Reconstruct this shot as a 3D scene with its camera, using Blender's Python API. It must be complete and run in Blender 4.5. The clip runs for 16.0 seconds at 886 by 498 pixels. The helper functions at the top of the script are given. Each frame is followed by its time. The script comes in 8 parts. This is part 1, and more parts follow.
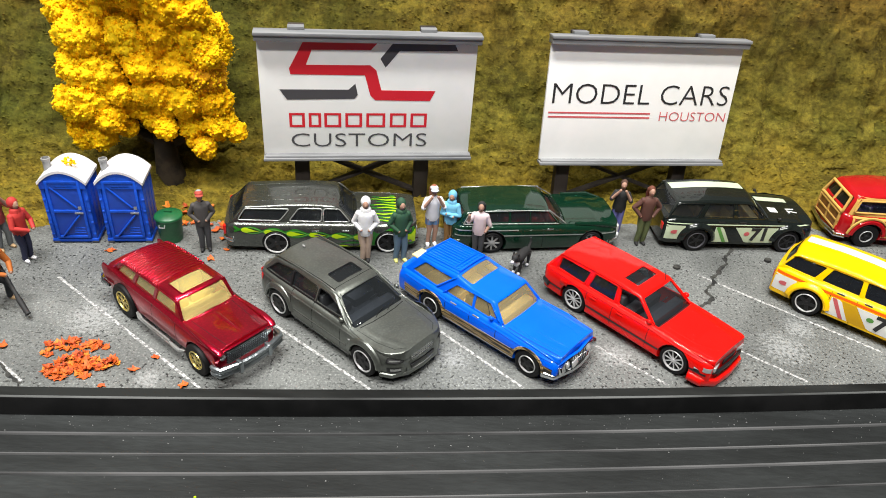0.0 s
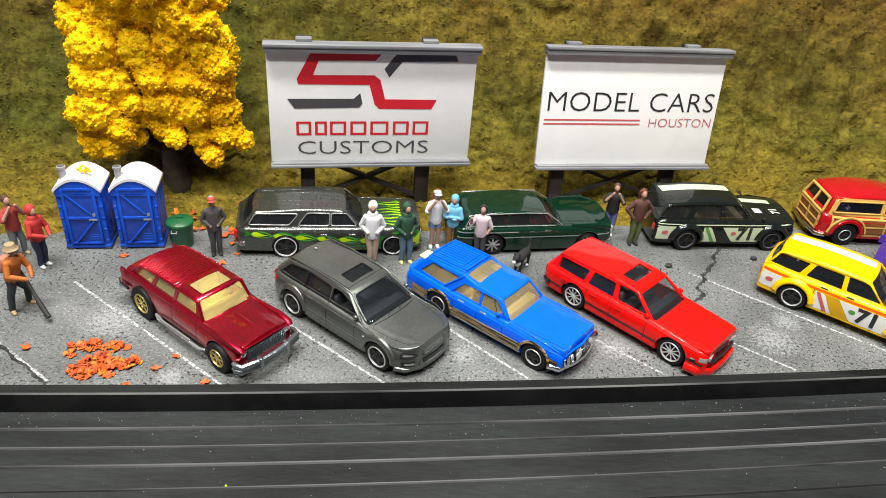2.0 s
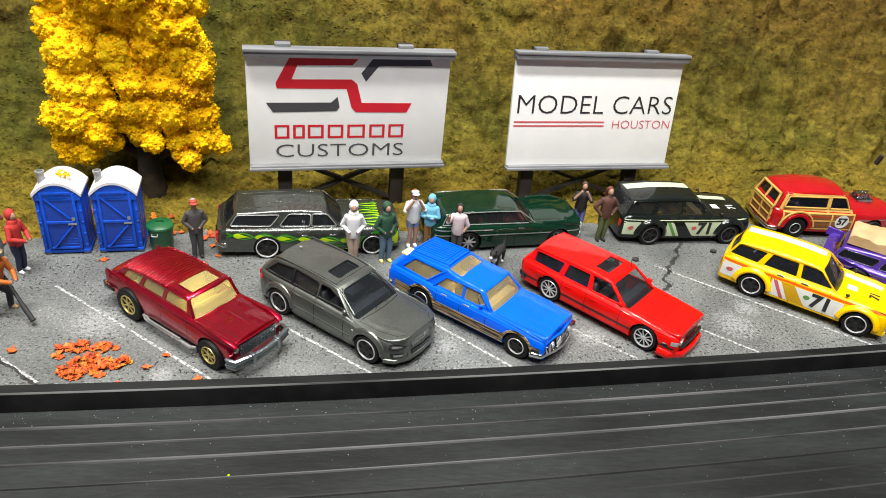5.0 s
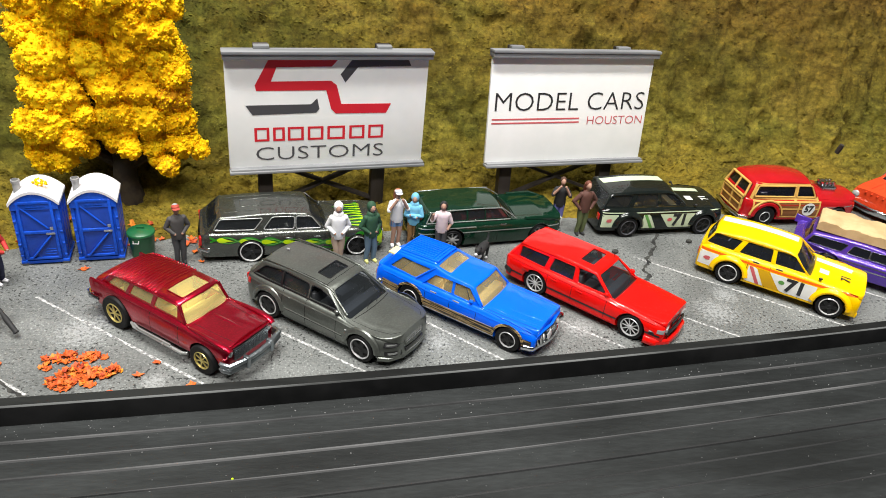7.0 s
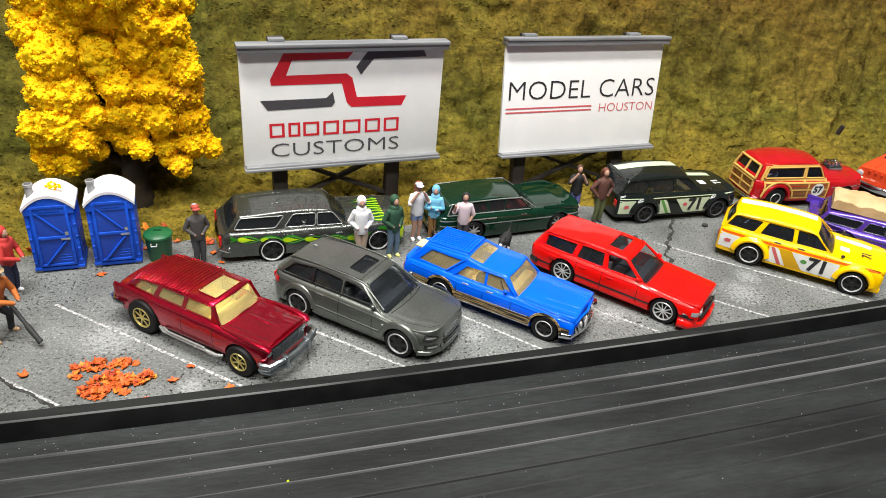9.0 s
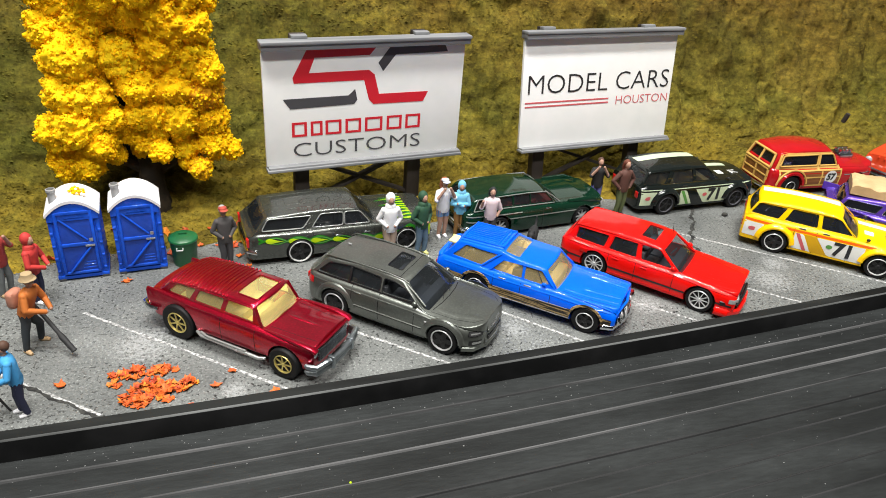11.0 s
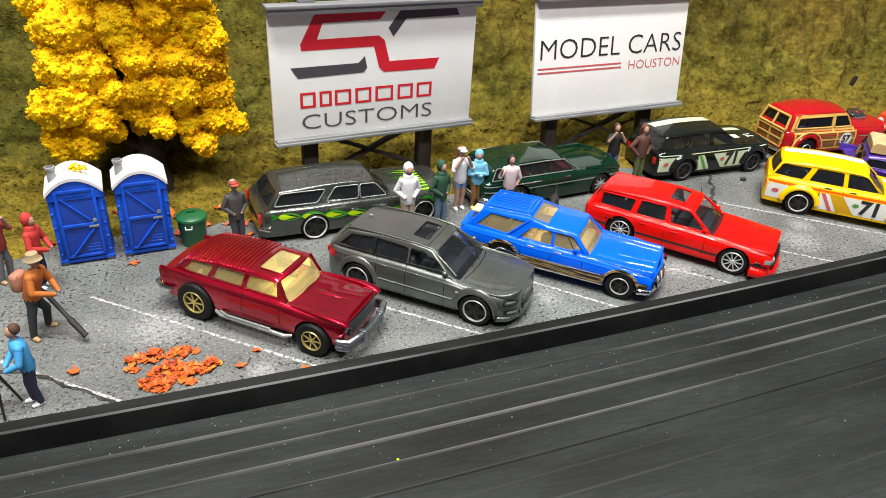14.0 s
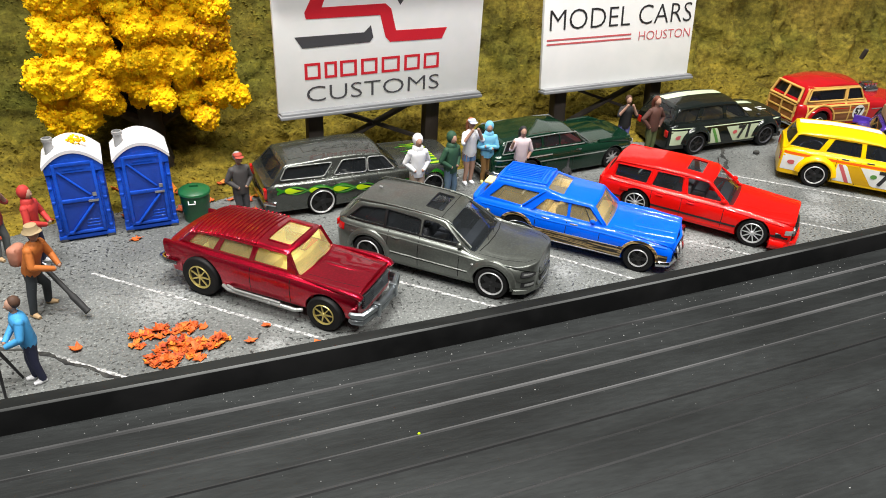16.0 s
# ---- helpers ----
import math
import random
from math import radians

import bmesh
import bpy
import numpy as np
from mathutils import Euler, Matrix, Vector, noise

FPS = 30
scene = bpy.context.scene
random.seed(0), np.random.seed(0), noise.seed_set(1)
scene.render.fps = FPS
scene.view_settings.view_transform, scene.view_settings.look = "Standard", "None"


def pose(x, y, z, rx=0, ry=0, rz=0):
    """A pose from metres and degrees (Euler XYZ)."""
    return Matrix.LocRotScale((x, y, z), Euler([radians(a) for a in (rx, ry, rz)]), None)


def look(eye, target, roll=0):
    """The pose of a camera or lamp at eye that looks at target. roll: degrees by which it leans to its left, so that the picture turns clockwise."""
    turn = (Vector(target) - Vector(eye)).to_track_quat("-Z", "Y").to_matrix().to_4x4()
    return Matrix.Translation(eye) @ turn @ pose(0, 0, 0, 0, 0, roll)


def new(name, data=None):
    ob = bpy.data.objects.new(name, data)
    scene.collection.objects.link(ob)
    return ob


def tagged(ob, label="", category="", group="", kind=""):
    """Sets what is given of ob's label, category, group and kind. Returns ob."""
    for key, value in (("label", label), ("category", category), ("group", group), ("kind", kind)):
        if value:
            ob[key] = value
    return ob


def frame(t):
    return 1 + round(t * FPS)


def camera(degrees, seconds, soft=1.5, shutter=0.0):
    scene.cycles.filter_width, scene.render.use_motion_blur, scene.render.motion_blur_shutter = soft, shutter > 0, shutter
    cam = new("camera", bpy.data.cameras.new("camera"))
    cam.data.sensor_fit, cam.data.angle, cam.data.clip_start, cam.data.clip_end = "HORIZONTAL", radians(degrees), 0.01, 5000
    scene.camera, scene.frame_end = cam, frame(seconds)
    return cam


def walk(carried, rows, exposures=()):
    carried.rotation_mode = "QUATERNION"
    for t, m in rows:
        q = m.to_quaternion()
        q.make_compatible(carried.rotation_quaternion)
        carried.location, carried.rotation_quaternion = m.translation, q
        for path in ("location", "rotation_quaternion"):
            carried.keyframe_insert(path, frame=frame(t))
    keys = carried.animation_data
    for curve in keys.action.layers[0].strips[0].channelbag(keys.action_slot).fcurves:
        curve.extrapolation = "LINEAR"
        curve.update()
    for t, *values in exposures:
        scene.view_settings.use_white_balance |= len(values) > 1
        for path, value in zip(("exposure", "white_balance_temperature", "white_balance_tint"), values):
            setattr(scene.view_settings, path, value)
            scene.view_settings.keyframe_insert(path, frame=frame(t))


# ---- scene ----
from mathutils.bvhtree import BVHTree

S = 0.01  # all places below are written in centimetres of the real diorama
cam = camera(63.1, 16.0, soft=0.95)
PATH = [
    (0, (0.24, 0.251, 15.626), (0.288, 1.913, 14.514), 4.6),
    (0.5, (0.062, -0.123, 15.677), (0.125, 1.545, 14.574), 4.7),
    (1, (-0.175, -0.455, 15.751), (-0.095, 1.216, 14.655), 4.9),
    (1.5, (-0.415, -0.703, 15.822), (-0.323, 0.972, 14.733), 4.9),
    (2, (-0.775, -0.872, 15.848), (-0.667, 0.808, 14.767), 5.0),
    (2.5, (-1.131, -0.993, 15.839), (-1.002, 0.688, 14.764), 5.3),
    (3, (-1.363, -1.14, 15.867), (-1.213, 0.542, 14.796), 5.6),
    (3.5, (-1.595, -1.319, 15.819), (-1.421, 0.365, 14.755), 5.8),
    (4, (-1.672, -1.542, 15.727), (-1.478, 0.146, 14.673), 5.9),
    (6.5, (-2.676, -2.047, 15.722), (-2.346, -0.361, 14.697), 6.4),
    (7, (-2.925, -2.034, 15.545), (-2.573, -0.351, 14.524), 6.2),
    (7.5, (-3.224, -1.932, 15.449), (-2.854, -0.254, 14.427), 6.0),
    (8, (-3.721, -1.764, 15.262), (-3.328, -0.089, 14.243), 5.8),
    (8.5, (-4.347, -1.603, 15.049), (-3.932, 0.069, 14.032), 5.7),
    (9, (-4.892, -1.486, 14.884), (-4.462, 0.184, 13.87), 5.4),
    (11.5, (-7.149, -0.716, 14.093), (-6.641, 0.945, 13.101), 4.5),
    (12, (-7.403, -0.51, 13.945), (-6.883, 1.148, 12.955), 4.3),
    (12.5, (-7.577, -0.363, 13.737), (-7.048, 1.29, 12.743), 4.2),
    (13, (-7.741, -0.238, 13.392), (-7.205, 1.411, 12.396), 3.9),
    (13.5, (-7.911, -0.084, 13.118), (-7.367, 1.561, 12.117), 3.8),
    (14, (-8.034, 0.027, 12.866), (-7.488, 1.667, 11.86), 3.6),
    (14.5, (-8.193, 0.094, 12.596), (-7.644, 1.729, 11.584), 3.5),
    (15, (-8.357, 0.201, 12.352), (-7.802, 1.828, 11.331), 3.5),
    (15.5, (-8.403, 0.324, 12.114), (-7.846, 1.95, 11.091), 3.4),
    (16, (-8.469, 0.522, 11.969), (-7.909, 2.144, 10.942), 3.4),
]
walk(cam, [(t, look(Vector(eye) * S, Vector(target) * S, roll)) for t, eye, target, roll in PATH])

# ---- light ----
scene.view_settings.exposure = 0.0
world = bpy.data.worlds.new("room_air")
scene.world = world
world.use_nodes = True
world.node_tree.nodes["Background"].inputs[0].default_value = (0.9, 0.95, 1.0, 1)
world.node_tree.nodes["Background"].inputs[1].default_value = 0.008


def ceiling_lamp(x, y, z, w, d, watts):
    data = bpy.data.lights.new("ceiling_lamp", "AREA")
    data.shape, data.size, data.size_y, data.energy, data.color = "RECTANGLE", w * S, d * S, watts, (1.0, 0.98, 0.932)
    ob = new("ceiling_lamp_light", data)
    ob.matrix_world = pose(x * S, y * S, z * S)
    return ob


for y, watts in ((30, 5.0), (0, 22.0), (-46, 14.5)):
    ceiling_lamp(-8, y, 112, 76, 9, watts)

# ---- materials ----
def nodes_of(name):
    m = bpy.data.materials.new(name)
    m.use_nodes = True
    nt = m.node_tree
    return m, nt, nt.nodes["Principled BSDF"]


def coords(nt):
    return nt.nodes.new("ShaderNodeTexCoord").outputs["Object"]


def noise_tex(nt, vec, scale, detail=4.0, rough=0.55):
    n = nt.nodes.new("ShaderNodeTexNoise")
    n.inputs["Scale"].default_value, n.inputs["Detail"].default_value, n.inputs["Roughness"].default_value = scale, detail, rough
    nt.links.new(vec, n.inputs["Vector"])
    return n.outputs["Fac"]


def ramp(nt, fac, stops):
    r = nt.nodes.new("ShaderNodeValToRGB")
    while len(r.color_ramp.elements) < len(stops):
        r.color_ramp.elements.new(0.5)
    for e, (p, c) in zip(r.color_ramp.elements, stops):
        e.position = p
        e.color = (*c, 1) if len(c) == 3 else c
    nt.links.new(fac, r.inputs["Fac"])
    return r.outputs["Color"]


def mix(nt, fac, a, b, blend="MIX"):
    n = nt.nodes.new("ShaderNodeMix")
    n.data_type, n.blend_type = "RGBA", blend
    for value, key in ((fac, 0), (a, 6), (b, 7)):
        if isinstance(value, bpy.types.NodeSocket):
            nt.links.new(value, n.inputs[key])
        elif key == 0:
            n.inputs[0].default_value = value
        else:
            n.inputs[key].default_value = (*value, 1)
    return n.outputs[2]


def bump(nt, bsdf, height, strength, distance):
    b = nt.nodes.new("ShaderNodeBump")
    b.inputs["Strength"].default_value, b.inputs["Distance"].default_value = strength, distance * S
    nt.links.new(height, b.inputs["Height"])
    nt.links.new(b.outputs["Normal"], bsdf.inputs["Normal"])
    return b


def shade(c, k):
    return tuple(min(1.0, v * k) for v in c)


def paint(name, color, rough=0.3, metal=0.0, coat=0.6, flake=0.0, grain=0.06, bumpy=0.02, edge=None):
    """Sprayed or moulded colour with slight mottling, fine dust and uneven gloss."""
    m, nt, b = nodes_of(name)
    v = coords(nt)
    big, fine = noise_tex(nt, v, 120, 3), noise_tex(nt, v, 1500 if flake else 900, 2)
    base = mix(nt, ramp(nt, big, [(0.3, (0, 0, 0)), (0.7, (1, 1, 1))]), shade(color, 1 - grain), shade(color, 1 + grain))
    if flake:
        base = mix(nt, ramp(nt, fine, [(0.45, (0, 0, 0)), (0.75, (1, 1, 1))]), base, shade(color, 1 + flake))
    dust = ramp(nt, noise_tex(nt, v, 2600, 1), [(0.74, (0, 0, 0)), (0.82, (0.15, 0.15, 0.15))])
    base = mix(nt, dust, base, (0.5, 0.5, 0.48))
    nt.links.new(base, b.inputs["Base Color"])
    b.inputs["Metallic"].default_value = metal
    b.inputs["Coat Weight"].default_value, b.inputs["Coat Roughness"].default_value = coat, 0.035
    rr = nt.nodes.new("ShaderNodeMapRange")
    rr.inputs["To Min"].default_value, rr.inputs["To Max"].default_value = rough * 0.8, rough * 1.3
    nt.links.new(big, rr.inputs["Value"])
    nt.links.new(rr.outputs[0], b.inputs["Roughness"])
    soft = bump(nt, b, noise_tex(nt, v, 500, 2), 0.25, bumpy)
    edge = (0.028 if coat >= 0.3 else 0.0) if edge is None else edge
    if edge:
        # thick paint rounds every edge
        bv = nt.nodes.new("ShaderNodeBevel")
        if metal < 0.3:
            b.inputs["Specular IOR Level"].default_value = 0.12
        bv.samples, bv.inputs["Radius"].default_value = 4, edge * S
        nt.links.new(bv.outputs[0], soft.inputs["Normal"])
        nt.links.new(bv.outputs[0], b.inputs["Coat Normal"])
    return m


def glass(name, tint, clear, rough=0.06, body_color=None):
    """A thin clear plastic window: tinted see-through with a gloss."""
    m, nt, b = nodes_of(name)
    out = nt.nodes["Material Output"]
    tr = nt.nodes.new("ShaderNodeBsdfTransparent")
    tr.inputs[0].default_value = (*tint, 1)
    gl = nt.nodes.new("ShaderNodeBsdfGlossy")
    gl.inputs["Roughness"].default_value = rough
    fr = nt.nodes.new("ShaderNodeFresnel")
    fr.inputs[0].default_value = 1.5
    v = coords(nt)
    body = nt.nodes.new("ShaderNodeMixShader")
    body.inputs[0].default_value = clear
    b.inputs["Base Color"].default_value = (*(body_color or shade(tint, 0.12)), 1)
    b.inputs["Roughness"].default_value = 0.15
    nt.links.new(b.outputs[0], body.inputs[1])
    nt.links.new(tr.outputs[0], body.inputs[2])
    top = nt.nodes.new("ShaderNodeMixShader")
    nt.links.new(fr.outputs[0], top.inputs[0])
    nt.links.new(body.outputs[0], top.inputs[1])
    nt.links.new(gl.outputs[0], top.inputs[2])
    bp = nt.nodes.new("ShaderNodeBump")
    bp.inputs["Strength"].default_value, bp.inputs["Distance"].default_value = 0.2, 0.01 * S
    nt.links.new(noise_tex(nt, v, 300, 2), bp.inputs["Height"])
    for n in (gl, fr):
        nt.links.new(bp.outputs[0], n.inputs["Normal"])
    nt.links.new(top.outputs[0], out.inputs["Surface"])
    return m


def two_tone(name, a, c, scale, lo=0.4, hi=0.6, rough=0.8, metal=0.0, fine=0.0, depth=0.03, stretch=None, detail=5):
    """Two colours that run into each other by a noise, with relief by the same noise."""
    m, nt, b = nodes_of(name)
    v = coords(nt)
    if stretch:
        mp = nt.nodes.new("ShaderNodeMapping")
        mp.inputs["Scale"].default_value = stretch
        nt.links.new(v, mp.inputs["Vector"])
        v = mp.outputs[0]
    n1 = noise_tex(nt, v, scale, detail)
    col = ramp(nt, n1, [(lo, a), (hi, c)])
    if fine:
        n2 = noise_tex(nt, v, fine, 2)
        col = mix(nt, 0.5, col, ramp(nt, n2, [(0.3, (0.55, 0.55, 0.55)), (0.7, (1.3, 1.3, 1.3))]), "MULTIPLY")
        n1 = n2
    nt.links.new(col, b.inputs["Base Color"])
    b.inputs["Roughness"].default_value, b.inputs["Metallic"].default_value = rough, metal
    bump(nt, b, n1, 0.5, depth)
    return m


def asphalt_material():
    m, nt, b = nodes_of("asphalt")
    v = coords(nt)
    base = ramp(nt, noise_tex(nt, v, 35, 6, 0.6), [(0.3, (0.084, 0.088, 0.086)), (0.5, (0.132, 0.138, 0.134)), (0.72, (0.190, 0.197, 0.191))])
    grit = ramp(nt, noise_tex(nt, v, 1300, 3, 0.7), [(0.3, (0.55, 0.55, 0.55)), (0.46, (1, 1, 1)), (0.58, (1.15, 1.15, 1.15)), (0.66, (2.4, 2.4, 2.4))])
    base = mix(nt, 0.85, base, grit, "MULTIPLY")
    # sponged dark pits
    pits = ramp(nt, noise_tex(nt, v, 880, 3, 0.6), [(0.585, (0, 0, 0)), (0.602, (1, 1, 1))])
    zone = ramp(nt, noise_tex(nt, v, 45, 3), [(0.35, (0.35, 0.35, 0.35)), (0.55, (1, 1, 1))])
    base = mix(nt, mix(nt, 1.0, pits, zone, "MULTIPLY"), base, (0.010, 0.010, 0.010))
    # dry-brushed pale spots in the middle of the stalls
    total = None
    for x, y, r in ((-10.4, 18.3, 1.7), (-4.6, 17.6, 1.2), (12.6, 18.9, 1.7), (13.5, 20.0, 1.1), (1.4, 17.4, 1.0), (6.6, 18.0, 1.1), (-7.7, 15.7, 0.8), (8.2, 21.8, 1.3)):
        d = nt.nodes.new("ShaderNodeVectorMath")
        d.operation = "DISTANCE"
        d.inputs[1].default_value = (x * S, y * S, 0)
        nt.links.new(v, d.inputs[0])
        r_ = nt.nodes.new("ShaderNodeMapRange")
        r_.inputs["From Min"].default_value, r_.inputs["From Max"].default_value = r * S, 0.1 * r * S
        nt.links.new(d.outputs["Value"], r_.inputs["Value"])
        if total is None:
            total = r_.outputs[0]
        else:
            a = nt.nodes.new("ShaderNodeMath")
            a.operation = "MAXIMUM"
            nt.links.new(total, a.inputs[0])
            nt.links.new(r_.outputs[0], a.inputs[1])
            total = a.outputs[0]
    brush = nt.nodes.new("ShaderNodeMath")
    brush.operation = "MULTIPLY"
    nt.links.new(total, brush.inputs[0])
    nt.links.new(ramp(nt, noise_tex(nt, v, 850, 4, 0.75), [(0.36, (0.1, 0.1, 0.1)), (0.62, (0.85, 0.85, 0.85))]), brush.inputs[1])
    base = mix(nt, ramp(nt, brush.outputs[0], [(0.26, (0, 0, 0)), (0.36, (0.18, 0.18, 0.18)), (0.52, (0.5, 0.5, 0.5))]), base, (0.42, 0.43, 0.43))
    nt.links.new(base, b.inputs["Base Color"])
    b.inputs["Roughness"].default_value = 0.55
    bump(nt, b, noise_tex(nt, v, 900, 4, 0.75), 0.8, 0.035)
    return m


def turf_material(name, k, relief=0.6):
    """Static grass: green, olive, straw and brown areas, browner higher up the slope."""
    m, nt, b = nodes_of(name)
    v = coords(nt)
    big = noise_tex(nt, v, 22, 6, 0.65)
    col = ramp(nt, big, [(0.30, shade((0.056, 0.054, 0.011), k)), (0.42, shade((0.106, 0.104, 0.018), k)), (0.54, shade((0.178, 0.156, 0.026), k)), (0.70, shade((0.24, 0.185, 0.036), k))])
    sep = nt.nodes.new("ShaderNodeSeparateXYZ")
    nt.links.new(v, sep.inputs[0])
    up = nt.nodes.new("ShaderNodeMapRange")
    up.inputs["From Min"].default_value, up.inputs["From Max"].default_value = 2.5 * S, 11 * S
    nt.links.new(sep.outputs["Z"], up.inputs["Value"])
    part_ = nt.nodes.new("ShaderNodeMath")
    part_.operation = "MULTIPLY"
    nt.links.new(up.outputs[0], part_.inputs[0])
    nt.links.new(ramp(nt, noise_tex(nt, v, 30, 5, 0.7), [(0.38, (0.25, 0.25, 0.25)), (0.6, (1, 1, 1))]), part_.inputs[1])
    col = mix(nt, part_.outputs[0], col, shade((0.17, 0.092, 0.016), k))
    east = nt.nodes.new("ShaderNodeMapRange")
    east.inputs["From Min"].default_value, east.inputs["From Max"].default_value = 8 * S, 24 * S
    east.inputs["To Max"].default_value = 0.95
    nt.links.new(sep.outputs["X"], east.inputs["Value"])
    soil = nt.nodes.new("ShaderNodeMath")
    soil.operation = "MULTIPLY"
    nt.links.new(east.outputs[0], soil.inputs[0])
    nt.links.new(up.outputs[0], soil.inputs[1])
    col = mix(nt, soil.outputs[0], col, shade((0.105, 0.064, 0.012), k))
    left = nt.nodes.new("ShaderNodeMapRange")
    left.inputs["From Min"].default_value, left.inputs["From Max"].default_value = 2 * S, -9 * S
    left.inputs["To Max"].default_value = 0.75
    nt.links.new(sep.outputs["X"], left.inputs["Value"])
    green = nt.nodes.new("ShaderNodeMath")
    green.operation = "MULTIPLY"
    nt.links.new(left.outputs[0], green.inputs[0])
    nt.links.new(ramp(nt, noise_tex(nt, v, 18, 4, 0.6), [(0.35, (0.3, 0.3, 0.3)), (0.6, (1, 1, 1))]), green.inputs[1])
    col = mix(nt, green.outputs[0], col, shade((0.058, 0.072, 0.012), k))
    # straw-coloured foot of the slope
    low = nt.nodes.new("ShaderNodeMapRange")
    low.inputs["From Min"].default_value, low.inputs["From Max"].default_value = 2.3 * S, 0.4 * S
    low.inputs["To Max"].default_value = 0.85
    nt.links.new(sep.outputs["Z"], low.inputs["Value"])
    straw = nt.nodes.new("ShaderNodeMath")
    straw.operation = "MULTIPLY"
    nt.links.new(low.outputs[0], straw.inputs[0])
    nt.links.new(ramp(nt, noise_tex(nt, v, 40, 4, 0.6), [(0.34, (0.35, 0.35, 0.35)), (0.55, (1, 1, 1))]), straw.inputs[1])
    col = mix(nt, straw.outputs[0], col, shade((0.235, 0.168, 0.022), k))
    fib = ramp(nt, noise_tex(nt, v, 520, 4, 0.7), [(0.3, (0.5, 0.5, 0.5)), (0.5, (0.95, 0.95, 0.95)), (0.7, (1.5, 1.45, 1.25))])
    col = mix(nt, 0.8, col, fib, "MULTIPLY")
    mp = nt.nodes.new("ShaderNodeMapping")
    mp.inputs["Scale"].default_value = (0.42, 1.0, 1.5)
    nt.links.new(v, mp.inputs["Vector"])
    clod = ramp(nt, noise_tex(nt, mp.outputs[0], 210, 5, 0.62), [(0.32, (0.50, 0.46, 0.40)), (0.44, (0.86, 0.84, 0.81)), (0.58, (1.15, 1.15, 1.1)), (0.68, (1.5, 1.4, 1.15))])
    col = mix(nt, 0.85, col, clod, "MULTIPLY")
    # ledge shade painted into the colour as wavy dark brown lines between clods
    warp = nt.nodes.new("ShaderNodeMapping")
    warp.inputs["Scale"].default_value = (0.5, 0.8, 1.1)
    warp.inputs["Rotation"].default_value = (0, radians(14), 0)
    nt.links.new(v, warp.inputs["Vector"])
    for scale, dark in ((55, 0.5), (120, 0.25)):
        line = ramp(nt, noise_tex(nt, warp.outputs[0], scale, 6, 0.62), [(0.455, (0, 0, 0)), (0.495, (1, 1, 1)), (0.505, (1, 1, 1)), (0.525, (0, 0, 0))])
        zone = ramp(nt, noise_tex(nt, v, scale * 0.9, 2), [(0.46, (0, 0, 0)), (0.60, (dark, dark, dark))])
        col = mix(nt, mix(nt, 1.0, line, zone, "MULTIPLY"), col, shade((0.030, 0.022, 0.006), k))
    oi = nt.nodes.new("ShaderNodeNewGeometry")
    col = mix(nt, 0.6, col, ramp(nt, oi.outputs["Random Per Island"], [(0, (0.78, 0.77, 0.72)), (1, (1.3, 1.26, 1.1))]), "MULTIPLY")
    nt.links.new(col, b.inputs["Base Color"])
    b.inputs["Roughness"].default_value = 0.95
    b.inputs["Specular IOR Level"].default_value = 0.15
    if relief:
        bump(nt, b, noise_tex(nt, v, 420, 6, 0.75), relief, 0.16)
    return m


def island_material(name, stops, rough=0.9, fine=500, through_light=0.0):
    """Colours that change from clump to clump."""
    m, nt, b = nodes_of(name)
    v = coords(nt)
    g = nt.nodes.new("ShaderNodeNewGeometry")
    col = ramp(nt, g.outputs["Random Per Island"], stops)
    col = mix(nt, 0.5, col, ramp(nt, noise_tex(nt, v, fine, 3, 0.7), [(0.3, (0.82, 0.72, 0.7)), (0.7, (1.1, 1.1, 1.1))]), "MULTIPLY")
    nt.links.new(col, b.inputs["Base Color"])
    b.inputs["Roughness"].default_value = rough
    b.inputs["Specular IOR Level"].default_value = 0.2
    if through_light:
        tl, mx = nt.nodes.new("ShaderNodeBsdfTranslucent"), nt.nodes.new("ShaderNodeMixShader")
        mx.inputs[0].default_value = through_light
        nt.links.new(col, tl.inputs["Color"])
        nt.links.new(b.outputs[0], mx.inputs[1])
        nt.links.new(tl.outputs[0], mx.inputs[2])
        nt.links.new(mx.outputs[0], nt.nodes["Material Output"].inputs["Surface"])
    return m


def object_material(name, stops, rough=0.7, fine=400):
    m, nt, b = nodes_of(name)
    v = coords(nt)
    g = nt.nodes.new("ShaderNodeObjectInfo")
    col = ramp(nt, g.outputs["Random"], stops)
    col = mix(nt, 0.6, col, ramp(nt, noise_tex(nt, v, fine, 3), [(0.32, (0.35, 0.22, 0.2)), (0.5, (0.9, 0.85, 0.8)), (0.68, (1.3, 1.35, 1.1))]), "MULTIPLY")
    nt.links.new(col, b.inputs["Base Color"])
    b.inputs["Roughness"].default_value = rough
    return m


ASPHALT = asphalt_material()
LINE = two_tone("road_paint", (0.15, 0.15, 0.15), (0.50, 0.50, 0.495), 900, 0.42, 0.58, 0.7, depth=0.01)
CRACK = two_tone("crack_dirt", (0.012, 0.012, 0.012), (0.05, 0.05, 0.045), 300, rough=0.95)
HILL = turf_material("hill_turf", 0.80)
TUFT = turf_material("turf_tufts", 0.92, 0)
# lengthwise pale streaks put the track's sheen into its colour
TRACK = two_tone("black_track_plastic", (0.0045, 0.0055, 0.0056), (0.022, 0.0247, 0.0252), 70, 0.33, 0.70, rough=0.6, fine=1100, depth=0.012, stretch=(0.22, 1, 1))
TRACK.node_tree.nodes["Principled BSDF"].inputs["Specular IOR Level"].default_value = 0.33
KERB = two_tone("black_kerb_plastic", (0.005, 0.0052, 0.0055), (0.011, 0.011, 0.0115), 60, rough=0.5, depth=0.004)
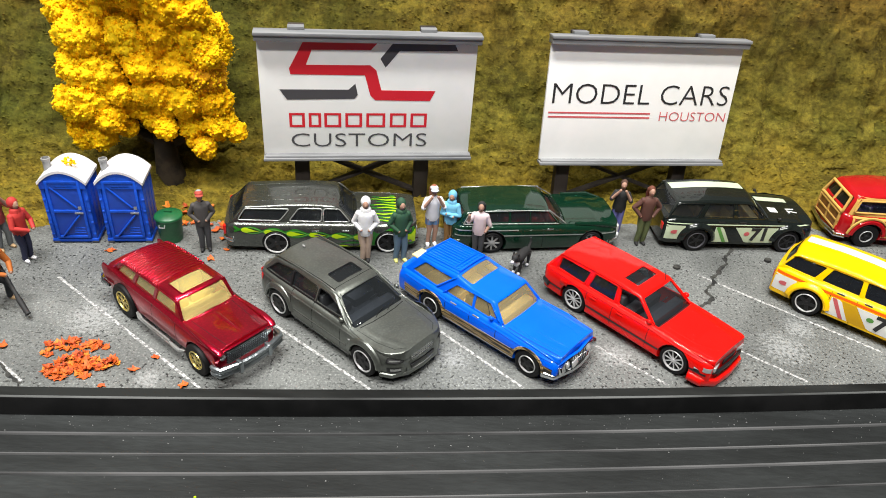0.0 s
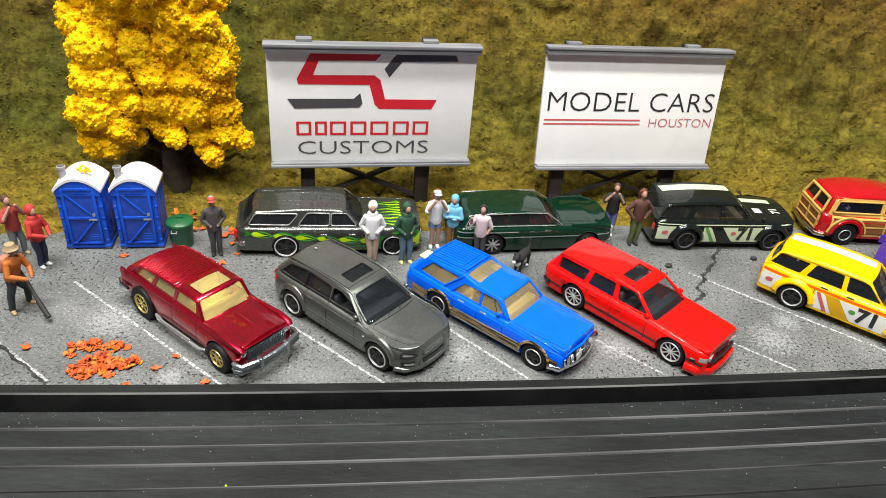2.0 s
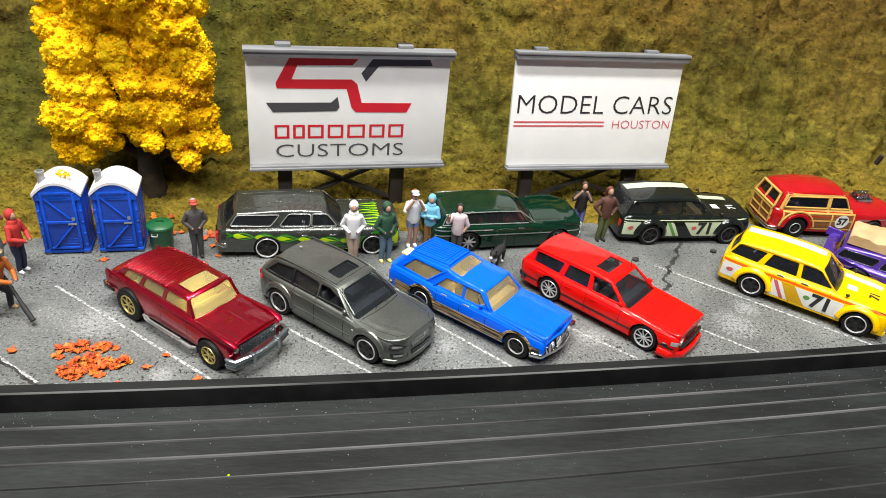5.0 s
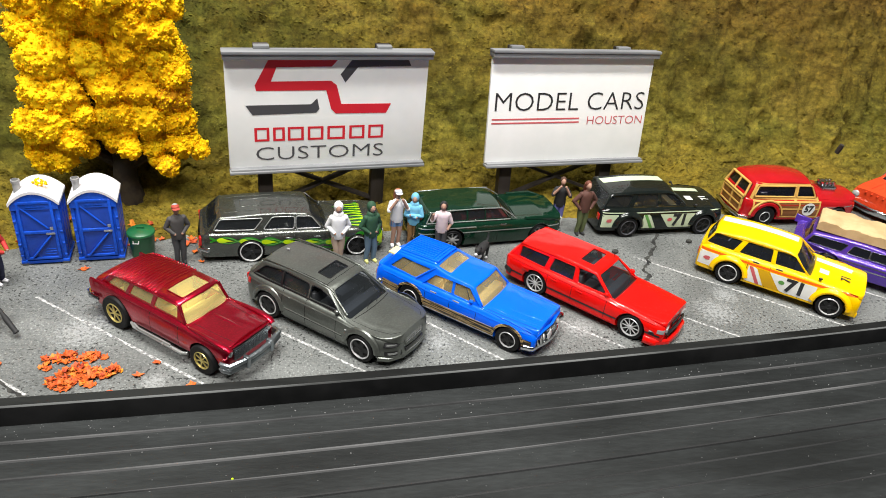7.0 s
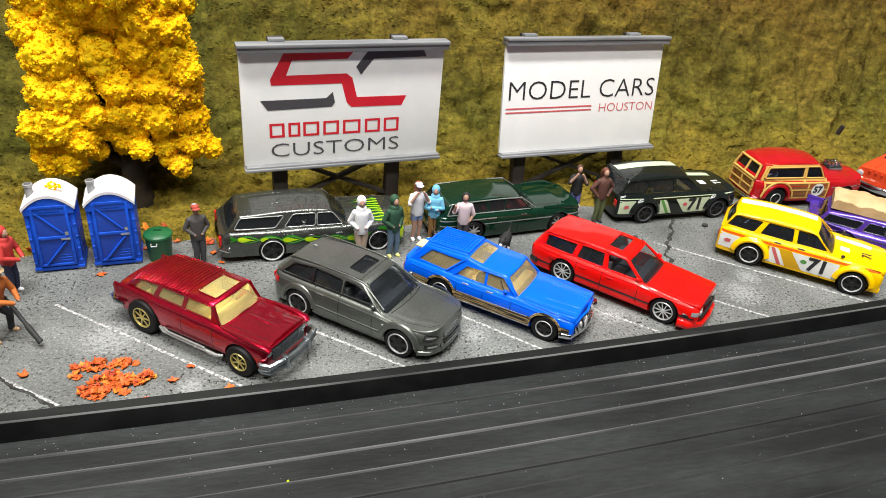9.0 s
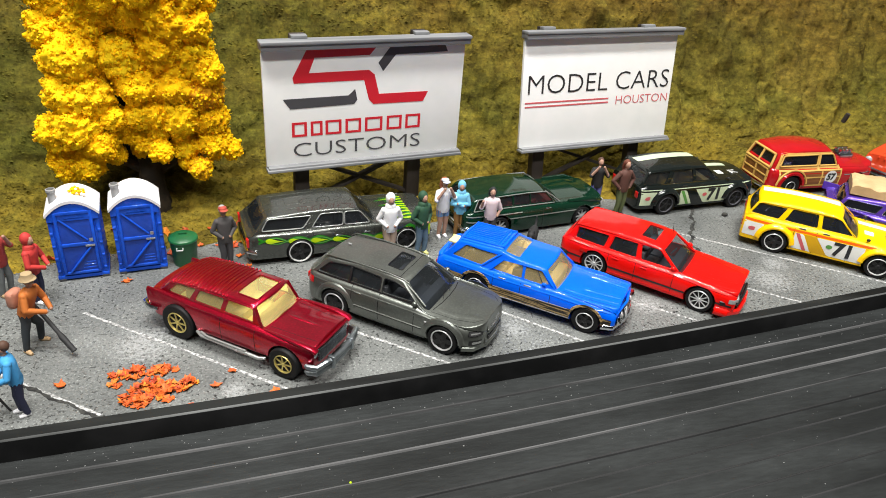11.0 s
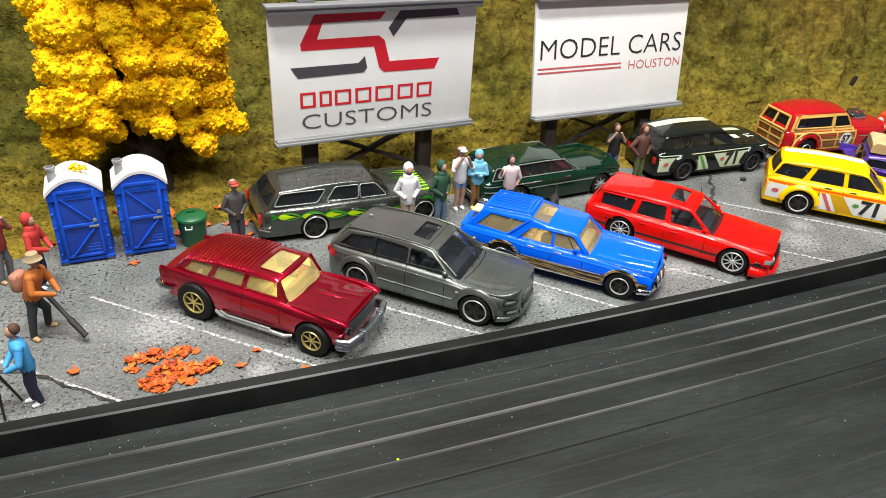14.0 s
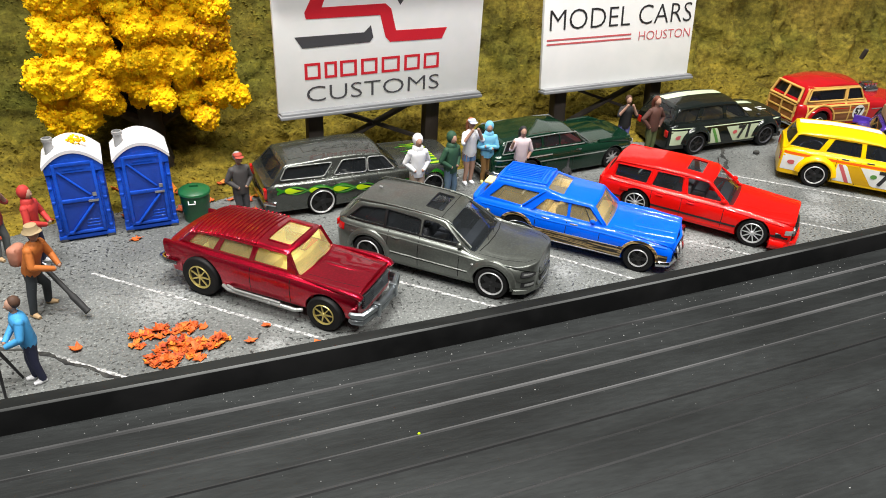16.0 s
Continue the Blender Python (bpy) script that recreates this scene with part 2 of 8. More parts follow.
KERB.node_tree.nodes["Principled BSDF"].inputs["Specular IOR Level"].default_value = 0.18
KERB_TOP = two_tone("scuffed_plastic_top", (0.006, 0.0064, 0.0063), (0.017, 0.018, 0.0175), 90, rough=0.6, depth=0.01, stretch=(0.2, 1, 1))
KERB_TOP.node_tree.nodes["Principled BSDF"].inputs["Specular IOR Level"].default_value = 0.12
# highlight along the kerb's front bevel, painted as pale grey streaks
KERB_GLEAM = two_tone("painted_edge_highlight", (0.030, 0.031, 0.031), (0.16, 0.165, 0.165), 110, 0.35, 0.65, rough=0.4, depth=0.01, stretch=(0.12, 1, 1))
# ridges get a paler grey than the track, their highlight painted in
RIDGE = two_tone("highlit_ridge_plastic", (0.018, 0.0187, 0.0195), (0.105, 0.105, 0.108), 40, rough=0.45, depth=0.004, stretch=(0.2, 1, 1))
FAINT_RIDGE = two_tone("faint_ridge_plastic", (0.010, 0.0105, 0.011), (0.028, 0.0285, 0.03), 40, rough=0.5, depth=0.004, stretch=(0.2, 1, 1))
DUST = two_tone("dust_specks", (0.10, 0.10, 0.10), (0.34, 0.34, 0.34), 300, 0.35, 0.65, rough=0.9)
YELLOW_LEAF = island_material("yellow_foam_foliage", [(0, (0.98, 0.53, 0.002)), (0.3, (1.0, 0.61, 0.003)), (0.75, (1.0, 0.67, 0.006)), (0.985, (1.0, 0.72, 0.012)), (1.0, (0.6, 0.16, 0.01))], 0.9, 160)
BARK = two_tone("dark_bark", (0.018, 0.013, 0.009), (0.05, 0.036, 0.022), 200, rough=0.9, depth=0.05)
LEAF = object_material("fallen_leaf", [(0, (0.50, 0.075, 0.010)), (0.45, (0.62, 0.13, 0.012)), (0.75, (0.42, 0.055, 0.02)), (0.9, (0.72, 0.26, 0.012)), (1, (0.5, 0.12, 0.05))], fine=800)
BOARD_WHITE = two_tone("printed_board", (0.83, 0.84, 0.83), (0.88, 0.88, 0.87), 60, rough=0.5, depth=0.004)
BOARD_GREY = two_tone("grey_board_rail", (0.16, 0.165, 0.175), (0.24, 0.245, 0.255), 200, rough=0.6, depth=0.01, stretch=(0.15, 1, 1))
POST = two_tone("dark_wood_post", (0.020, 0.015, 0.013), (0.045, 0.035, 0.03), 150, rough=0.8, depth=0.03, stretch=(1, 1, 0.2))
INK_RED = paint("red_ink", (0.62, 0.012, 0.025), 0.5, coat=0, grain=0.03)
INK_GREY = paint("charcoal_ink", (0.062, 0.06, 0.066), 0.5, coat=0, grain=0.03)
INK_BLACK = paint("black_ink", (0.02, 0.02, 0.022), 0.5, coat=0, grain=0.03)
INK_WHITE = paint("white_ink", (0.75, 0.75, 0.72), 0.4, coat=0.2)
INK_PINK = paint("faded_red_ink", (0.55, 0.10, 0.11), 0.5, coat=0)
TOILET_BLUE = paint("blue_toilet_plastic", (0.010, 0.080, 0.56), 0.34, coat=0.3, grain=0.28, bumpy=0.10, edge=0.03)
# darker copy of the cabin blue: shade of the recessed door painted in
TOILET_DARK = paint("shaded_recess_blue", (0.008, 0.05, 0.36), 0.45, coat=0.0, grain=0.2, bumpy=0.05)
TOILET_WHITE = paint("white_roof_plastic", (0.74, 0.74, 0.78), 0.4, coat=0.1, bumpy=0.04)
GREY_PLASTIC = paint("grey_plastic", (0.28, 0.28, 0.28), 0.5, coat=0)
DARK_FOOT = paint("dark_grey_foot", (0.06, 0.06, 0.07), 0.6, coat=0)
BIN_GREEN = paint("green_bin_paint", (0.008, 0.10, 0.032), 0.4, coat=0.1, grain=0.15, bumpy=0.05)
STEEL = paint("bare_steel", (0.55, 0.55, 0.55), 0.35, 0.9, 0.0)
TRIM = paint("bright_trim", (0.40, 0.41, 0.40), 0.25, 0.6, 0.3)
CHROME = paint("chrome", (0.62, 0.64, 0.66), 0.16, 1.0, 0.0, grain=0.1)
DULL_CHROME = paint("dull_chrome", (0.31, 0.34, 0.36), 0.32, 0.9, 0.0, grain=0.25, bumpy=0.08)
RUBBER = paint("tyre_rubber", (0.005, 0.005, 0.0055), 0.6, coat=0.0, grain=0.15)
RUBBER.node_tree.nodes["Principled BSDF"].inputs["Specular IOR Level"].default_value = 0.28
# shade between the spokes is put into this near-black; also used for panel gaps
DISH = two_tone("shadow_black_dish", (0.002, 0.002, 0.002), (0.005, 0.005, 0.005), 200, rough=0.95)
BLACK_PLASTIC = paint("black_plastic", (0.012, 0.012, 0.013), 0.35, coat=0.0)
GOLD = paint("gold_rim", (0.66, 0.54, 0.18), 0.28, 0.7, 0.2)
SILVER = paint("silver_rim", (0.72, 0.72, 0.73), 0.3, 0.6, 0.2)
DARK_RIM = paint("dark_rim", (0.005, 0.005, 0.006), 0.5, 0.0, 0.0)
WHITE_LIP = paint("bright_rim_lip", (0.72, 0.72, 0.72), 0.25, 0.4, 0.2)
CANDY_RED = paint("candy_red_paint", (0.42, 0.003, 0.024), 0.30, 0.88, 1.0, flake=0.35, edge=0.045)
DARK_GREY_PAINT = paint("satin_grey_paint", (0.165, 0.176, 0.160), 0.36, 0.82, 0.25, flake=0.25, edge=0.035)
BLUE_PAINT = paint("bright_blue_paint", (0.0, 0.115, 0.84), 0.34, 0.0, 0.6, edge=0.04)
RED_PAINT = paint("bright_red_paint", (0.74, 0.005, 0.003), 0.34, 0.0, 0.6, edge=0.04)
YELLOW_PAINT = paint("bright_yellow_paint", (0.85, 0.50, 0.0), 0.32, 0.0, 0.55, edge=0.04)
DEEP_YELLOW = paint("ochre_ink", (0.62, 0.34, 0.004), 0.35, 0.0, 0.5)
ORANGE_INK = paint("orange_stripe_ink", (0.72, 0.10, 0.005), 0.35, 0.0, 0.5)
GUN_GREY = paint("gunmetal_paint", (0.075, 0.08, 0.072), 0.25, 0.7, 0.7, flake=0.3)
FLAME = paint("green_flame_ink", (0.02, 0.17, 0.015), 0.3, 0.2, 0.6)
FLAME_CORE = paint("lime_flame_ink", (0.42, 0.60, 0.01), 0.3, 0.1, 0.6)
BRIT_GREEN = paint("dark_green_paint", (0.003, 0.022, 0.011), 0.16, 0.1, 0.9, flake=0.2)
BLACK_PAINT = paint("black_paint", (0.008, 0.011, 0.010), 0.2, 0.1, 0.8)
PALE_GREEN = paint("pale_green_ink", (0.52, 0.60, 0.42), 0.35, 0.0, 0.4)
LEAF_GREEN = paint("green_stripe_ink", (0.10, 0.27, 0.06), 0.35, 0.0, 0.4)
WOODY_RED = paint("deep_red_paint", (0.46, 0.008, 0.012), 0.2, 0.15, 0.8)
WOOD_PALE = paint("pale_wood_ink", (0.62, 0.37, 0.10), 0.4, 0.0, 0.3, grain=0.12)
WOOD_DARK = two_tone("brown_wood_ink", (0.16, 0.055, 0.015), (0.26, 0.10, 0.03), 400, rough=0.4, depth=0.004, stretch=(0.1, 1, 1))
WOOD_GRAIN = two_tone("striped_wood_ink", (0.014, 0.010, 0.006), (0.40, 0.275, 0.115), 2600, 0.43, 0.53, rough=0.4, depth=0.003, stretch=(0.05, 0.05, 1.0), detail=2)
PURPLE = paint("metallic_purple_paint", (0.085, 0.035, 0.34), 0.25, 0.4, 0.7, flake=0.15)
ORANGE_PAINT = paint("orange_red_paint", (0.72, 0.07, 0.022), 0.18, 0.1, 0.6)
CARDBOARD = two_tone("tan_load", (0.46, 0.31, 0.15), (0.56, 0.39, 0.20), 120, rough=0.8, depth=0.02)
CREAM_SEAT = paint("cream_yellow_plastic", (0.92, 0.80, 0.34), 0.5, 0, 0, bumpy=0.06)
TAN_SEAT = paint("tan_plastic", (0.70, 0.53, 0.24), 0.5, 0, 0, bumpy=0.06)
BLACK_SEAT = paint("black_seat_plastic", (0.02, 0.02, 0.022), 0.5, 0, 0)
GREY_SEAT = paint("charcoal_seat_plastic", (0.055, 0.058, 0.064), 0.5, 0, 0)
RED_SEAT = paint("red_seat_plastic", (0.26, 0.03, 0.02), 0.5, 0, 0)
YELLOW_PANE = glass("yellow_tinted_window", (1.0, 0.96, 0.74), 0.66, 0.05, (0.88, 0.74, 0.30))
TAN_PANE = glass("tan_tinted_window", (0.98, 0.95, 0.84), 0.76, 0.04, (0.74, 0.60, 0.32))
SMOKE = glass("smoked_window", (0.62, 0.66, 0.71), 0.90, 0.03, (0.10, 0.115, 0.13))
DARK_GLASS = glass("dark_window", (0.30, 0.33, 0.38), 0.10, 0.05, (0.005, 0.006, 0.010))
BLUE_GLASS = glass("blue_tinted_window", (0.50, 0.58, 0.72), 0.85)
LAMP_RED = paint("red_lamp", (0.5, 0.01, 0.01), 0.2, 0, 0.8)
LAMP_SMOKE = paint("smoked_lamp", (0.05, 0.05, 0.052), 0.12, 0.2, 0.9)
LAMP_CLEAR = paint("clear_lamp", (0.62, 0.62, 0.62), 0.15, 0.5, 0.6)
# unseen walls and ceiling, kept dark so the car paint reflects less
PLASTER = two_tone("dark_room_paint", (0.075, 0.075, 0.074), (0.095, 0.094, 0.092), 3, rough=0.9, depth=0.02)
FLOORING = two_tone("room_floor", (0.16, 0.14, 0.12), (0.22, 0.2, 0.17), 5, rough=0.7, depth=0.02)

# ---- shape helpers: all in centimetres ----
def finish(name, bm, material, smooth=38):
    bmesh.ops.remove_doubles(bm, verts=bm.verts, dist=1e-5)
    bmesh.ops.recalc_face_normals(bm, faces=bm.faces)
    for f in bm.faces:
        f.smooth = True
    lim = radians(smooth)
    for e in bm.edges:
        e.smooth = len(e.link_faces) == 2 and e.calc_face_angle(0) < lim
    bmesh.ops.scale(bm, vec=(S, S, S), verts=bm.verts)
    data = bpy.data.meshes.new(name)
    bm.to_mesh(data)
    bm.free()
    for m in material if isinstance(material, (list, tuple)) else (material,):
        data.materials.append(m)
    return data


def part(name, bm, material, parent=None, label="", m=None, smooth=38):
    ob = new(name, finish(name, bm, material, smooth))
    ob.parent = parent
    if m is not None:
        ob.matrix_basis = m
    return tagged(ob, label)


def at(x, y, z=0, rx=0, ry=0, rz=0):
    return pose(x * S, y * S, z * S, rx, ry, rz)


def root(name, label, category, m, group=""):
    ob = new(name)
    ob.empty_display_size = 0.01
    ob.matrix_basis = m
    return tagged(ob, label, category, group)


def face_out(ob, middle):
    """Turns the single panes of a window so that they face away from a point."""
    bm = bmesh.new()
    bm.from_mesh(ob.data)
    bmesh.ops.reverse_faces(bm, faces=[f for f in bm.faces if f.normal.dot(f.calc_center_median() - middle) < 0])
    bm.to_mesh(ob.data)
    bm.free()
    return ob


def put_face(bm, points, mi=0):
    f = bm.faces.new([bm.verts.new(p) for p in points])
    f.material_index = mi
    return f


def grid_mesh(bm, rows, mi=0, close_u=False, close_v=False):
    vs = [[bm.verts.new(p) for p in r] for r in rows]
    n, k = len(vs), len(vs[0])
    for i in range(n if close_u else n - 1):
        for j in range(k if close_v else k - 1):
            a, b, c, d = vs[i][j], vs[i][(j + 1) % k], vs[(i + 1) % n][(j + 1) % k], vs[(i + 1) % n][j]
            if len({a, b, c, d}) == 4:
                bm.faces.new((a, b, c, d)).material_index = mi
    return vs


def box(bm, x0, x1, y0, y1, z0, z1, bev=0.0, mi=0, m=None):
    r = bmesh.ops.create_cube(bm, size=1)
    vs = r["verts"]
    for v in vs:
        v.co = ((x0 + x1) / 2 + v.co.x * (x1 - x0), (y0 + y1) / 2 + v.co.y * (y1 - y0), (z0 + z1) / 2 + v.co.z * (z1 - z0))
    if bev:
        es = list({e for v in vs for e in v.link_edges})
        r2 = bmesh.ops.bevel(bm, geom=es, offset=bev, segments=2, affect="EDGES", profile=0.6)
        vs = list({v for f in r2["faces"] for v in f.verts} | {v for v in vs if v.is_valid})
    if mi:
        for f in {f for v in vs for f in v.link_faces}:
            f.material_index = mi
    if m is not None:
        bmesh.ops.transform(bm, matrix=m, verts=vs)
    return vs


def lathe(bm, prof, n=24, m=None, mi=0):
    """Turns (radius, height) pairs round the z axis."""
    m = m or Matrix()
    rows = [[m @ Vector((r * math.cos(2 * math.pi * k / n), r * math.sin(2 * math.pi * k / n), z)) for k in range(n)] for r, z in prof]
    vs = grid_mesh(bm, rows, mi, close_v=True)
    for ring, (r, z) in ((vs[0], prof[0]), (vs[-1], prof[-1])):
        if r > 1e-6:
            bm.faces.new(ring).material_index = mi


def rod(bm, a, b, r0, r1=None, n=8, mi=0):
    a, b = Vector(a), Vector(b)
    d = b - a
    q = d.to_track_quat("Z", "Y").to_matrix().to_4x4()
    lathe(bm, [(r0, 0), (r0 if r1 is None else r1, d.length)], n, Matrix.Translation(a) @ q, mi)


def tube(bm, pts, radii, n=8, mi=0):
    """A bent, tapered, rounded limb through points."""
    pts = [Vector(p) for p in pts]
    rows = []
    for i, p in enumerate(pts):
        d = (pts[min(i + 1, len(pts) - 1)] - pts[max(i - 1, 0)]).normalized()
        turn = d.to_track_quat("Z", "Y") if i == 0 else last.rotation_difference(d) @ turn
        last, q = d, turn.to_matrix()
        r = radii[i] if isinstance(radii, (list, tuple)) else radii
        ry = r if not isinstance(r, tuple) else r[1]
        rx = r if not isinstance(r, tuple) else r[0]
        rows.append([p + q @ Vector((rx * math.cos(2 * math.pi * k / n), ry * math.sin(2 * math.pi * k / n), 0)) for k in range(n)])
    vs = grid_mesh(bm, rows, mi, close_v=True)
    bm.faces.new(vs[0]).material_index = mi
    bm.faces.new(vs[-1]).material_index = mi


def ball(bm, c, r, n=10, mi=0, jitter=0.0, sub=None):
    rx, ry, rz = r if isinstance(r, (tuple, list)) else (r, r, r)
    k = n // 2 + 1
    rows = []
    for i in range(k + 1):
        a = math.pi * (0.02 + 0.96 * i / k)
        rows.append([(c[0] + rx * math.sin(a) * math.cos(2 * math.pi * j / n), c[1] + ry * math.sin(a) * math.sin(2 * math.pi * j / n), c[2] - rz * math.cos(a)) for j in range(n)])
    vs = grid_mesh(bm, rows, mi, close_v=True)
    bm.faces.new(vs[0]).material_index = mi
    bm.faces.new(vs[-1]).material_index = mi


def lerp(pairs, x):
    if x <= pairs[0][0]:
        return pairs[0][1]
    for (a, p), (b, q) in zip(pairs, pairs[1:]):
        if x <= b:
            return p + (q - p) * (x - a) / (b - a) if b > a else q
    return pairs[-1][1]


def text_mesh(name, words, size, material, parent, m, depth=0.004, shear=0.0, bold=0.022):
    cu = bpy.data.curves.new(name, "FONT")
    cu.body, cu.size, cu.extrude, cu.align_x, cu.align_y, cu.shear = words, size * S, depth * S, "CENTER", "CENTER", shear
    cu.resolution_u, cu.offset = 3, bold * size * S
    tmp = new("letters", cu)
    data = bpy.data.meshes.new_from_object(tmp)
    bpy.data.objects.remove(tmp)
    data.materials.clear()
    data.materials.append(material)
    ob = new(name, data)
    ob.parent = parent
    ob.matrix_basis = m
    return ob

# ---- setting ----
def kerb_y(x):
    return 14.93 + 0.084 * x + 0.0012 * x * x


def back_y(x):
    return 25.2 + 0.1 * x + 0.25 * math.sin(x * 0.9) + 0.12 * math.sin(x * 2.3 + 1)


XS = [-46 + 0.5 * i for i in range(185)]

# parking lot slab
bm = bmesh.new()
rows = []
for x in XS:
    y0, y1 = kerb_y(x) - 0.05, 28.5 + 0.1 * x
    rows.append([(x, y0, -0.6), *[(x, y0 + (y1 - y0) * k / 20, 0.0) for k in range(21)], (x, y1, -0.6)])
grid_mesh(bm, rows)
tagged(part("pavement", bm, ASPHALT), "grey model asphalt parking lot with pale worn spots", "parking lot", kind="structure")


def hill_z(x, d):
    """Height of the slope d behind the lot's back edge."""
    base = lerp([(-1, -0.35), (0, 0.02), (0.6, 0.14), (2.5, 0.45), (5.0, 1.3), (6.2, 3.4), (7.6, 6.6), (9.6, 9.6), (13, 13.5), (22, 18)], d + 0.25 * math.sin(x * 0.31 + 1))
    k = min(1.0, max(0.0, d) / 3)
    lump = noise.fractal(Vector((x * 0.28, d * 0.28, 0.0)), 0.8, 2.0, 5) * 0.55 + noise.fractal(Vector((x * 1.7, d * 1.7, 3.0)), 0.7, 2.1, 4) * 0.30
    return base + lump * (0.12 + 0.88 * k)


def hill_point(x, d):
    """A point of the slope, with ledges and clods pushed out along the slope's normal."""
    k = min(1.0, max(0.0, d) / 4)
    ledge = 0.45 - abs(noise.fractal(Vector((x * 0.45, d * 1.25, 7.0)), 0.85, 2.2, 5)) * 1.1
    crumb = noise.fractal(Vector((x * 2.4, d * 3.4, 1.0)), 0.8, 2.1, 3)
    n = (ledge * 0.55 + crumb * 0.11) * (0.12 + 0.88 * k)
    return Vector((x, back_y(x) + d - 0.8 * n, hill_z(x, d) + 0.45 * n))


bm = bmesh.new()
rows = []
HX = [-46 + i for i in range(22)] + [-24 + 0.11 * i for i in range(528)] + [34.2 + i for i in range(12)]
HD = [-1 + 0.11 * i for i in range(110)] + [11.2 + 0.6 * i for i in range(18)]
for x in HX:
    rows.append([hill_point(x, d) for d in HD])
grid_mesh(bm, rows)
tagged(part("ground", bm, HILL, smooth=180), "steep olive and brown model turf hillside", "hillside", kind="structure")

# flock fibres and crumbs standing on the slope
rng = random.Random(3)


def stuff_mesh(name, verts, faces, material, label, category):
    data = bpy.data.meshes.new(name)
    data.from_pydata(verts, [], faces)
    data.materials.append(material)
    return tagged(new(name, data), label, category, kind="stuff")


verts, faces = [], []
for _ in range(45000):
    x, d = rng.uniform(-24, 34), rng.uniform(-0.35, 11.0)
    p0 = hill_point(x, d)
    a, size = rng.uniform(0, 2 * math.pi), rng.uniform(0.06, 0.16)
    p1 = p0 + Vector((math.cos(a) * size, -0.05, math.sin(a) * size * 0.6 + 0.03))
    side = (p1 - p0).cross(Vector((0, -0.8, 0.6))).normalized() * rng.uniform(0.012, 0.028)
    i = len(verts)
    verts += [tuple(v * S) for v in (p0 - side, p0 + side, p1)]
    faces.append((i, i + 1, i + 2))
stuff_mesh("turf", verts, faces, TUFT, "short olive and straw static grass fibres on the hillside", "grass")
verts, faces = [], []
for _ in range(52000):
    x, d = rng.uniform(-24, 34), rng.uniform(-0.3, 11.0)
    c, s = hill_point(x, d), rng.choice([0.02, 0.028, 0.036, 0.05]) * rng.uniform(0.7, 1.3)
    i = len(verts)
    for dx, dy, dz in ((-1.7, -0.1, -0.4), (1.6, -0.2, -0.5), (0.2, 0.2, 0.7), (0.0, -0.7, 0.12)):
        verts.append(((c.x + (dx + rng.uniform(-0.4, 0.4)) * s) * S, (c.y + dy * s) * S, (c.z + (dz + rng.uniform(-0.4, 0.4)) * s) * S))
    faces += [(i, i + 1, i + 3), (i + 1, i + 2, i + 3), (i + 2, i, i + 3)]
stuff_mesh("ground_foam", verts, faces, TUFT, "olive and straw foam crumbs on the hillside", "ground cover")

# black raised kerb along the race track
bm = bmesh.new()
prof = [(0.02, -0.6), (0.02, 0.94), (-0.03, 1.0), (-0.345, 1.0), (-0.375, 0.965), (-0.38, 0.95), (-0.43, 0.36), (-0.43, -0.6)]
vs = grid_mesh(bm, [[(x, kerb_y(x) + a, z) for a, z in prof] for x in XS])
bm.faces.ensure_lookup_table()
# narrow front bevel carries the painted highlight
for f in bm.faces:
    mid = f.calc_center_median()
    inner = mid.y - kerb_y(mid.x)
    f.material_index = 0 if mid.z < 0.9 else 2 if -0.39 < inner < -0.335 else 1
tagged(part("trim", bm, [KERB, KERB_TOP, KERB_GLEAM]), "black plastic kerb with a scuffed grey top and a painted edge highlight", "kerb", kind="structure")

# track: ribbed plastic boards
bm = bmesh.new()
rows = []
for x in XS:
    rows.append([(x, kerb_y(x) + a, z) for a, z in [(-0.425, 0.34), (-20, 0.34), (-34, 0.34), (-34, -0.6), (-0.425, -0.6)]])
grid_mesh(bm, rows, close_v=True)
track = tagged(part("road", bm, TRACK), "black ribbed plastic race track with dust specks", "race track", kind="structure")
for k, off in enumerate([-1.07, -1.75, -2.37, -3.14, -3.92, -4.5, -5.2] + [-5.9 - 0.7 * i for i in range(16)]):
    wide = (0.036 if k % 2 else 0.052) if k < 5 else 0.035
    high = 0.045 if k < 5 else 0.016
    bm = bmesh.new()
    grid_mesh(bm, [[(x, kerb_y(x) + off + a * wide, 0.338 + z) for a, z in [(-1, 0), (-0.5, high), (0.5, high), (1, 0)]] for x in XS])
    part("ridge", bm, RIDGE if k < 4 else FAINT_RIDGE, track)

# dust specks on the track
verts, faces = [], []
for _ in range(800):
    x, off = rng.uniform(-22, 24), -0.45 - abs(rng.gauss(0, 5.0))
    if rng.random() < 0.45:
        off = -0.45 - abs(rng.gauss(0, 0.6))
    s = rng.choice([0.007, 0.008, 0.010, 0.012, 0.018]) * rng.uniform(0.7, 1.1)
    y, z, i = kerb_y(x) + off, 0.345, len(verts)
    for dx, dy, dz in ((-1, -0.6, 0), (1, -0.8, 0), (0.8, 1, 0), (-0.9, 0.7, 0), (0.1, 0, 1.2)):
        verts.append(((x + dx * s) * S, (y + dy * s) * S, (z + dz * s) * S))
    faces += [(i, i + 1, i + 4), (i + 1, i + 2, i + 4), (i + 2, i + 3, i + 4), (i + 3, i, i + 4)]
data = bpy.data.meshes.new("dust")
data.from_pydata(verts, [], faces)
data.materials.append(DUST)
tagged(new("dust", data), "pale dust specks lying on the black track", "dust", kind="stuff")


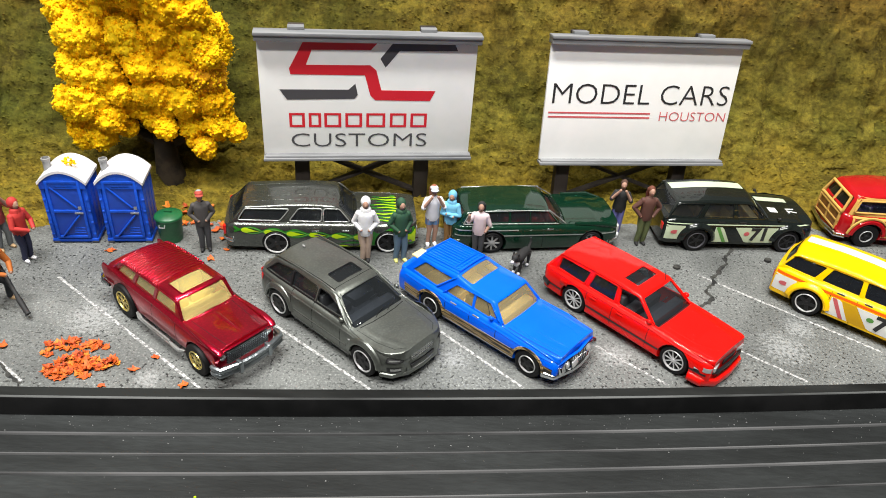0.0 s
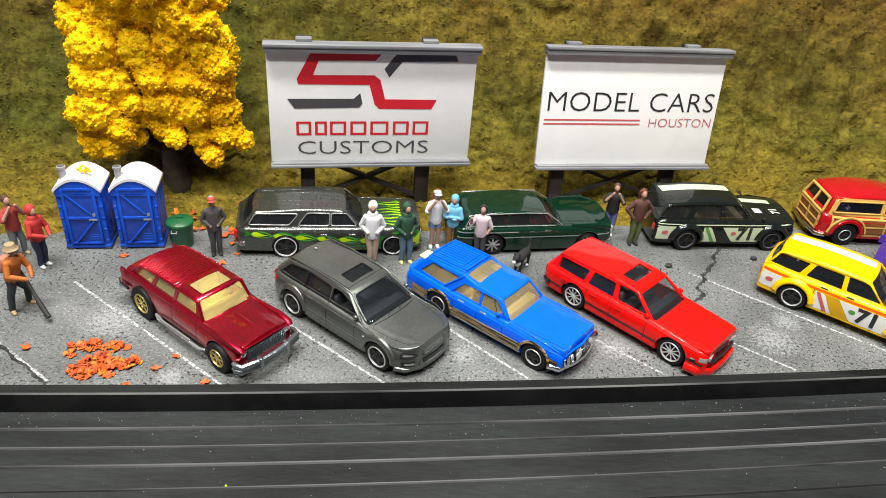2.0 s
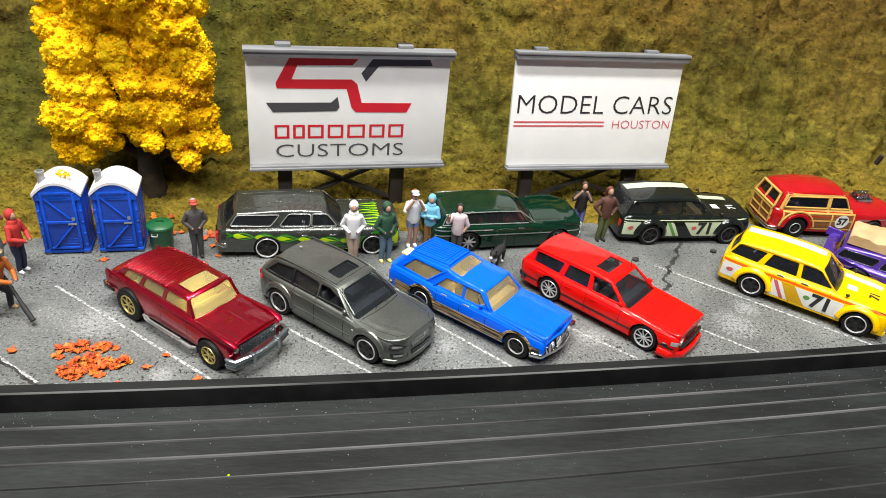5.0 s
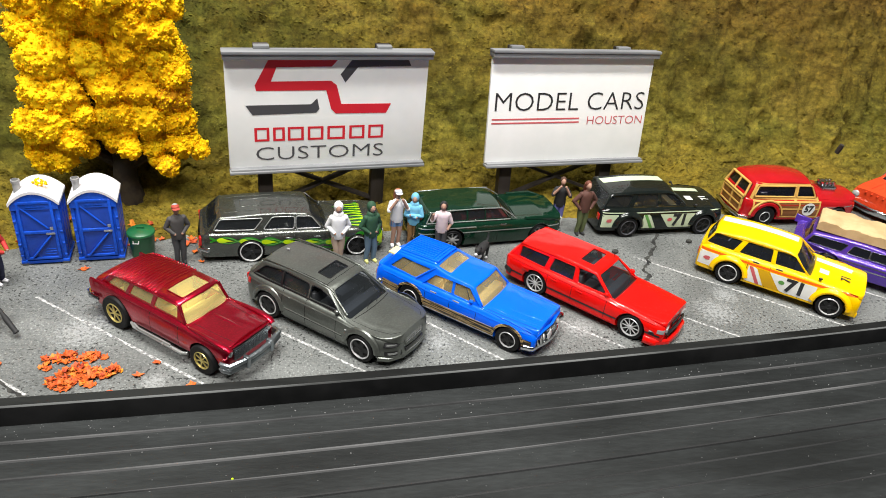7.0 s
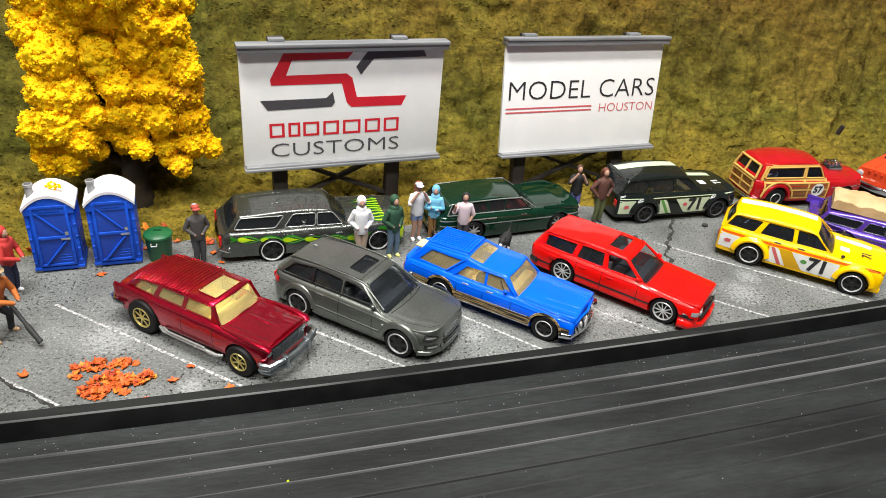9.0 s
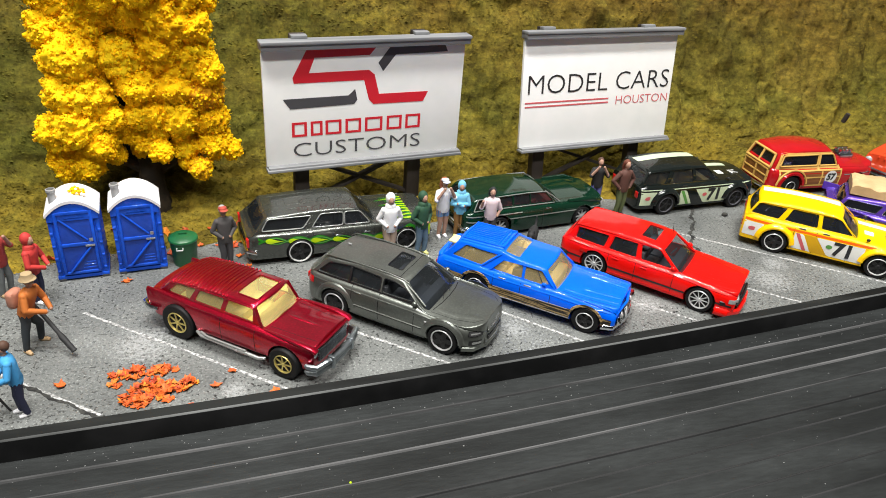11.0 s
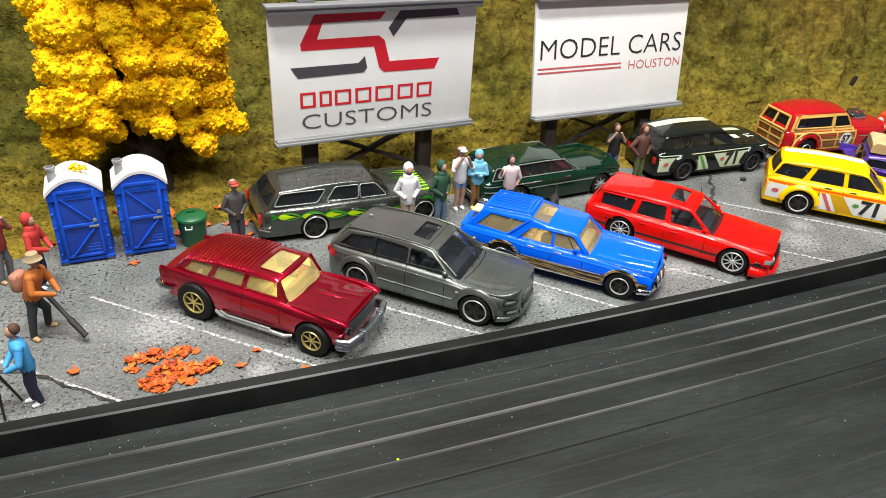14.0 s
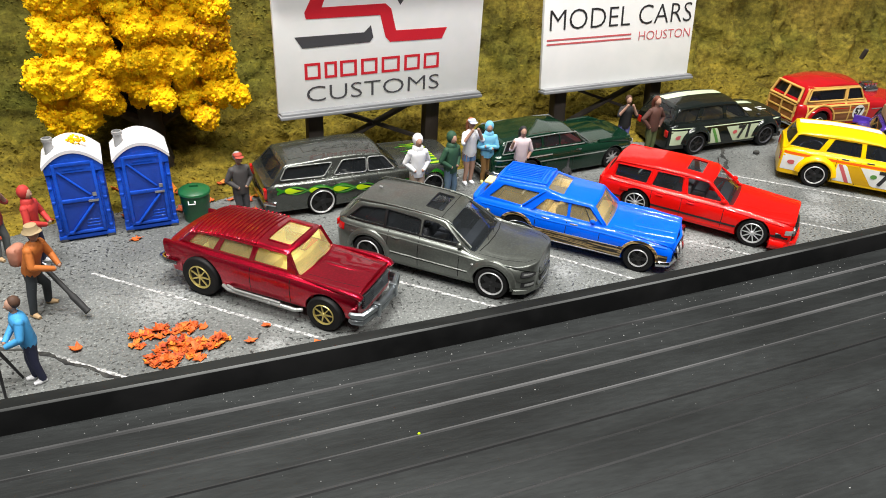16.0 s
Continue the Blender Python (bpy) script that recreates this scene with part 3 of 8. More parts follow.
def stripe(name, pts, width, z, material, label, rough=0.25, seed=1, cat="marking"):
    """A thin painted strip through points on the ground with uneven edges."""
    r = random.Random(seed)
    bm = bmesh.new()
    rows = []
    for (x0, y0), (x1, y1) in zip(pts, pts[1:]):
        d = Vector((x1 - x0, y1 - y0))
        n = max(2, int(d.length / 0.12))
        u = d.normalized()
        for k in range(n + 1):
            p = Vector((x0, y0)) + d * k / n
            a, b = (width * 0.5 * (1 + r.uniform(-rough, rough)) for _ in range(2))
            rows.append([(p.x - u.y * a, p.y + u.x * a, 0.001), (p.x - u.y * a, p.y + u.x * a, z), (p.x + u.y * b, p.y - u.x * b, z), (p.x + u.y * b, p.y - u.x * b, 0.001)])
    grid_mesh(bm, rows)
    return tagged(part(name, bm, material), label, cat, kind="structure")


LINES = [((-17.3, 19.8), (-11.2, 15.3)), ((-12.42, 20.33), (-6.1, 15.45)), ((-7.0, 20.4), (-1.15, 15.82)), ((-1.6, 21.0), (3.5, 16.25)),
         ((3.2, 20.8), (8.1, 16.75)), ((7.0, 21.6), (12.75, 17.3)), ((10.75, 22.95), (17.7, 17.75)), ((16.4, 22.9), (22.6, 18.3)), ((22.0, 23.0), (28.4, 18.4))]
for i, (a, b) in enumerate(LINES):
    stripe("road_marking", [a, b], 0.092, 0.008, LINE, "worn white painted parking bay line", 0.25, i, "road marking")

CR = [(12.75, 25.0), (12.45, 24.5), (12.2, 24.25), (12.15, 23.8), (11.75, 23.4), (11.6, 23.1), (11.3, 22.85), (11.25, 22.45), (10.95, 22.15), (10.75, 21.9), (10.95, 21.55), (10.7, 21.2), (10.2, 20.9)]
stripe("pavement_crack", CR, 0.14, 0.010, CRACK, "jagged dark crack across the asphalt", 0.7, 11, "crack")
CR = [(-15.6, 18.0), (-14.4, 17.2), (-13.6, 16.95), (-13.0, 16.6), (-12.6, 16.2), (-12.1, 15.95), (-11.7, 15.55), (-11.2, 15.2)]
stripe("pavement_crack", CR, 0.10, 0.014, CRACK, "jagged dark crack along the bay line", 0.8, 12, "crack")
for pts in ([(9.9, 23.3), (10.15, 23.25)], [(13.8, 24.2), (14.05, 24.25)]):
    bm = bmesh.new()
    ball(bm, ((pts[0][0] + pts[1][0]) / 2, pts[0][1], 0.07), (0.16, 0.12, 0.1), 8)
    tagged(part("pebble", bm, CRACK), "small dark lump of dirt lying on the asphalt", "stone")

# a yellow-green crumb on the track and a dark stub in the turf
bm = bmesh.new()
ball(bm, (-5.0, 11.44, 0.38), (0.04, 0.035, 0.035), 7)
tagged(part("turf_crumb", bm, FLAME_CORE), "tiny yellow green foam crumb on the black track", "crumb")
bm = bmesh.new()
tube(bm, [(25.2, 30.68, 1.9), (25.22, 30.6, 2.2), (25.24, 30.55, 2.42)], [0.13, 0.14, 0.12], 8)
tagged(part("stump", bm, POST), "short dark stump standing in the turf slope", "stump")

# unseen room added round the display; dark walls dim reflections in the paint
bm = bmesh.new()
box(bm, -90, 90, -115, 75, -76, -75)
tagged(part("floor", bm, FLOORING), "plain brown room floor", "floor", kind="structure")
bm = bmesh.new()
box(bm, -90, 90, -115, 75, 130, 131)
tagged(part("ceiling", bm, PLASTER), "unseen dark room ceiling that keeps reflections dim", "ceiling", kind="structure")
for name, dims in (("wall_north", (-90, 90, 75, 77)), ("wall_south", (-90, 90, -117, -115)), ("wall_east", (90, 92, -115, 75)), ("wall_west", (-92, -90, -115, 75))):
    bm = bmesh.new()
    box(bm, *dims, -75, 130)
    tagged(part(name, bm, PLASTER), "unseen dark room wall that keeps reflections dim", "wall", kind="structure")
bm = bmesh.new()
box(bm, -46, 46, -16, 52, -4, -0.62)
table = tagged(part("display_table", bm, POST), "dark wooden table board under the model scene", "table")
for x in (-44, 44):
    for y in (-14, 50):
        bm = bmesh.new()
        box(bm, x - 1.8, x + 1.8, y - 1.8, y + 1.8, -75, -4)
        part("leg", bm, POST, table)

# ---- toy cars ----
def round_corners(pts, r, n=4):
    """A polygon with its corners rounded."""
    out = []
    for i, p in enumerate(pts):
        p, a, b = Vector(p), Vector(pts[i - 1]), Vector(pts[(i + 1) % len(pts)])
        ra, rb = min(r, (a - p).length * 0.45), min(r, (b - p).length * 0.45)
        s, e = p + (a - p).normalized() * ra, p + (b - p).normalized() * rb
        for k in range(n + 1):
            t = k / n
            q = s * (1 - t) ** 2 + p * 2 * t * (1 - t) + e * t * t
            out.append((q.x, q.y))
    return out


def grow(pts, d):
    """A convex outline moved outwards from its middle."""
    c = sum((Vector(p) for p in pts), Vector((0, 0))) / len(pts)
    return [tuple(Vector(p) + (Vector(p) - c).normalized() * d) for p in pts]


def within(x, y, poly):
    inside = False
    for (x0, y0), (x1, y1) in zip(poly, poly[1:] + poly[:1]):
        if (y0 > y) != (y1 > y) and x < x0 + (x1 - x0) * (y - y0) / (y1 - y0):
            inside = not inside
    return inside


class Car:
    """One die-cast wagon. x runs forward from the rear axle, y to the car's left, z up."""

    def __init__(self, name, label, rear_hub, front_hub, half, sill, rr, fr, tail, nose, widths, top, corner, crown=0.1, tuck=0.05, arch=0.09, slim=1.0):
        self.half, self.slim = half, slim
        r, f = Vector(rear_hub), Vector(front_hub)
        d = f - r
        self.wb, head = d.length, math.atan2(d.y, d.x)
        mid = (r + f) / 2 + Vector((-math.sin(head), math.cos(head))) * half
        self.ob = root(name, label, "toy car", at(mid.x, mid.y, 0, 0, 0, math.degrees(head)), "toy station wagons")
        self.sill, self.rr, self.fr, self.tail, self.nose = sill, rr, fr, tail, nose
        self.widths, self.top, self.crown, self.tuck, self.arch = widths, top, crown, tuck, arch
        self.corners = corner if isinstance(corner, tuple) else (corner, corner)

    def part(self, name, bm, material, label="", parent=None, smooth=38):
        bmesh.ops.translate(bm, vec=(-self.wb / 2, 0, 0), verts=bm.verts)
        if self.slim != 1.0:
            bmesh.ops.scale(bm, vec=(1, self.slim, 1), verts=bm.verts)
        return part(name, bm, material, parent or self.ob, label, smooth=smooth)

    # body shell
    def w(self, x):
        w = lerp(self.widths, x)
        for dist, c in ((x - self.tail, self.corners[0]), (self.wb + self.nose - x, self.corners[1])):
            if dist < c:
                t = 1 - max(0.0, dist) / c
                w -= c * 0.75 * (1 - math.sqrt(max(0, 1 - t * t)))
        return w

    def bottom(self, x):
        z = self.sill
        for xc, r in ((0, self.rr), (self.wb, self.fr)):
            R = r + self.arch
            if abs(x - xc) < R:
                z = max(z, r + math.sqrt(R * R - (x - xc) ** 2))
        return z

    def section(self, x):
        """Half of the lower body's outline at x, from the sill up to the shoulder."""
        w, zt, z0, t = self.w(x), lerp(self.top, x), self.sill, self.tuck
        return [(w * 0.93 - t, z0), (w - t * 0.6, z0 + 0.05), (w - t * 0.15, z0 + 0.3 * (zt - z0)), (w, z0 + 0.55 * (zt - z0)), (w - t * 0.2, z0 + 0.78 * (zt - z0)), (w - 0.04 - t * 0.3, zt - 0.08), (w - 0.08 - t * 0.3, zt - 0.025), (w - 0.15, zt)]

    def bonnet_z(self, x, y):
        """Height of the bonnet or deck, without the greenhouse."""
        return lerp(self.top, x) + self.crown * (1 - min(1.0, abs(y) / max(0.2, self.w(x) - 0.15)) ** 2.2)

    def roof_line(self, x):
        return sum(lerp(self.roofline, x + self.soft_edge * k / 4) for k in range(-4, 5)) / 9

    def roof_fn(self, x, y):
        """Height of the topmost skin at x, y: bonnet, screens and roof."""
        q = min(1.0, abs(y) / self.gb)
        x_ = x + (self.bow if x > self.mid_x else -self.bow * 0.6) * q * q
        return max(self.bonnet_z(x, y), self.roof_line(x_) - self.roof_crown * q ** 2.2)

    def glass_y(self, z):
        """Half width of the greenhouse at a height."""
        k = (z - self.belt) / (self.roof_z - self.belt)
        return self.gb - (self.gb - self.gr) * k + 0.05 * max(0.0, k * (1 - k))

    def upper(self, x, inset=0.0):
        """Half of the greenhouse's outline at x, from the shoulder to the middle of the roof."""
        g = min(self.gb, self.w(x) - 0.165)
        zb, slim = self.bonnet_z(x, g), g / self.gb
        top = self.roof_fn(x, self.gr * 0.96)
        h = top - zb
        if h < 0.012:
            rail, edge = [(g - inset, zb - inset)] * 9, g
        else:
            rc = min(0.11, h * 0.45)
            rail = [(slim * self.glass_y(zb + (h - rc) * k / 5), zb + (h - rc) * k / 5) for k in range(6)]
            y1 = rail[-1][0]
            edge = y1 - rc * 0.9
            ze = self.roof_fn(x, edge)
            rail += [(edge + (y1 - edge) * math.cos(a), top - rc + (ze - top + rc) * math.sin(a)) for a in (radians(30), radians(60), radians(85))]
            rail = [(y - inset, z - inset * max(0.0, min(1.0, (z - zb) / max(0.05, h)))) for y, z in rail]
        return rail + [(max(0.0, edge - inset) * f, self.roof_fn(x, edge * f) - inset) for f in (0.97, 0.8, 0.6, 0.4, 0.2, 0.0)]

    def side_y(self, x, z):
        sec = self.section(x)
        best = sec[0][0]
        for (y0, z0), (y1, z1) in zip(sec, sec[1:]):
            if z0 <= z <= z1 and z1 > z0:
                return y0 + (y1 - y0) * (z - z0) / (z1 - z0)
        return best if z < sec[0][1] else sec[6][0]

    def stations(self, a, b, step=0.14):
        xs = {round(a, 4), round(b, 4)}
        n = int((b - a) / step) + 1
        xs |= {round(a + (b - a) * i / n, 4) for i in range(n + 1)}
        for k in range(5):
            xs |= {round(self.tail + self.corners[0] * (1 - math.cos(k * math.pi / 10)), 4), round(self.wb + self.nose - self.corners[1] * (1 - math.cos(k * math.pi / 10)), 4)}
        for xc, r in ((0, self.rr), (self.wb, self.fr)):
            R = r + self.arch
            for k in range(17):
                xs.add(round(xc - R * 0.9995 * math.cos(math.pi * k / 16), 4))
            xs |= {round(xc - R - 0.002, 4), round(xc + R + 0.002, 4)}
        for x, _ in self.top:
            xs.add(round(x, 4))
        return sorted(x for x in xs if a <= x <= b)

    def shell(self, material, roofline, gb, gr, windows, pane, shield=(0.08, 0.94, 0.12), hatch=(0.25, 0.9, 0.16), sunroof=None, bow=0.14, roof_crown=0.10, open_windows=(), trim=None, trim_r=0.018, corner_r=0.07, soft_edge=0.09, floor=0.55, thick=0.055, arch_depth=0.62):
        """The cast body in one piece: lofted flanks, bonnet and greenhouse, hollowed, with its windows and wheel arches cut through.
        roofline: heights along the middle, from the foot of the tailgate to the foot of the windscreen; windows: outlines in x and z."""
        self.roofline, self.gb, self.gr, self.bow, self.roof_crown, self.soft_edge = roofline, gb, gr, bow, roof_crown, soft_edge
        self.belt, self.roof_z = lerp(self.top, 1.2), max(z for _, z in roofline) - roof_crown
        self.mid_x = (roofline[0][0] + roofline[-1][0]) / 2
        xr0, xf0 = roofline[0][0], roofline[-1][0]
        xs = set(self.stations(self.tail, self.wb + self.nose, 0.11))
        for x, _ in roofline:
            xs |= {round(x + soft_edge * k / 3, 4) for k in range(-4, 5)}
        xs |= {round(q + (bow if q > 1 else -bow * 0.6) * k / 5, 4) for q in (xr0, xf0) for k in range(-5, 6)}
        clean = []
        for x in sorted(x for x in xs if self.tail <= x <= self.wb + self.nose):
            if not clean or x - clean[-1] > 0.012:
                clean.append(x)

        def loft(rows):
            bm = bmesh.new()
            vs = grid_mesh(bm, [[(x, -y, z) for y, z in half] + [(x, y, z) for y, z in half[-2::-1]] for x, half in rows], close_v=True)
            bm.faces.new(vs[0])
            bm.faces.new(vs[-1])
            bmesh.ops.remove_doubles(bm, verts=bm.verts, dist=0.002)
            bmesh.ops.recalc_face_normals(bm, faces=bm.faces)
            return bm

        outer = loft([(x, self.section(x) + self.upper(x)) for x in clean])
        inside = [x for x in clean if xr0 + 0.12 < x < xf0 - 0.16]
        hollow = loft([(x, [(gb - thick, floor), (gb - thick, lerp(self.top, x) - thick)] + [(min(y, gb - thick), z) for y, z in self.upper(x, thick)]) for x in inside])

        def prism(bm, pts, depth):
            """Closed prism over a polygon, pushed along a vector."""
            a = [bm.verts.new(p) for p in pts]
            b = [bm.verts.new(Vector(p) + depth) for p in pts]
            bm.faces.new(a)
            bm.faces.new(b[::-1])
            for i in range(len(a)):
                bm.faces.new((a[i], b[i], b[i - 1], a[i - 1]))

        sides, ends = bmesh.new(), bmesh.new()
        self.outlines = [round_corners(grow(p, 0.035), corner_r) for p in windows]
        for s in (-1, 1):
            for p in self.outlines:
                prism(sides, [(x, s * 0.45, z) for x, z in p], Vector((0, s * 1.5, 0)))
            for xc, r in ((0, self.rr), (self.wb, self.fr)):
                R = r + self.arch
                ring = [(xc + R * math.cos(2 * math.pi * k / 40), s * arch_depth, r + R * math.sin(2 * math.pi * k / 40)) for k in range(40)]
                prism(ends, ring, Vector((0, s * 1.5, 0)))
        for spec, (x0, z0), (x1, z1) in ((shield, roofline[-1], roofline[-2]), (hatch, roofline[0], roofline[1])):
            if not spec:
                continue
            v0, v1, ins = spec
            d = Vector((x1 - x0, 0, z1 - z0))
            out = Vector((d.z, 0, -d.x)).normalized()
            if out.z < 0:
                out = -out
            a, b = Vector((x0, 0, z0)) + d * v0, Vector((x0, 0, z0)) + d * v1
            quad = [(-(self.glass_y(a.z) - ins), a), ((self.glass_y(a.z) - ins), a), ((self.glass_y(b.z) - ins * 1.1), b), (-(self.glass_y(b.z) - ins * 1.1), b)]
            flat = round_corners([(y, (p - a).length) for y, p in quad], corner_r * 1.3)
            u = d.normalized()
            prism(ends, [Vector((0, y, 0)) + a + u * t - out * 0.34 for y, t in flat], out * 0.62)
        if sunroof:
            x0, x1, w = sunroof
            prism(ends, [(x, y, self.roof_z - 0.12) for x, y in round_corners([(x0, -w), (x1, -w), (x1, w), (x0, w)], 0.09)], Vector((0, 0, 0.6)))
        self.shell_ob = self.part("body", outer, material, "", smooth=32)
        cutters = []
        for bm in (hollow, sides, ends):
            bmesh.ops.recalc_face_normals(bm, faces=bm.faces)
            tool = self.part("cutter", bm, material)
            cutters.append(tool)
            mod = self.shell_ob.modifiers.new("cut", "BOOLEAN")
            mod.operation, mod.solver, mod.object = "DIFFERENCE", "EXACT", tool
        bpy.context.view_layer.update()
        data = bpy.data.meshes.new_from_object(self.shell_ob.evaluated_get(bpy.context.evaluated_depsgraph_get()))
        self.shell_ob.modifiers.clear()
        for tool in cutters:
            bpy.data.objects.remove(tool)
        bm = bmesh.new()
        bm.from_mesh(data)
        bmesh.ops.dissolve_degenerate(bm, edges=bm.edges[:], dist=0.004 * S)
        for f in bm.faces:
            f.smooth, f.material_index = True, 0
        for e in bm.edges:
            e.smooth = len(e.link_faces) == 2 and e.calc_face_angle(0) < radians(32)
        self.tree = BVHTree.FromBMesh(bm)
        bm.to_mesh(data)
        bm.free()
        data.materials.clear()
        data.materials.append(material)
        self.shell_ob.data = data
        # the clear window insert behind the openings
        gx = sorted({round(xr0 - 0.02 + (xf0 - xr0 - 0.02) * k / 60, 4) for k in range(61)})
        bm = bmesh.new()
        grid_mesh(bm, [[(x, -y, z) for y, z in half] + [(x, y, z) for y, z in half[-2::-1]] for x, half in ((x, self.upper(x, 0.03)) for x in gx)])
        wide = [[(x, z) for x, z in grow(self.outlines[k], 0.035)] for k in open_windows]
        gone = [f for f in bm.faces if abs(f.calc_center_median().y) > gr * 0.8 and any(within(f.calc_center_median().x, f.calc_center_median().z, p) for p in wide)]
        bmesh.ops.delete(bm, geom=gone, context="FACES")
        middle = Vector((self.mid_x - self.wb / 2, 0, self.belt - 0.3)) * S
        face_out(self.part("window_glass", bm, pane, "thin clear plastic window insert", smooth=60), middle)
        if trim:
            for p in self.outlines:
                for s in (-1, 1):
                    bm = bmesh.new()
                    for (xa, za), (xb, zb) in zip(p, p[1:] + p[:1]):
                        rod(bm, (xa, s * (self.glass_y(za) + 0.004), za), (xb, s * (self.glass_y(zb) + 0.004), zb), trim_r, n=6)
                    self.part("window_trim", bm, trim, "window surround")
        return self.shell_ob

    def cast(self, axis, a, b):
        """The point of the shell met when looking along an axis: from the right (r), the left (l), above (t) or ahead (f)."""
        o, d = {"r": ((a, -4, b), (0, 1, 0)), "l": ((a, 4, b), (0, -1, 0)), "t": ((a, b * self.slim, 5), (0, 0, -1)), "f": ((9, a * self.slim, b), (-1, 0, 0))}[axis]
        o = Vector(o) - Vector((self.wb / 2, 0, 0))
        hit = self.tree.ray_cast(o * S, Vector(d))[0]
        return (Vector((hit.x / S + self.wb / 2, hit.y / S / self.slim, hit.z / S)), -Vector(d)) if hit else (None, None)

    def line(self, name, axis, pts, width, material, lift=0.005, label="", raised=0.0):
        """A narrow strip laid on the shell along a polyline; raised makes it a rounded moulding."""
        for ax in (("r", "l") if axis == "rl" else (axis,)):
            for sign in ((1, -1) if axis == "t2" else (1,)):
                run = []
                for (a0, b0), (a1, b1) in zip(pts, pts[1:]):
                    n = max(1, int(math.hypot(a1 - a0, b1 - b0) / 0.07))
                    run += [(a0 + (a1 - a0) * k / n, sign * (b0 + (b1 - b0) * k / n)) for k in range(n)]
                run.append((pts[-1][0], sign * pts[-1][1]))
                rows = []
                for i, (a, b) in enumerate(run):
                    pa, pb = run[max(0, i - 1)], run[min(len(run) - 1, i + 1)]
                    ta, tb = pa[0] - pb[0], pa[1] - pb[1]
                    q = math.hypot(ta, tb) or 1
                    na, nb = -tb / q * width / 2, ta / q * width / 2
                    row = []
                    for k, up in ((-1, 0), (0, raised), (1, 0)) if raised else ((-1, 0), (1, 0)):
                        p, n = self.cast(ax[0], a + na * k, b + nb * k)
                        if p is None:
                            break
                        row.append(p + n * (lift + up))
                    if len(row) == (3 if raised else 2) and (row[0] - row[-1]).length < width * 4:
                        rows.append(row)
                if len(rows) > 1:
                    bm = bmesh.new()
                    grid_mesh(bm, rows)
                    self.part(name, bm, material, label)

    def decal(self, name, x0, x1, lo, hi, material, eps=0.008, label="", rows=4, sides=(-1, 1), parent=None, step=0.1):
        """A thin printed or trim layer that follows the flank between the heights lo(x) and hi(x)."""
        lo = lo if callable(lo) else (lambda x, v=lo: v)
        hi = hi if callable(hi) else (lambda x, v=hi: v)
        for side in sides:
            bm = bmesh.new()
            g = []
            for x in self.stations(x0, x1, step):
                a, b = max(lo(x), self.bottom(x) + 0.02), hi(x)
                b = max(b, a + 0.003)
                g.append([(x, side * (self.side_y(x, a + (b - a) * j / rows) + eps), a + (b - a) * j / rows) for j in range(rows + 1)])
            grid_mesh(bm, g)
            self.part(name, bm, material, label, parent)

    def blob(self, name, x, z, rx, rz, material, eps=0.01, sides=(-1, 1), n=14):
        for side in sides:
            bm = bmesh.new()
            put_face(bm, [(x + rx * math.cos(2 * math.pi * k / n), side * (self.side_y(x, z) + eps), z + rz * math.sin(2 * math.pi * k / n)) for k in range(n)])
            self.part(name, bm, material)

    def number(self, words, x, z, size, material, eps=0.014, sides=(-1, 1)):
        for side in sides:
            y = side * (self.side_y(x, z) + eps)
            m = at(x - self.wb / 2, y, z, 90, 0, 0 if side < 0 else 180)
            text_mesh("number", words, size, material, self.ob, m, bold=0.042)

    def interior(self, material, x0, x1, w, floor=0.6, seats=(0.7, 1.9), dash=2.7, height=0.85):
        bm = bmesh.new()
        box(bm, x0, x1, -w, w, floor, floor + 0.12, 0.03)
        for xs in seats:
            for s in (-1, 1):
                y0, y1 = (0.06 * s, (w - 0.06) * s) if s > 0 else ((w - 0.06) * s, 0.06 * s)
                box(bm, xs, xs + 0.55, y0, y1, floor + 0.1, floor + 0.42, 0.07)
                box(bm, xs - 0.12, xs + 0.14, y0, y1, floor + 0.2, floor + height, 0.08, m=None)
        box(bm, dash, dash + 0.35, -w, w, floor + 0.2, floor + 0.62, 0.08)
        lathe(bm, [(0.16, -0.015), (0.185, 0), (0.16, 0.015), (0.14, 0)], 14, Matrix.Translation((dash - 0.12, 0.45, floor + 0.62)) @ Euler((0, radians(-60), 0)).to_matrix().to_4x4())
        self.part("interior", bm, material, "moulded seats and dashboard")

    # wheels
    def wheels(self, style, width=0.42, inset=0.0, profile=0.30):
        for xc, r in ((0, self.rr), (self.wb, self.fr)):
            for side in (-1, 1):
                y = side * (self.half - inset)
                m = at(xc - self.wb / 2, y, r, 90 if side < 0 else -90)
                wd, ri = width, r * (1 - profile)
                bm = bmesh.new()
                lathe(bm, [(ri * 0.98, -wd + 0.02), (ri, -wd), (r * 0.93, -wd), (r, -wd + 0.06), (r, -0.07), (r * 0.985, -0.03), (r * 0.93, 0.0), (r * 0.86, 0.005), (ri, -0.015), (ri * 0.98, -0.06)], 36)
                wheel = part("wheel", bm, RUBBER, self.ob, "black tyre with its rim")
                wheel.matrix_basis = m
                self.rim(style, ri, wheel)

    def rim(self, style, r, wheel):
        lip, spoke, n, width, deep, hub = style
        bm = bmesh.new()
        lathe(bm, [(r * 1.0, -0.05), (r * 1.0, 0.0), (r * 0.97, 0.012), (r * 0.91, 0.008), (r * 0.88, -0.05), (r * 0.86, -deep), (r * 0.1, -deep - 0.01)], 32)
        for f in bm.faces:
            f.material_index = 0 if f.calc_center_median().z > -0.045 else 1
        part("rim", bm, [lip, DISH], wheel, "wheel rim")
        bm = bmesh.new()
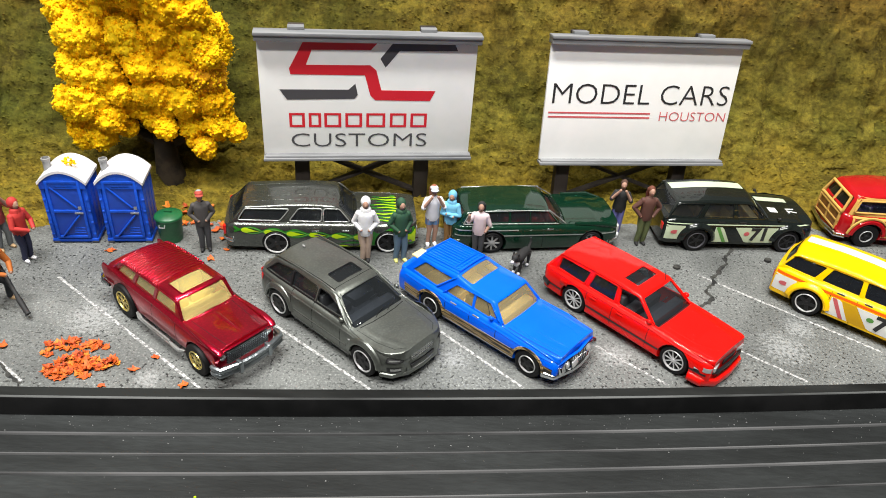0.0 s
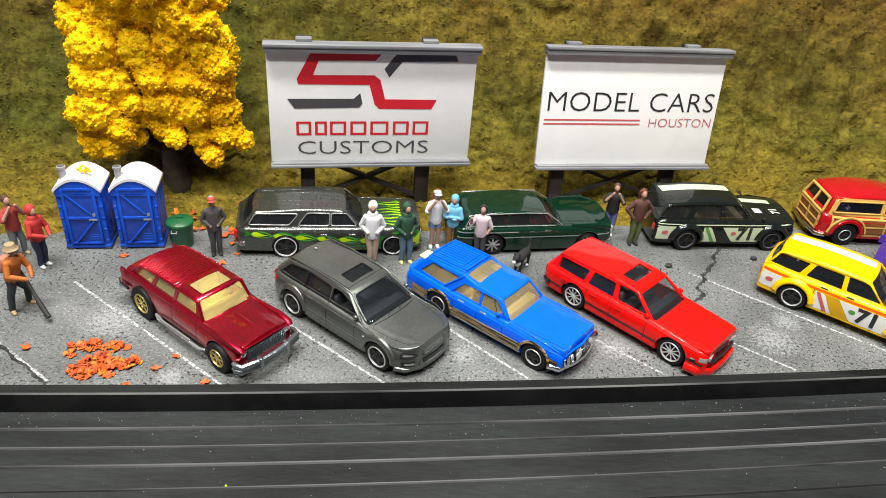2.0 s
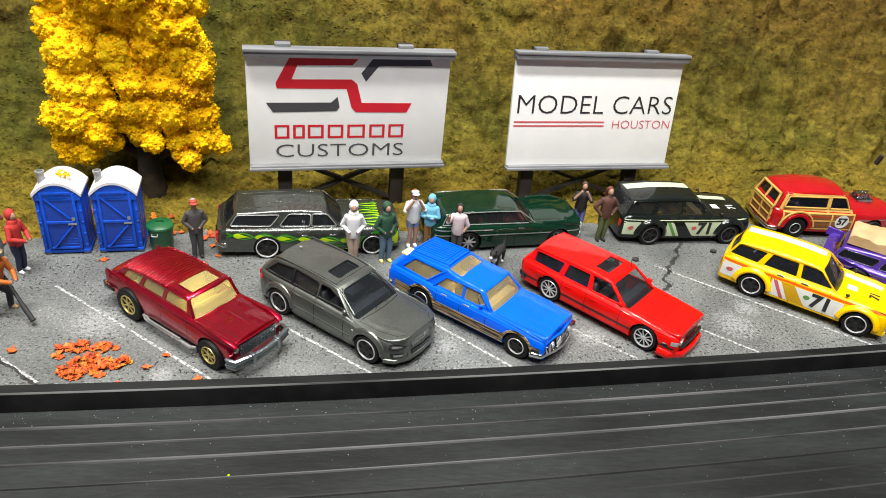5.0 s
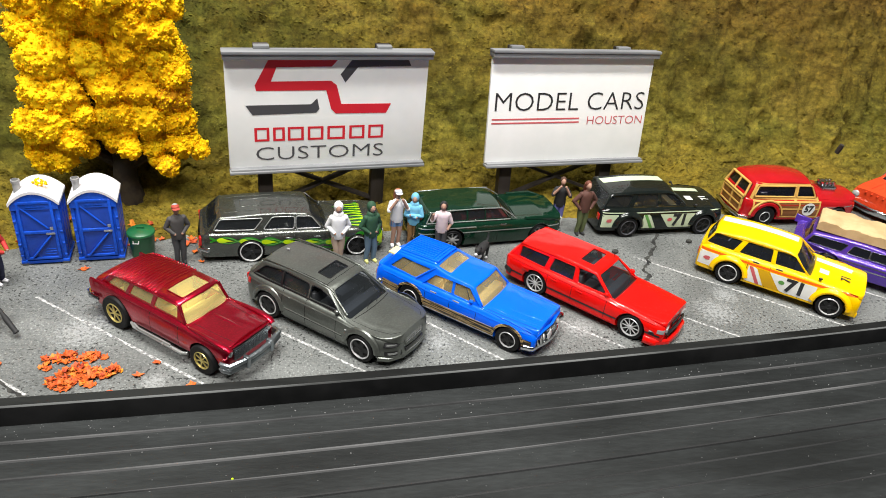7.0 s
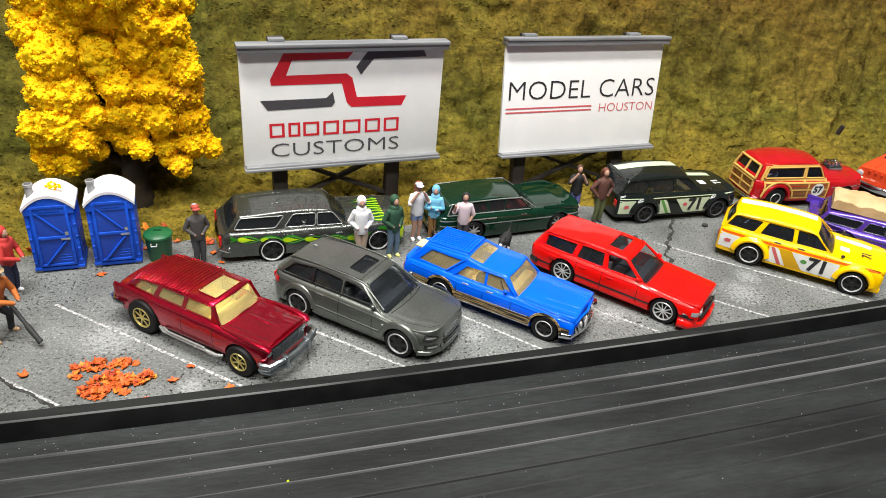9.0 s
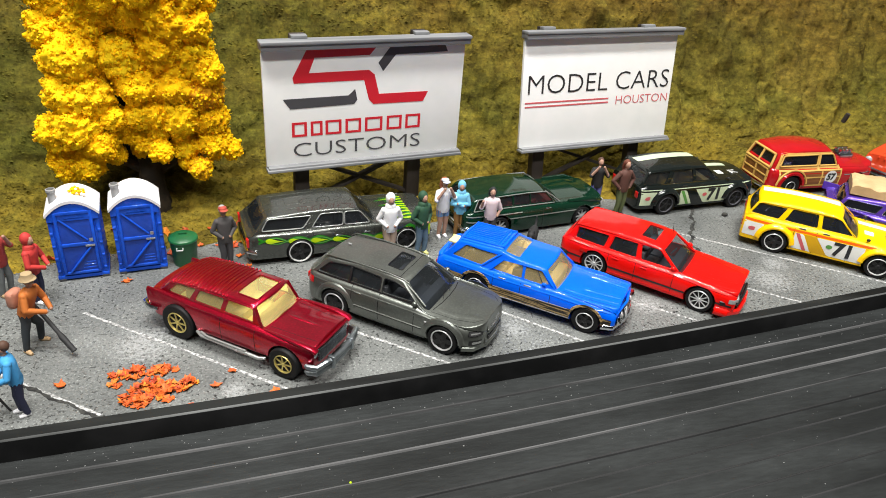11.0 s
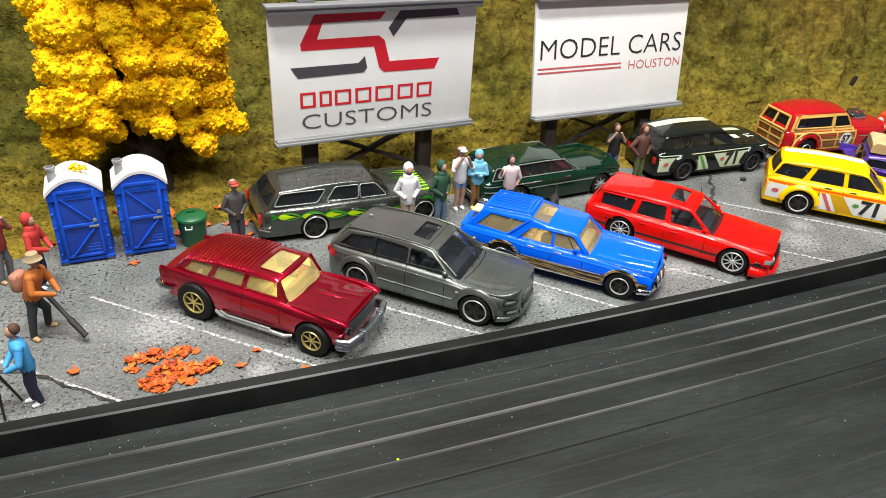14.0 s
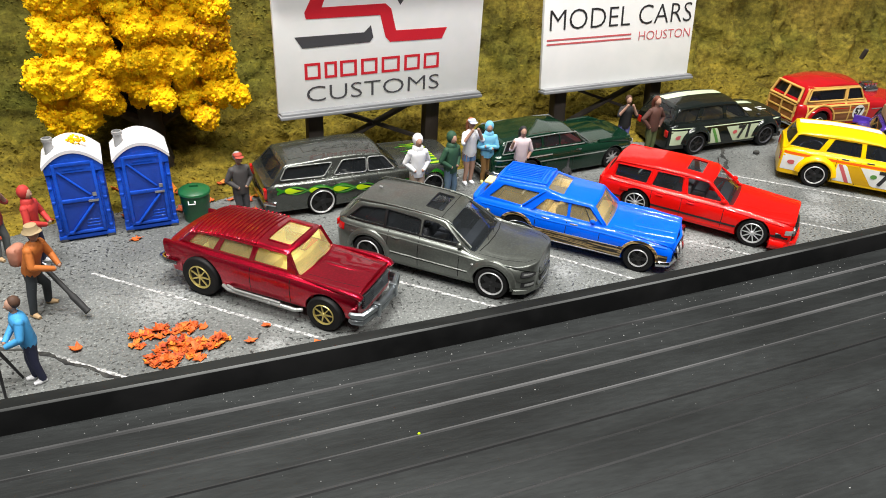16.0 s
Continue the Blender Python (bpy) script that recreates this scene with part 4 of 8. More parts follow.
        for k in range(n):
            rot = Matrix.Rotation(2 * math.pi * k / n, 4, "Z")
            a, b = width * r, width * r * 0.75
            pts = [(0.06, -a), (r * 0.86, -b), (r * 0.86, b), (0.06, a)]
            top = [rot @ Vector((x, y, -0.012 if i in (0, 3) else -0.02)) for i, (x, y) in enumerate(pts)]
            low = [rot @ Vector((x, y, -0.065)) for x, y in pts]
            put_face(bm, top)
            for i in range(4):
                put_face(bm, [top[i], top[(i + 1) % 4], low[(i + 1) % 4], low[i]])
        lathe(bm, [(r * hub, -deep), (r * hub, -0.01), (r * hub * 0.7, 0.01), (0.001, 0.012)], 14)
        part("spokes", bm, spoke, wheel, "wheel spokes and hub")

    def bar(self, name, pts, radii, material, label="", n=8):
        bm = bmesh.new()
        tube(bm, pts, radii, n)
        return self.part(name, bm, material, label)

    def block(self, name, x0, x1, y0, y1, z0, z1, material, bev=0.03, label="", tilt=None):
        bm = bmesh.new()
        box(bm, x0, x1, y0, y1, z0, z1, bev)
        if tilt:
            c = Vector(((x0 + x1) / 2, (y0 + y1) / 2, (z0 + z1) / 2))
            bmesh.ops.transform(bm, matrix=Matrix.Translation(c) @ Euler([radians(a) for a in tilt]).to_matrix().to_4x4() @ Matrix.Translation(-c), verts=bm.verts)
        return self.part(name, bm, material, label)

    def seam(self, xs, z0=None, z1=None, width=0.022):
        """Narrow dark gaps of the doors."""
        for x in xs:
            a = (z0 if z0 is not None else self.sill + 0.06)
            b = (z1 if z1 is not None else lerp(self.top, x) - 0.05)
            self.line("door_gap", "rl", [(x, a), (x, b)], width, DISH, 0.003)

    def handles(self, xs, z, material):
        for x in xs:
            for s in (-1, 1):
                y = s * (self.side_y(x, z))
                bm = bmesh.new()
                box(bm, x - 0.13, x + 0.13, y - 0.025, y + 0.025, z - 0.025, z + 0.025, 0.012)
                self.part("door_handle", bm, material)

    def mirrors(self, x, z, material, size=0.11):
        for s in (-1, 1):
            bm = bmesh.new()
            y = s * (self.gb + 0.06)
            ball(bm, (x, y, z), (size, size * 0.8, size * 0.8), 8)
            rod(bm, (x + 0.03, y - s * 0.2, z - 0.06), (x, y, z), 0.03, n=6)
            self.part("wing_mirror", bm, material)


def top_patch(car, name, x0, x1, y0, y1, fn, material, lift=0.01, n=8, label=""):
    """A printed patch on the bonnet or roof."""
    bm = bmesh.new()
    grid_mesh(bm, [[(x0 + (x1 - x0) * i / n, y0 + (y1 - y0) * j / n, fn(x0 + (x1 - x0) * i / n, y0 + (y1 - y0) * j / n) + lift) for j in range(n + 1)] for i in range(n + 1)])
    return car.part(name, bm, material, label)


def bonnet_fn(car):
    return car.bonnet_z


# candy red two-door wagon with ribbed roof and gold wheels
c = Car("station_wagon", "candy red metallic hot-rod wagon with ribbed roof, parked on asphalt", (-9.38, 18.5), (-6.33, 16.07), 1.16, sill=0.46, rr=0.60, fr=0.52, tail=-1.1, nose=0.93,
        widths=[(-1.2, 1.04), (0, 1.12), (3.9, 1.12), (4.9, 1.06)], top=[(-1.1, 1.42), (-0.7, 1.43), (0.6, 1.40), (2.8, 1.37), (3.2, 1.33), (4.3, 1.28), (4.7, 1.25), (4.83, 1.20)], corner=0.16, crown=0.05, tuck=0.08, arch=0.07)
c.shell(CANDY_RED, [(-0.98, 1.40), (-0.42, 1.90), (0.5, 2.03), (1.6, 2.06), (2.84, 2.02), (3.20, 1.36)], 0.93, 0.83,
        [[(-0.42, 1.50), (0.33, 1.47), (0.57, 1.85), (-0.08, 1.82)], [(0.58, 1.48), (1.49, 1.47), (1.62, 1.855), (0.79, 1.86)], [(1.69, 1.46), (2.68, 1.44), (2.66, 1.86), (1.85, 1.86)]], YELLOW_PANE,
        shield=(0.06, 0.93, 0.06), hatch=(0.2, 0.85, 0.1), sunroof=(1.92, 2.66, 0.58), bow=0.16, roof_crown=0.09, corner_r=0.06, floor=0.8)
c.interior(CREAM_SEAT, -0.6, 3.0, 0.83, 0.84, (0.2, 1.5), 2.62, 0.80)
c.block("dashboard", 2.72, 3.0, -0.8, 0.8, 1.3, 1.47, CREAM_SEAT, 0.06, "cream moulded dashboard")
for k in range(17):
    bm = bmesh.new()
    x = -0.40 + 0.132 * k
    ys = [-0.83 + 1.66 * j / 14 for j in range(15)]
    tube(bm, [(x, y, c.roof_fn(x, y) - 0.004 - 0.10 * max(0.0, abs(y) - 0.76)) for y in ys], [0.022] + [0.034] * 13 + [0.022], 6)
    c.part("roof_rib", bm, CANDY_RED)
    for s in (-1, 1):
        bm = bmesh.new()
        ball(bm, (x, s * 0.825, c.roof_fn(x, 0.825) - 0.012), (0.042, 0.05, 0.045), 8)
        c.part("rib_end", bm, CANDY_RED)
bm = bmesh.new()
ring = round_corners([(1.92, -0.58), (2.66, -0.58), (2.66, 0.58), (1.92, 0.58)], 0.09)
for a, b in zip(ring, ring[1:] + ring[:1]):
    rod(bm, (*a, c.roof_fn(*a) + 0.004), (*b, c.roof_fn(*b) + 0.004), 0.028, n=6)
c.part("sunroof_frame", bm, CANDY_RED)
c.wheels((GOLD, GOLD, 7, 0.058, 0.16, 0.19), 0.5, -0.03, 0.40)
for s in (-1, 1):
    c.bar("drip_rail", [(x, s * (c.glass_y(z) + 0.012), z) for x, z in ((-0.30, 1.82), (0.0, 1.885), (0.8, 1.90), (1.8, 1.905), (2.6, 1.90), (2.76, 1.86))], [0.014, 0.022, 0.024, 0.024, 0.024, 0.018], CANDY_RED)
    c.bar("screen_pillar", [(2.72, s * 0.85, 1.93), (2.86, s * 0.89, 1.66), (3.02, s * 0.92, 1.38)], [0.035, 0.03, 0.04], CANDY_RED)
c.seam((1.62, 2.86), 0.56, 1.38)
c.line("belt_crease", "rl", [(-0.8, 1.36), (0.55, 1.34), (1.6, 1.33), (2.9, 1.30), (4.6, 1.20)], 0.05, CANDY_RED, 0.0, raised=0.02)
for s in (-1, 1):
    c.bar("side_pipe", [(0.72, s * 1.12, 0.52), (0.95, s * 1.20, 0.48), (3.05, s * 1.20, 0.43), (3.25, s * 1.12, 0.45)], [0.05, 0.06, 0.06, 0.045], TRIM, "bright side exhaust pipe")
    c.bar("side_pipe_header", [(0.9, s * 1.16, 0.585), (1.2, s * 1.22, 0.55), (2.6, s * 1.20, 0.52)], 0.038, TRIM)
    # raised front wing with a hooded lamp end
    c.bar("wing_ridge", [(2.95, s * 0.93, 1.32), (3.6, s * 0.96, 1.335), (4.4, s * 0.985, 1.31), (4.8, s * 0.95, 1.24), (4.92, s * 0.93, 1.16)], [(0.03, 0.03), (0.06, 0.045), (0.10, 0.065), (0.125, 0.085), (0.10, 0.07)], CANDY_RED)
    bm = bmesh.new()
    lathe(bm, [(0.001, 0.05), (0.08, 0.04), (0.125, 0.0), (0.125, -0.1)], 16, Matrix.Translation((4.80, s * 0.84, 0.97)) @ Euler((0, radians(90), 0)).to_matrix().to_4x4())
    c.part("headlight", bm, LAMP_CLEAR)
    bm = bmesh.new()
    g = []
    for x, z0, z in ((-1.21, 1.08, 1.46), (-1.16, 0.9, 1.475), (-0.95, 0.75, 1.475), (-0.5, 0.8, 1.45), (0.3, 1.2, 1.38)):
        g.append([(x, s * 0.94, z0), (x, s * 0.96, z - 0.05), (x, s * 0.99, z), (x, s * 1.03, z - 0.01), (x, s * 1.075, z - 0.09), (x, s * 1.06, z0)])
    vs = grid_mesh(bm, g)
    bm.faces.new(vs[0])
    c.part("tail_fin", bm, CANDY_RED)
    c.block("tail_light", -1.225, -1.15, s * 1.0 - 0.05, s * 1.0 + 0.05, 1.08, 1.34, LAMP_RED, 0.03)
for z, fat, push in ((0.56, 0.10, 0.0), (0.75, 0.095, 0.03)):
    c.bar("front_bumper", [(4.66, -1.15, z + 0.02), (4.76, -1.16, z), (4.98 + push, -1.10, z), (5.14 + push, -0.5, z), (5.17 + push, 0, z), (5.14 + push, 0.5, z), (4.98 + push, 1.10, z), (4.76, 1.16, z), (4.66, 1.15, z + 0.02)], [fat * 0.6, fat * 0.9, fat, fat * 0.95, fat * 0.95, fat * 0.95, fat, fat * 0.9, fat * 0.6], DULL_CHROME, "dull chrome front bumper")
for s in (-1, 1):
    c.block("bumper_guard", 5.04, 5.27, s * 0.52 - 0.07, s * 0.52 + 0.07, 0.46, 0.88, DULL_CHROME, 0.05)
c.bar("rear_bumper", [(-0.75, -1.14, 0.84), (-1.1, -1.16, 0.84), (-1.36, -1.04, 0.84), (-1.42, 0, 0.84), (-1.36, 1.04, 0.84), (-1.1, 1.16, 0.84), (-0.75, 1.14, 0.84)], [(0.05, 0.05), (0.09, 0.08), (0.09, 0.10), (0.08, 0.09), (0.09, 0.10), (0.09, 0.08), (0.05, 0.05)], CHROME, "chrome rear bumper")
bm = bmesh.new()
for i in range(22):
    y = -0.70 + 0.0667 * i
    box(bm, 4.80, 4.90, y - 0.012, y + 0.012, 0.70, 1.14)
for j in range(7):
    box(bm, 4.80, 4.895, -0.74, 0.74, 0.71 + 0.068 * j, 0.73 + 0.068 * j)
c.part("grille", bm, DULL_CHROME, "dull chrome egg-crate grille")
c.block("grille_backing", 4.76, 4.835, -0.74, 0.74, 0.7, 1.16, BLACK_PLASTIC, 0.01)
c.bar("bonnet_ridge", [(3.22, 0, 1.355), (3.9, 0, 1.345), (4.6, 0, 1.315), (4.80, 0, 1.27)], [(0.10, 0.02), (0.08, 0.035), (0.06, 0.045), (0.03, 0.03)], CANDY_RED)
c.line("bonnet_gap", "t2", [(3.2, 0.72), (4.75, 0.64)], 0.014, DISH, 0.002)
c.bar("nose_lip", [(4.80, -0.92, 1.19), (4.86, -0.5, 1.225), (4.87, 0, 1.235), (4.86, 0.5, 1.225), (4.80, 0.92, 1.19)], [(0.05, 0.03)] * 5, CANDY_RED)

# satin grey estate
c = Car("station_wagon", "satin dark grey estate car with roof rails, parked on asphalt", (-4.5, 19.0), (-1.45, 16.47), 1.36, sill=0.28, rr=0.51, fr=0.51, tail=-1.22, nose=1.18,
        widths=[(-1.3, 1.24), (0, 1.34), (4.0, 1.34), (5.2, 1.22)], top=[(-1.22, 1.20), (-1.0, 1.33), (1.5, 1.33), (2.9, 1.28), (3.3, 1.20), (4.0, 1.15), (4.45, 1.11), (4.75, 1.07), (4.95, 1.02), (5.06, 0.97), (5.14, 0.88)], corner=(0.4, 0.72), crown=0.11, tuck=0.08, arch=0.06)
c.shell(DARK_GREY_PAINT, [(-1.14, 1.36), (-0.62, 1.96), (0.6, 2.05), (1.6, 2.05), (2.42, 1.98), (3.45, 1.25)], 1.16, 0.90,
        [[(-0.76, 1.41), (1.54, 1.40), (1.53, 1.82), (0.43, 1.84), (-0.36, 1.79)], [(1.69, 1.40), (2.84, 1.41), (2.50, 1.67), (2.09, 1.79), (1.68, 1.82)]], SMOKE,
        shield=(0.07, 0.93, 0.10), hatch=(0.2, 0.85, 0.14), sunroof=(1.50, 2.02, 0.50), bow=0.20, roof_crown=0.11, open_windows=(1,), trim=BLACK_PLASTIC, trim_r=0.016, corner_r=0.09, floor=0.6)
c.interior(GREY_SEAT, -0.8, 3.1, 1.02, 0.62, (0.5, 1.6), 2.72, 0.86)
c.block("window_pillar", 0.42, 0.50, -1.10, -1.02, 1.36, 1.88, BLACK_PLASTIC, 0.01, "", (-17, 0, 0))
c.block("window_pillar", 0.42, 0.50, 1.02, 1.10, 1.36, 1.88, BLACK_PLASTIC, 0.01, "", (17, 0, 0))
bm = bmesh.new()
ring = round_corners([(1.50, -0.50), (2.02, -0.50), (2.02, 0.50), (1.50, 0.50)], 0.06)
for a, b in zip(ring, ring[1:] + ring[:1]):
    rod(bm, (*a, c.roof_fn(*a) + 0.001), (*b, c.roof_fn(*b) + 0.001), 0.02, n=6)
c.part("sunroof_frame", bm, BLACK_PLASTIC)
c.line("roof_gap", "t", [(2.13, -0.80), (2.17, 0), (2.13, 0.80)], 0.02, DISH, 0.003)
for s in (-1, 1):
    c.bar("roof_rail", [(-0.68, s * 0.86, 1.86), (-0.5, s * 0.87, 1.96), (0.6, s * 0.87, 2.01), (1.8, s * 0.87, 1.99), (2.3, s * 0.87, 1.93), (2.5, s * 0.88, 1.85)], [0.02, 0.03, 0.03, 0.03, 0.03, 0.02], DARK_GREY_PAINT)
    c.bar("screen_pillar", [(2.36, s * 0.87, 1.86), (2.8, s * 0.97, 1.60), (3.20, s * 1.06, 1.34)], [0.03, 0.035, 0.035], DARK_GREY_PAINT)
    c.line("screen_gap", "t", [(2.36, s * 0.78), (2.9, s * 0.88), (3.30, s * 0.96)], 0.022, DISH, 0.004)
    c.decal("headlight_surround", 4.76, c.wb + 1.175, lambda x: 0.83, lambda x: 1.00 - 0.22 * max(0, x - 4.95), BLACK_PLASTIC, 0.006, sides=(s,))
    c.decal("headlight", 4.80, c.wb + 1.172, lambda x: 0.85, lambda x: 0.98 - 0.22 * max(0, x - 4.95), LAMP_SMOKE, 0.016, "smoked headlight", sides=(s,))
    # bright strip laid over the smoked lamp as a painted glint
    c.decal("headlight_glint", 4.84, c.wb + 1.10, lambda x: 0.90, lambda x: 0.945 - 0.2 * max(0, x - 4.95), TRIM, 0.022, sides=(s,))
    c.decal("air_intake", 4.80, c.wb + 1.172, 0.49, 0.68, BLACK_PLASTIC, 0.010, sides=(s,))
    c.decal("fog_lamp", 4.90, c.wb + 1.16, 0.55, 0.64, TRIM, 0.020, sides=(s,))
    c.decal("bumper_lip", 4.70, c.wb + 1.172, 0.735, 0.79, DARK_GREY_PAINT, 0.032, sides=(s,))
    c.decal("tail_light", -1.21, -0.86, lambda x: 0.98 + 0.1 * max(0, x + 1.05), 1.22, LAMP_RED, 0.012, "red tail lamp", sides=(s,))
    c.block("tail_light", -1.235, -1.19, s * 0.9 - 0.16, s * 0.9 + 0.12, 0.98, 1.18, LAMP_RED, 0.02)
    for xc, r in ((0, c.rr), (c.wb, c.fr)):
        bm = bmesh.new()
        g = []
        for k in range(17):
            a = math.pi * (0.02 + 0.96 * k / 16)
            g.append([(xc + (r + q) * math.cos(a), s * y, r + (r + q) * math.sin(a)) for q, y in ((0.07, 1.30), (0.06, 1.39), (0.12, 1.40), (0.22, 1.34), (0.24, 1.28))])
        grid_mesh(bm, g)
        c.part("wheel_arch_flare", bm, DARK_GREY_PAINT)
c.wheels((SILVER, DARK_RIM, 5, 0.24, 0.10, 0.22), 0.42, -0.02, 0.26)
c.seam((0.62, 1.62, 2.92), 0.42, 1.38)
c.line("belt_strip", "rl", [(-0.85, 1.365), (1.6, 1.36), (2.9, 1.35)], 0.035, BLACK_PLASTIC, 0.005)
c.line("shoulder_line", "rl", [(-0.9, 1.20), (1.0, 1.19), (2.9, 1.15), (4.4, 1.0)], 0.06, DARK_GREY_PAINT, 0.0, raised=0.016)
c.handles((0.86, 1.92), 1.17, DARK_GREY_PAINT)
c.mirrors(2.88, 1.42, DARK_GREY_PAINT, 0.10)
c.line("door_strip", "rl", [(0.72, 0.70), (3.2, 0.68)], 0.05, DARK_GREY_PAINT, 0.0, raised=0.03)
c.line("door_strip_gap", "rl", [(0.72, 0.665), (3.2, 0.645)], 0.02, DISH, 0.004)
c.decal("sill_strip", 0.7, 3.35, 0.30, 0.345, TRIM, 0.03)
# leaning front panel: slatted grille in a frame, air slot below
lean = lambda z: 5.155 - 0.20 * (z - 0.72)
bm = bmesh.new()
grid_mesh(bm, [[(lean(z) - 0.03 * (abs(y) / 0.66) ** 2, y, z) for z in (0.30, 0.45, 0.66, 0.86, 1.01)] for y in (-0.68, -0.45, -0.2, 0, 0.2, 0.45, 0.68)])
c.part("front_panel", bm, DARK_GREY_PAINT)
bm = bmesh.new()
grid_mesh(bm, [[(lean(z) + 0.012, y * (1 if z > 0.8 else 0.86), z) for z in (0.74, 0.87, 1.04)] for y in (-0.50, 0, 0.50)])
c.part("grille_backing", bm, BLACK_PLASTIC)
for z, y in ((0.79, 0.46), (0.85, 0.48), (0.91, 0.49), (0.97, 0.495), (1.02, 0.495)):
    c.bar("grille_slat", [(lean(z) + 0.016, -y, z), (lean(z) + 0.024, 0, z), (lean(z) + 0.016, y, z)], 0.013, TRIM, n=6)
for y in [-0.42 + 0.105 * k for k in range(9)]:
    c.bar("grille_bar", [(lean(0.76) + 0.026, y * 0.9, 0.76), (lean(1.03) + 0.026, y, 1.03)], 0.013, TRIM, n=6)
ring = [(-0.44, 0.735), (0.44, 0.735), (0.53, 0.88), (0.51, 1.045), (-0.51, 1.045), (-0.53, 0.88)]
for (ya, za), (yb, zb) in zip(ring, ring[1:] + ring[:1]):
    c.bar("grille_frame", [(lean(za) + 0.02, ya, za), (lean(zb) + 0.02, yb, zb)], 0.026, DARK_GREY_PAINT, n=6)
c.block("air_slot", 5.10, 5.215, -0.52, 0.52, 0.49, 0.62, BLACK_PLASTIC, 0.02)
c.bar("bumper_lip", [(5.08, -0.66, 0.76), (5.17, -0.46, 0.71), (5.195, 0, 0.69), (5.17, 0.46, 0.71), (5.08, 0.66, 0.76)], [(0.03, 0.035)] * 5, DARK_GREY_PAINT)
c.bar("lower_bumper", [(4.6, -1.28, 0.36), (4.92, -1.08, 0.34), (5.16, -0.6, 0.34), (5.21, 0, 0.34), (5.16, 0.6, 0.34), (4.92, 1.08, 0.34), (4.6, 1.28, 0.36)], [(0.06, 0.085)] * 7, DARK_GREY_PAINT)
c.bar("chin_strip", [(5.10, -0.72, 0.425), (5.21, -0.35, 0.43), (5.235, 0, 0.43), (5.21, 0.35, 0.43), (5.10, 0.72, 0.425)], 0.018, TRIM, n=6)
c.block("antenna_base", -0.3, -0.18, -0.03, 0.03, 2.02, 2.07, GREY_PLASTIC, 0.01)
c.line("bonnet_gap", "t2", [(3.40, 1.06), (4.2, 1.00), (4.80, 0.86), (5.02, 0.60)], 0.014, DISH, 0.002)
c.line("rail_gap", "t2", [(-0.5, 0.80), (0.8, 0.82), (2.2, 0.80)], 0.03, DISH, 0.003)
c.line("bonnet_crease", "t2", [(3.6, 0.84), (4.2, 0.78), (4.95, 0.56)], 0.22, DARK_GREY_PAINT, 0.0, raised=0.010)
c.line("plenum_gap", "t", [(3.42, -0.95), (3.52, -0.5), (3.55, 0), (3.52, 0.5), (3.42, 0.95)], 0.03, DISH, 0.004)
for s in (-1, 1):
    c.bar("wiper", [(3.48, s * 0.25 - 0.1, 1.27), (3.36, s * 0.25 + 0.15, 1.34), (3.30, s * 0.25 + 0.42, 1.37)], 0.012, BLACK_PLASTIC)
    c.line("fuel_flap_gap" if s < 0 else "rear_badge", "r", [(-0.62, 1.06), (-0.46, 1.06)] if s < 0 else [(-0.62, 0.97), (-0.46, 0.97)], 0.04, TRIM, 0.012)
    c.block("side_repeater", 3.3, 3.38, s * 1.345 - 0.012, s * 1.345 + 0.012, 0.95, 1.0, LAMP_CLEAR, 0.01)

# bright blue wagon with wood-grain flanks
c = Car("station_wagon", "bright blue wagon with wood-grain sides and raised ribbed roof, on asphalt", (0.52, 19.42), (3.59, 16.82), 1.16, slim=0.92, sill=0.30, rr=0.48, fr=0.48, tail=-1.66, nose=0.98,
        widths=[(-1.5, 1.14), (0, 1.29), (4.0, 1.29), (5.1, 1.20)], top=[(-1.66, 1.02), (-1.42, 1.19), (0.0, 1.24), (0.6, 1.22), (2.6, 1.19), (3.2, 1.18), (4.3, 1.12), (4.75, 1.06), (4.92, 1.00), (5.02, 0.92)], corner=0.16, crown=0.08, tuck=0.07, arch=0.07)
c.shell(BLUE_PAINT, [(-1.52, 1.22), (-0.95, 1.92), (0.72, 1.99), (1.40, 1.87), (2.42, 1.83), (3.0, 1.24)], 1.12, 0.89,
        [[(-1.04, 1.31), (0.06, 1.31), (0.60, 1.78), (-0.58, 1.77)], [(0.56, 1.34), (0.64, 1.28), (1.57, 1.26), (1.54, 1.66), (0.9, 1.66)], [(1.72, 1.27), (2.34, 1.26), (2.56, 1.33), (2.22, 1.67), (1.70, 1.66)]], TAN_PANE,
        shield=(0.07, 0.93, 0.08), hatch=(0.2, 0.85, 0.14), sunroof=(0.80, 1.34, 0.76), bow=0.13, roof_crown=0.08, corner_r=0.06, soft_edge=0.06, floor=0.56)
c.interior(TAN_SEAT, -1.1, 2.8, 1.0, 0.60, (0.2, 1.3), 2.35, 0.84)
bm = bmesh.new()
g = []
for i in range(15):
    x = -0.86 + 1.60 * i / 14
    g.append([(x, y, c.roof_fn(x, min(abs(y), 0.76)) + z) for y, z in ((-0.80, -0.06), (-0.80, 0.02), (-0.76, 0.055), (-0.70, 0.06), (-0.36, 0.045), (0, 0.04), (0.36, 0.045), (0.70, 0.06), (0.76, 0.055), (0.80, 0.02), (0.80, -0.06))])
vs = grid_mesh(bm, g)
bm.faces.new(vs[0])
bm.faces.new(vs[-1])
c.part("raised_roof", bm, BLUE_PAINT, "raised rear roof section")
for k in range(9):
    y = -0.58 + 0.145 * k
    c.bar("roof_rack_rib", [(x, y, c.roof_fn(x, y) + 0.055) for x in (-0.76, -0.2, 0.42)], 0.03, BLUE_PAINT, n=6)
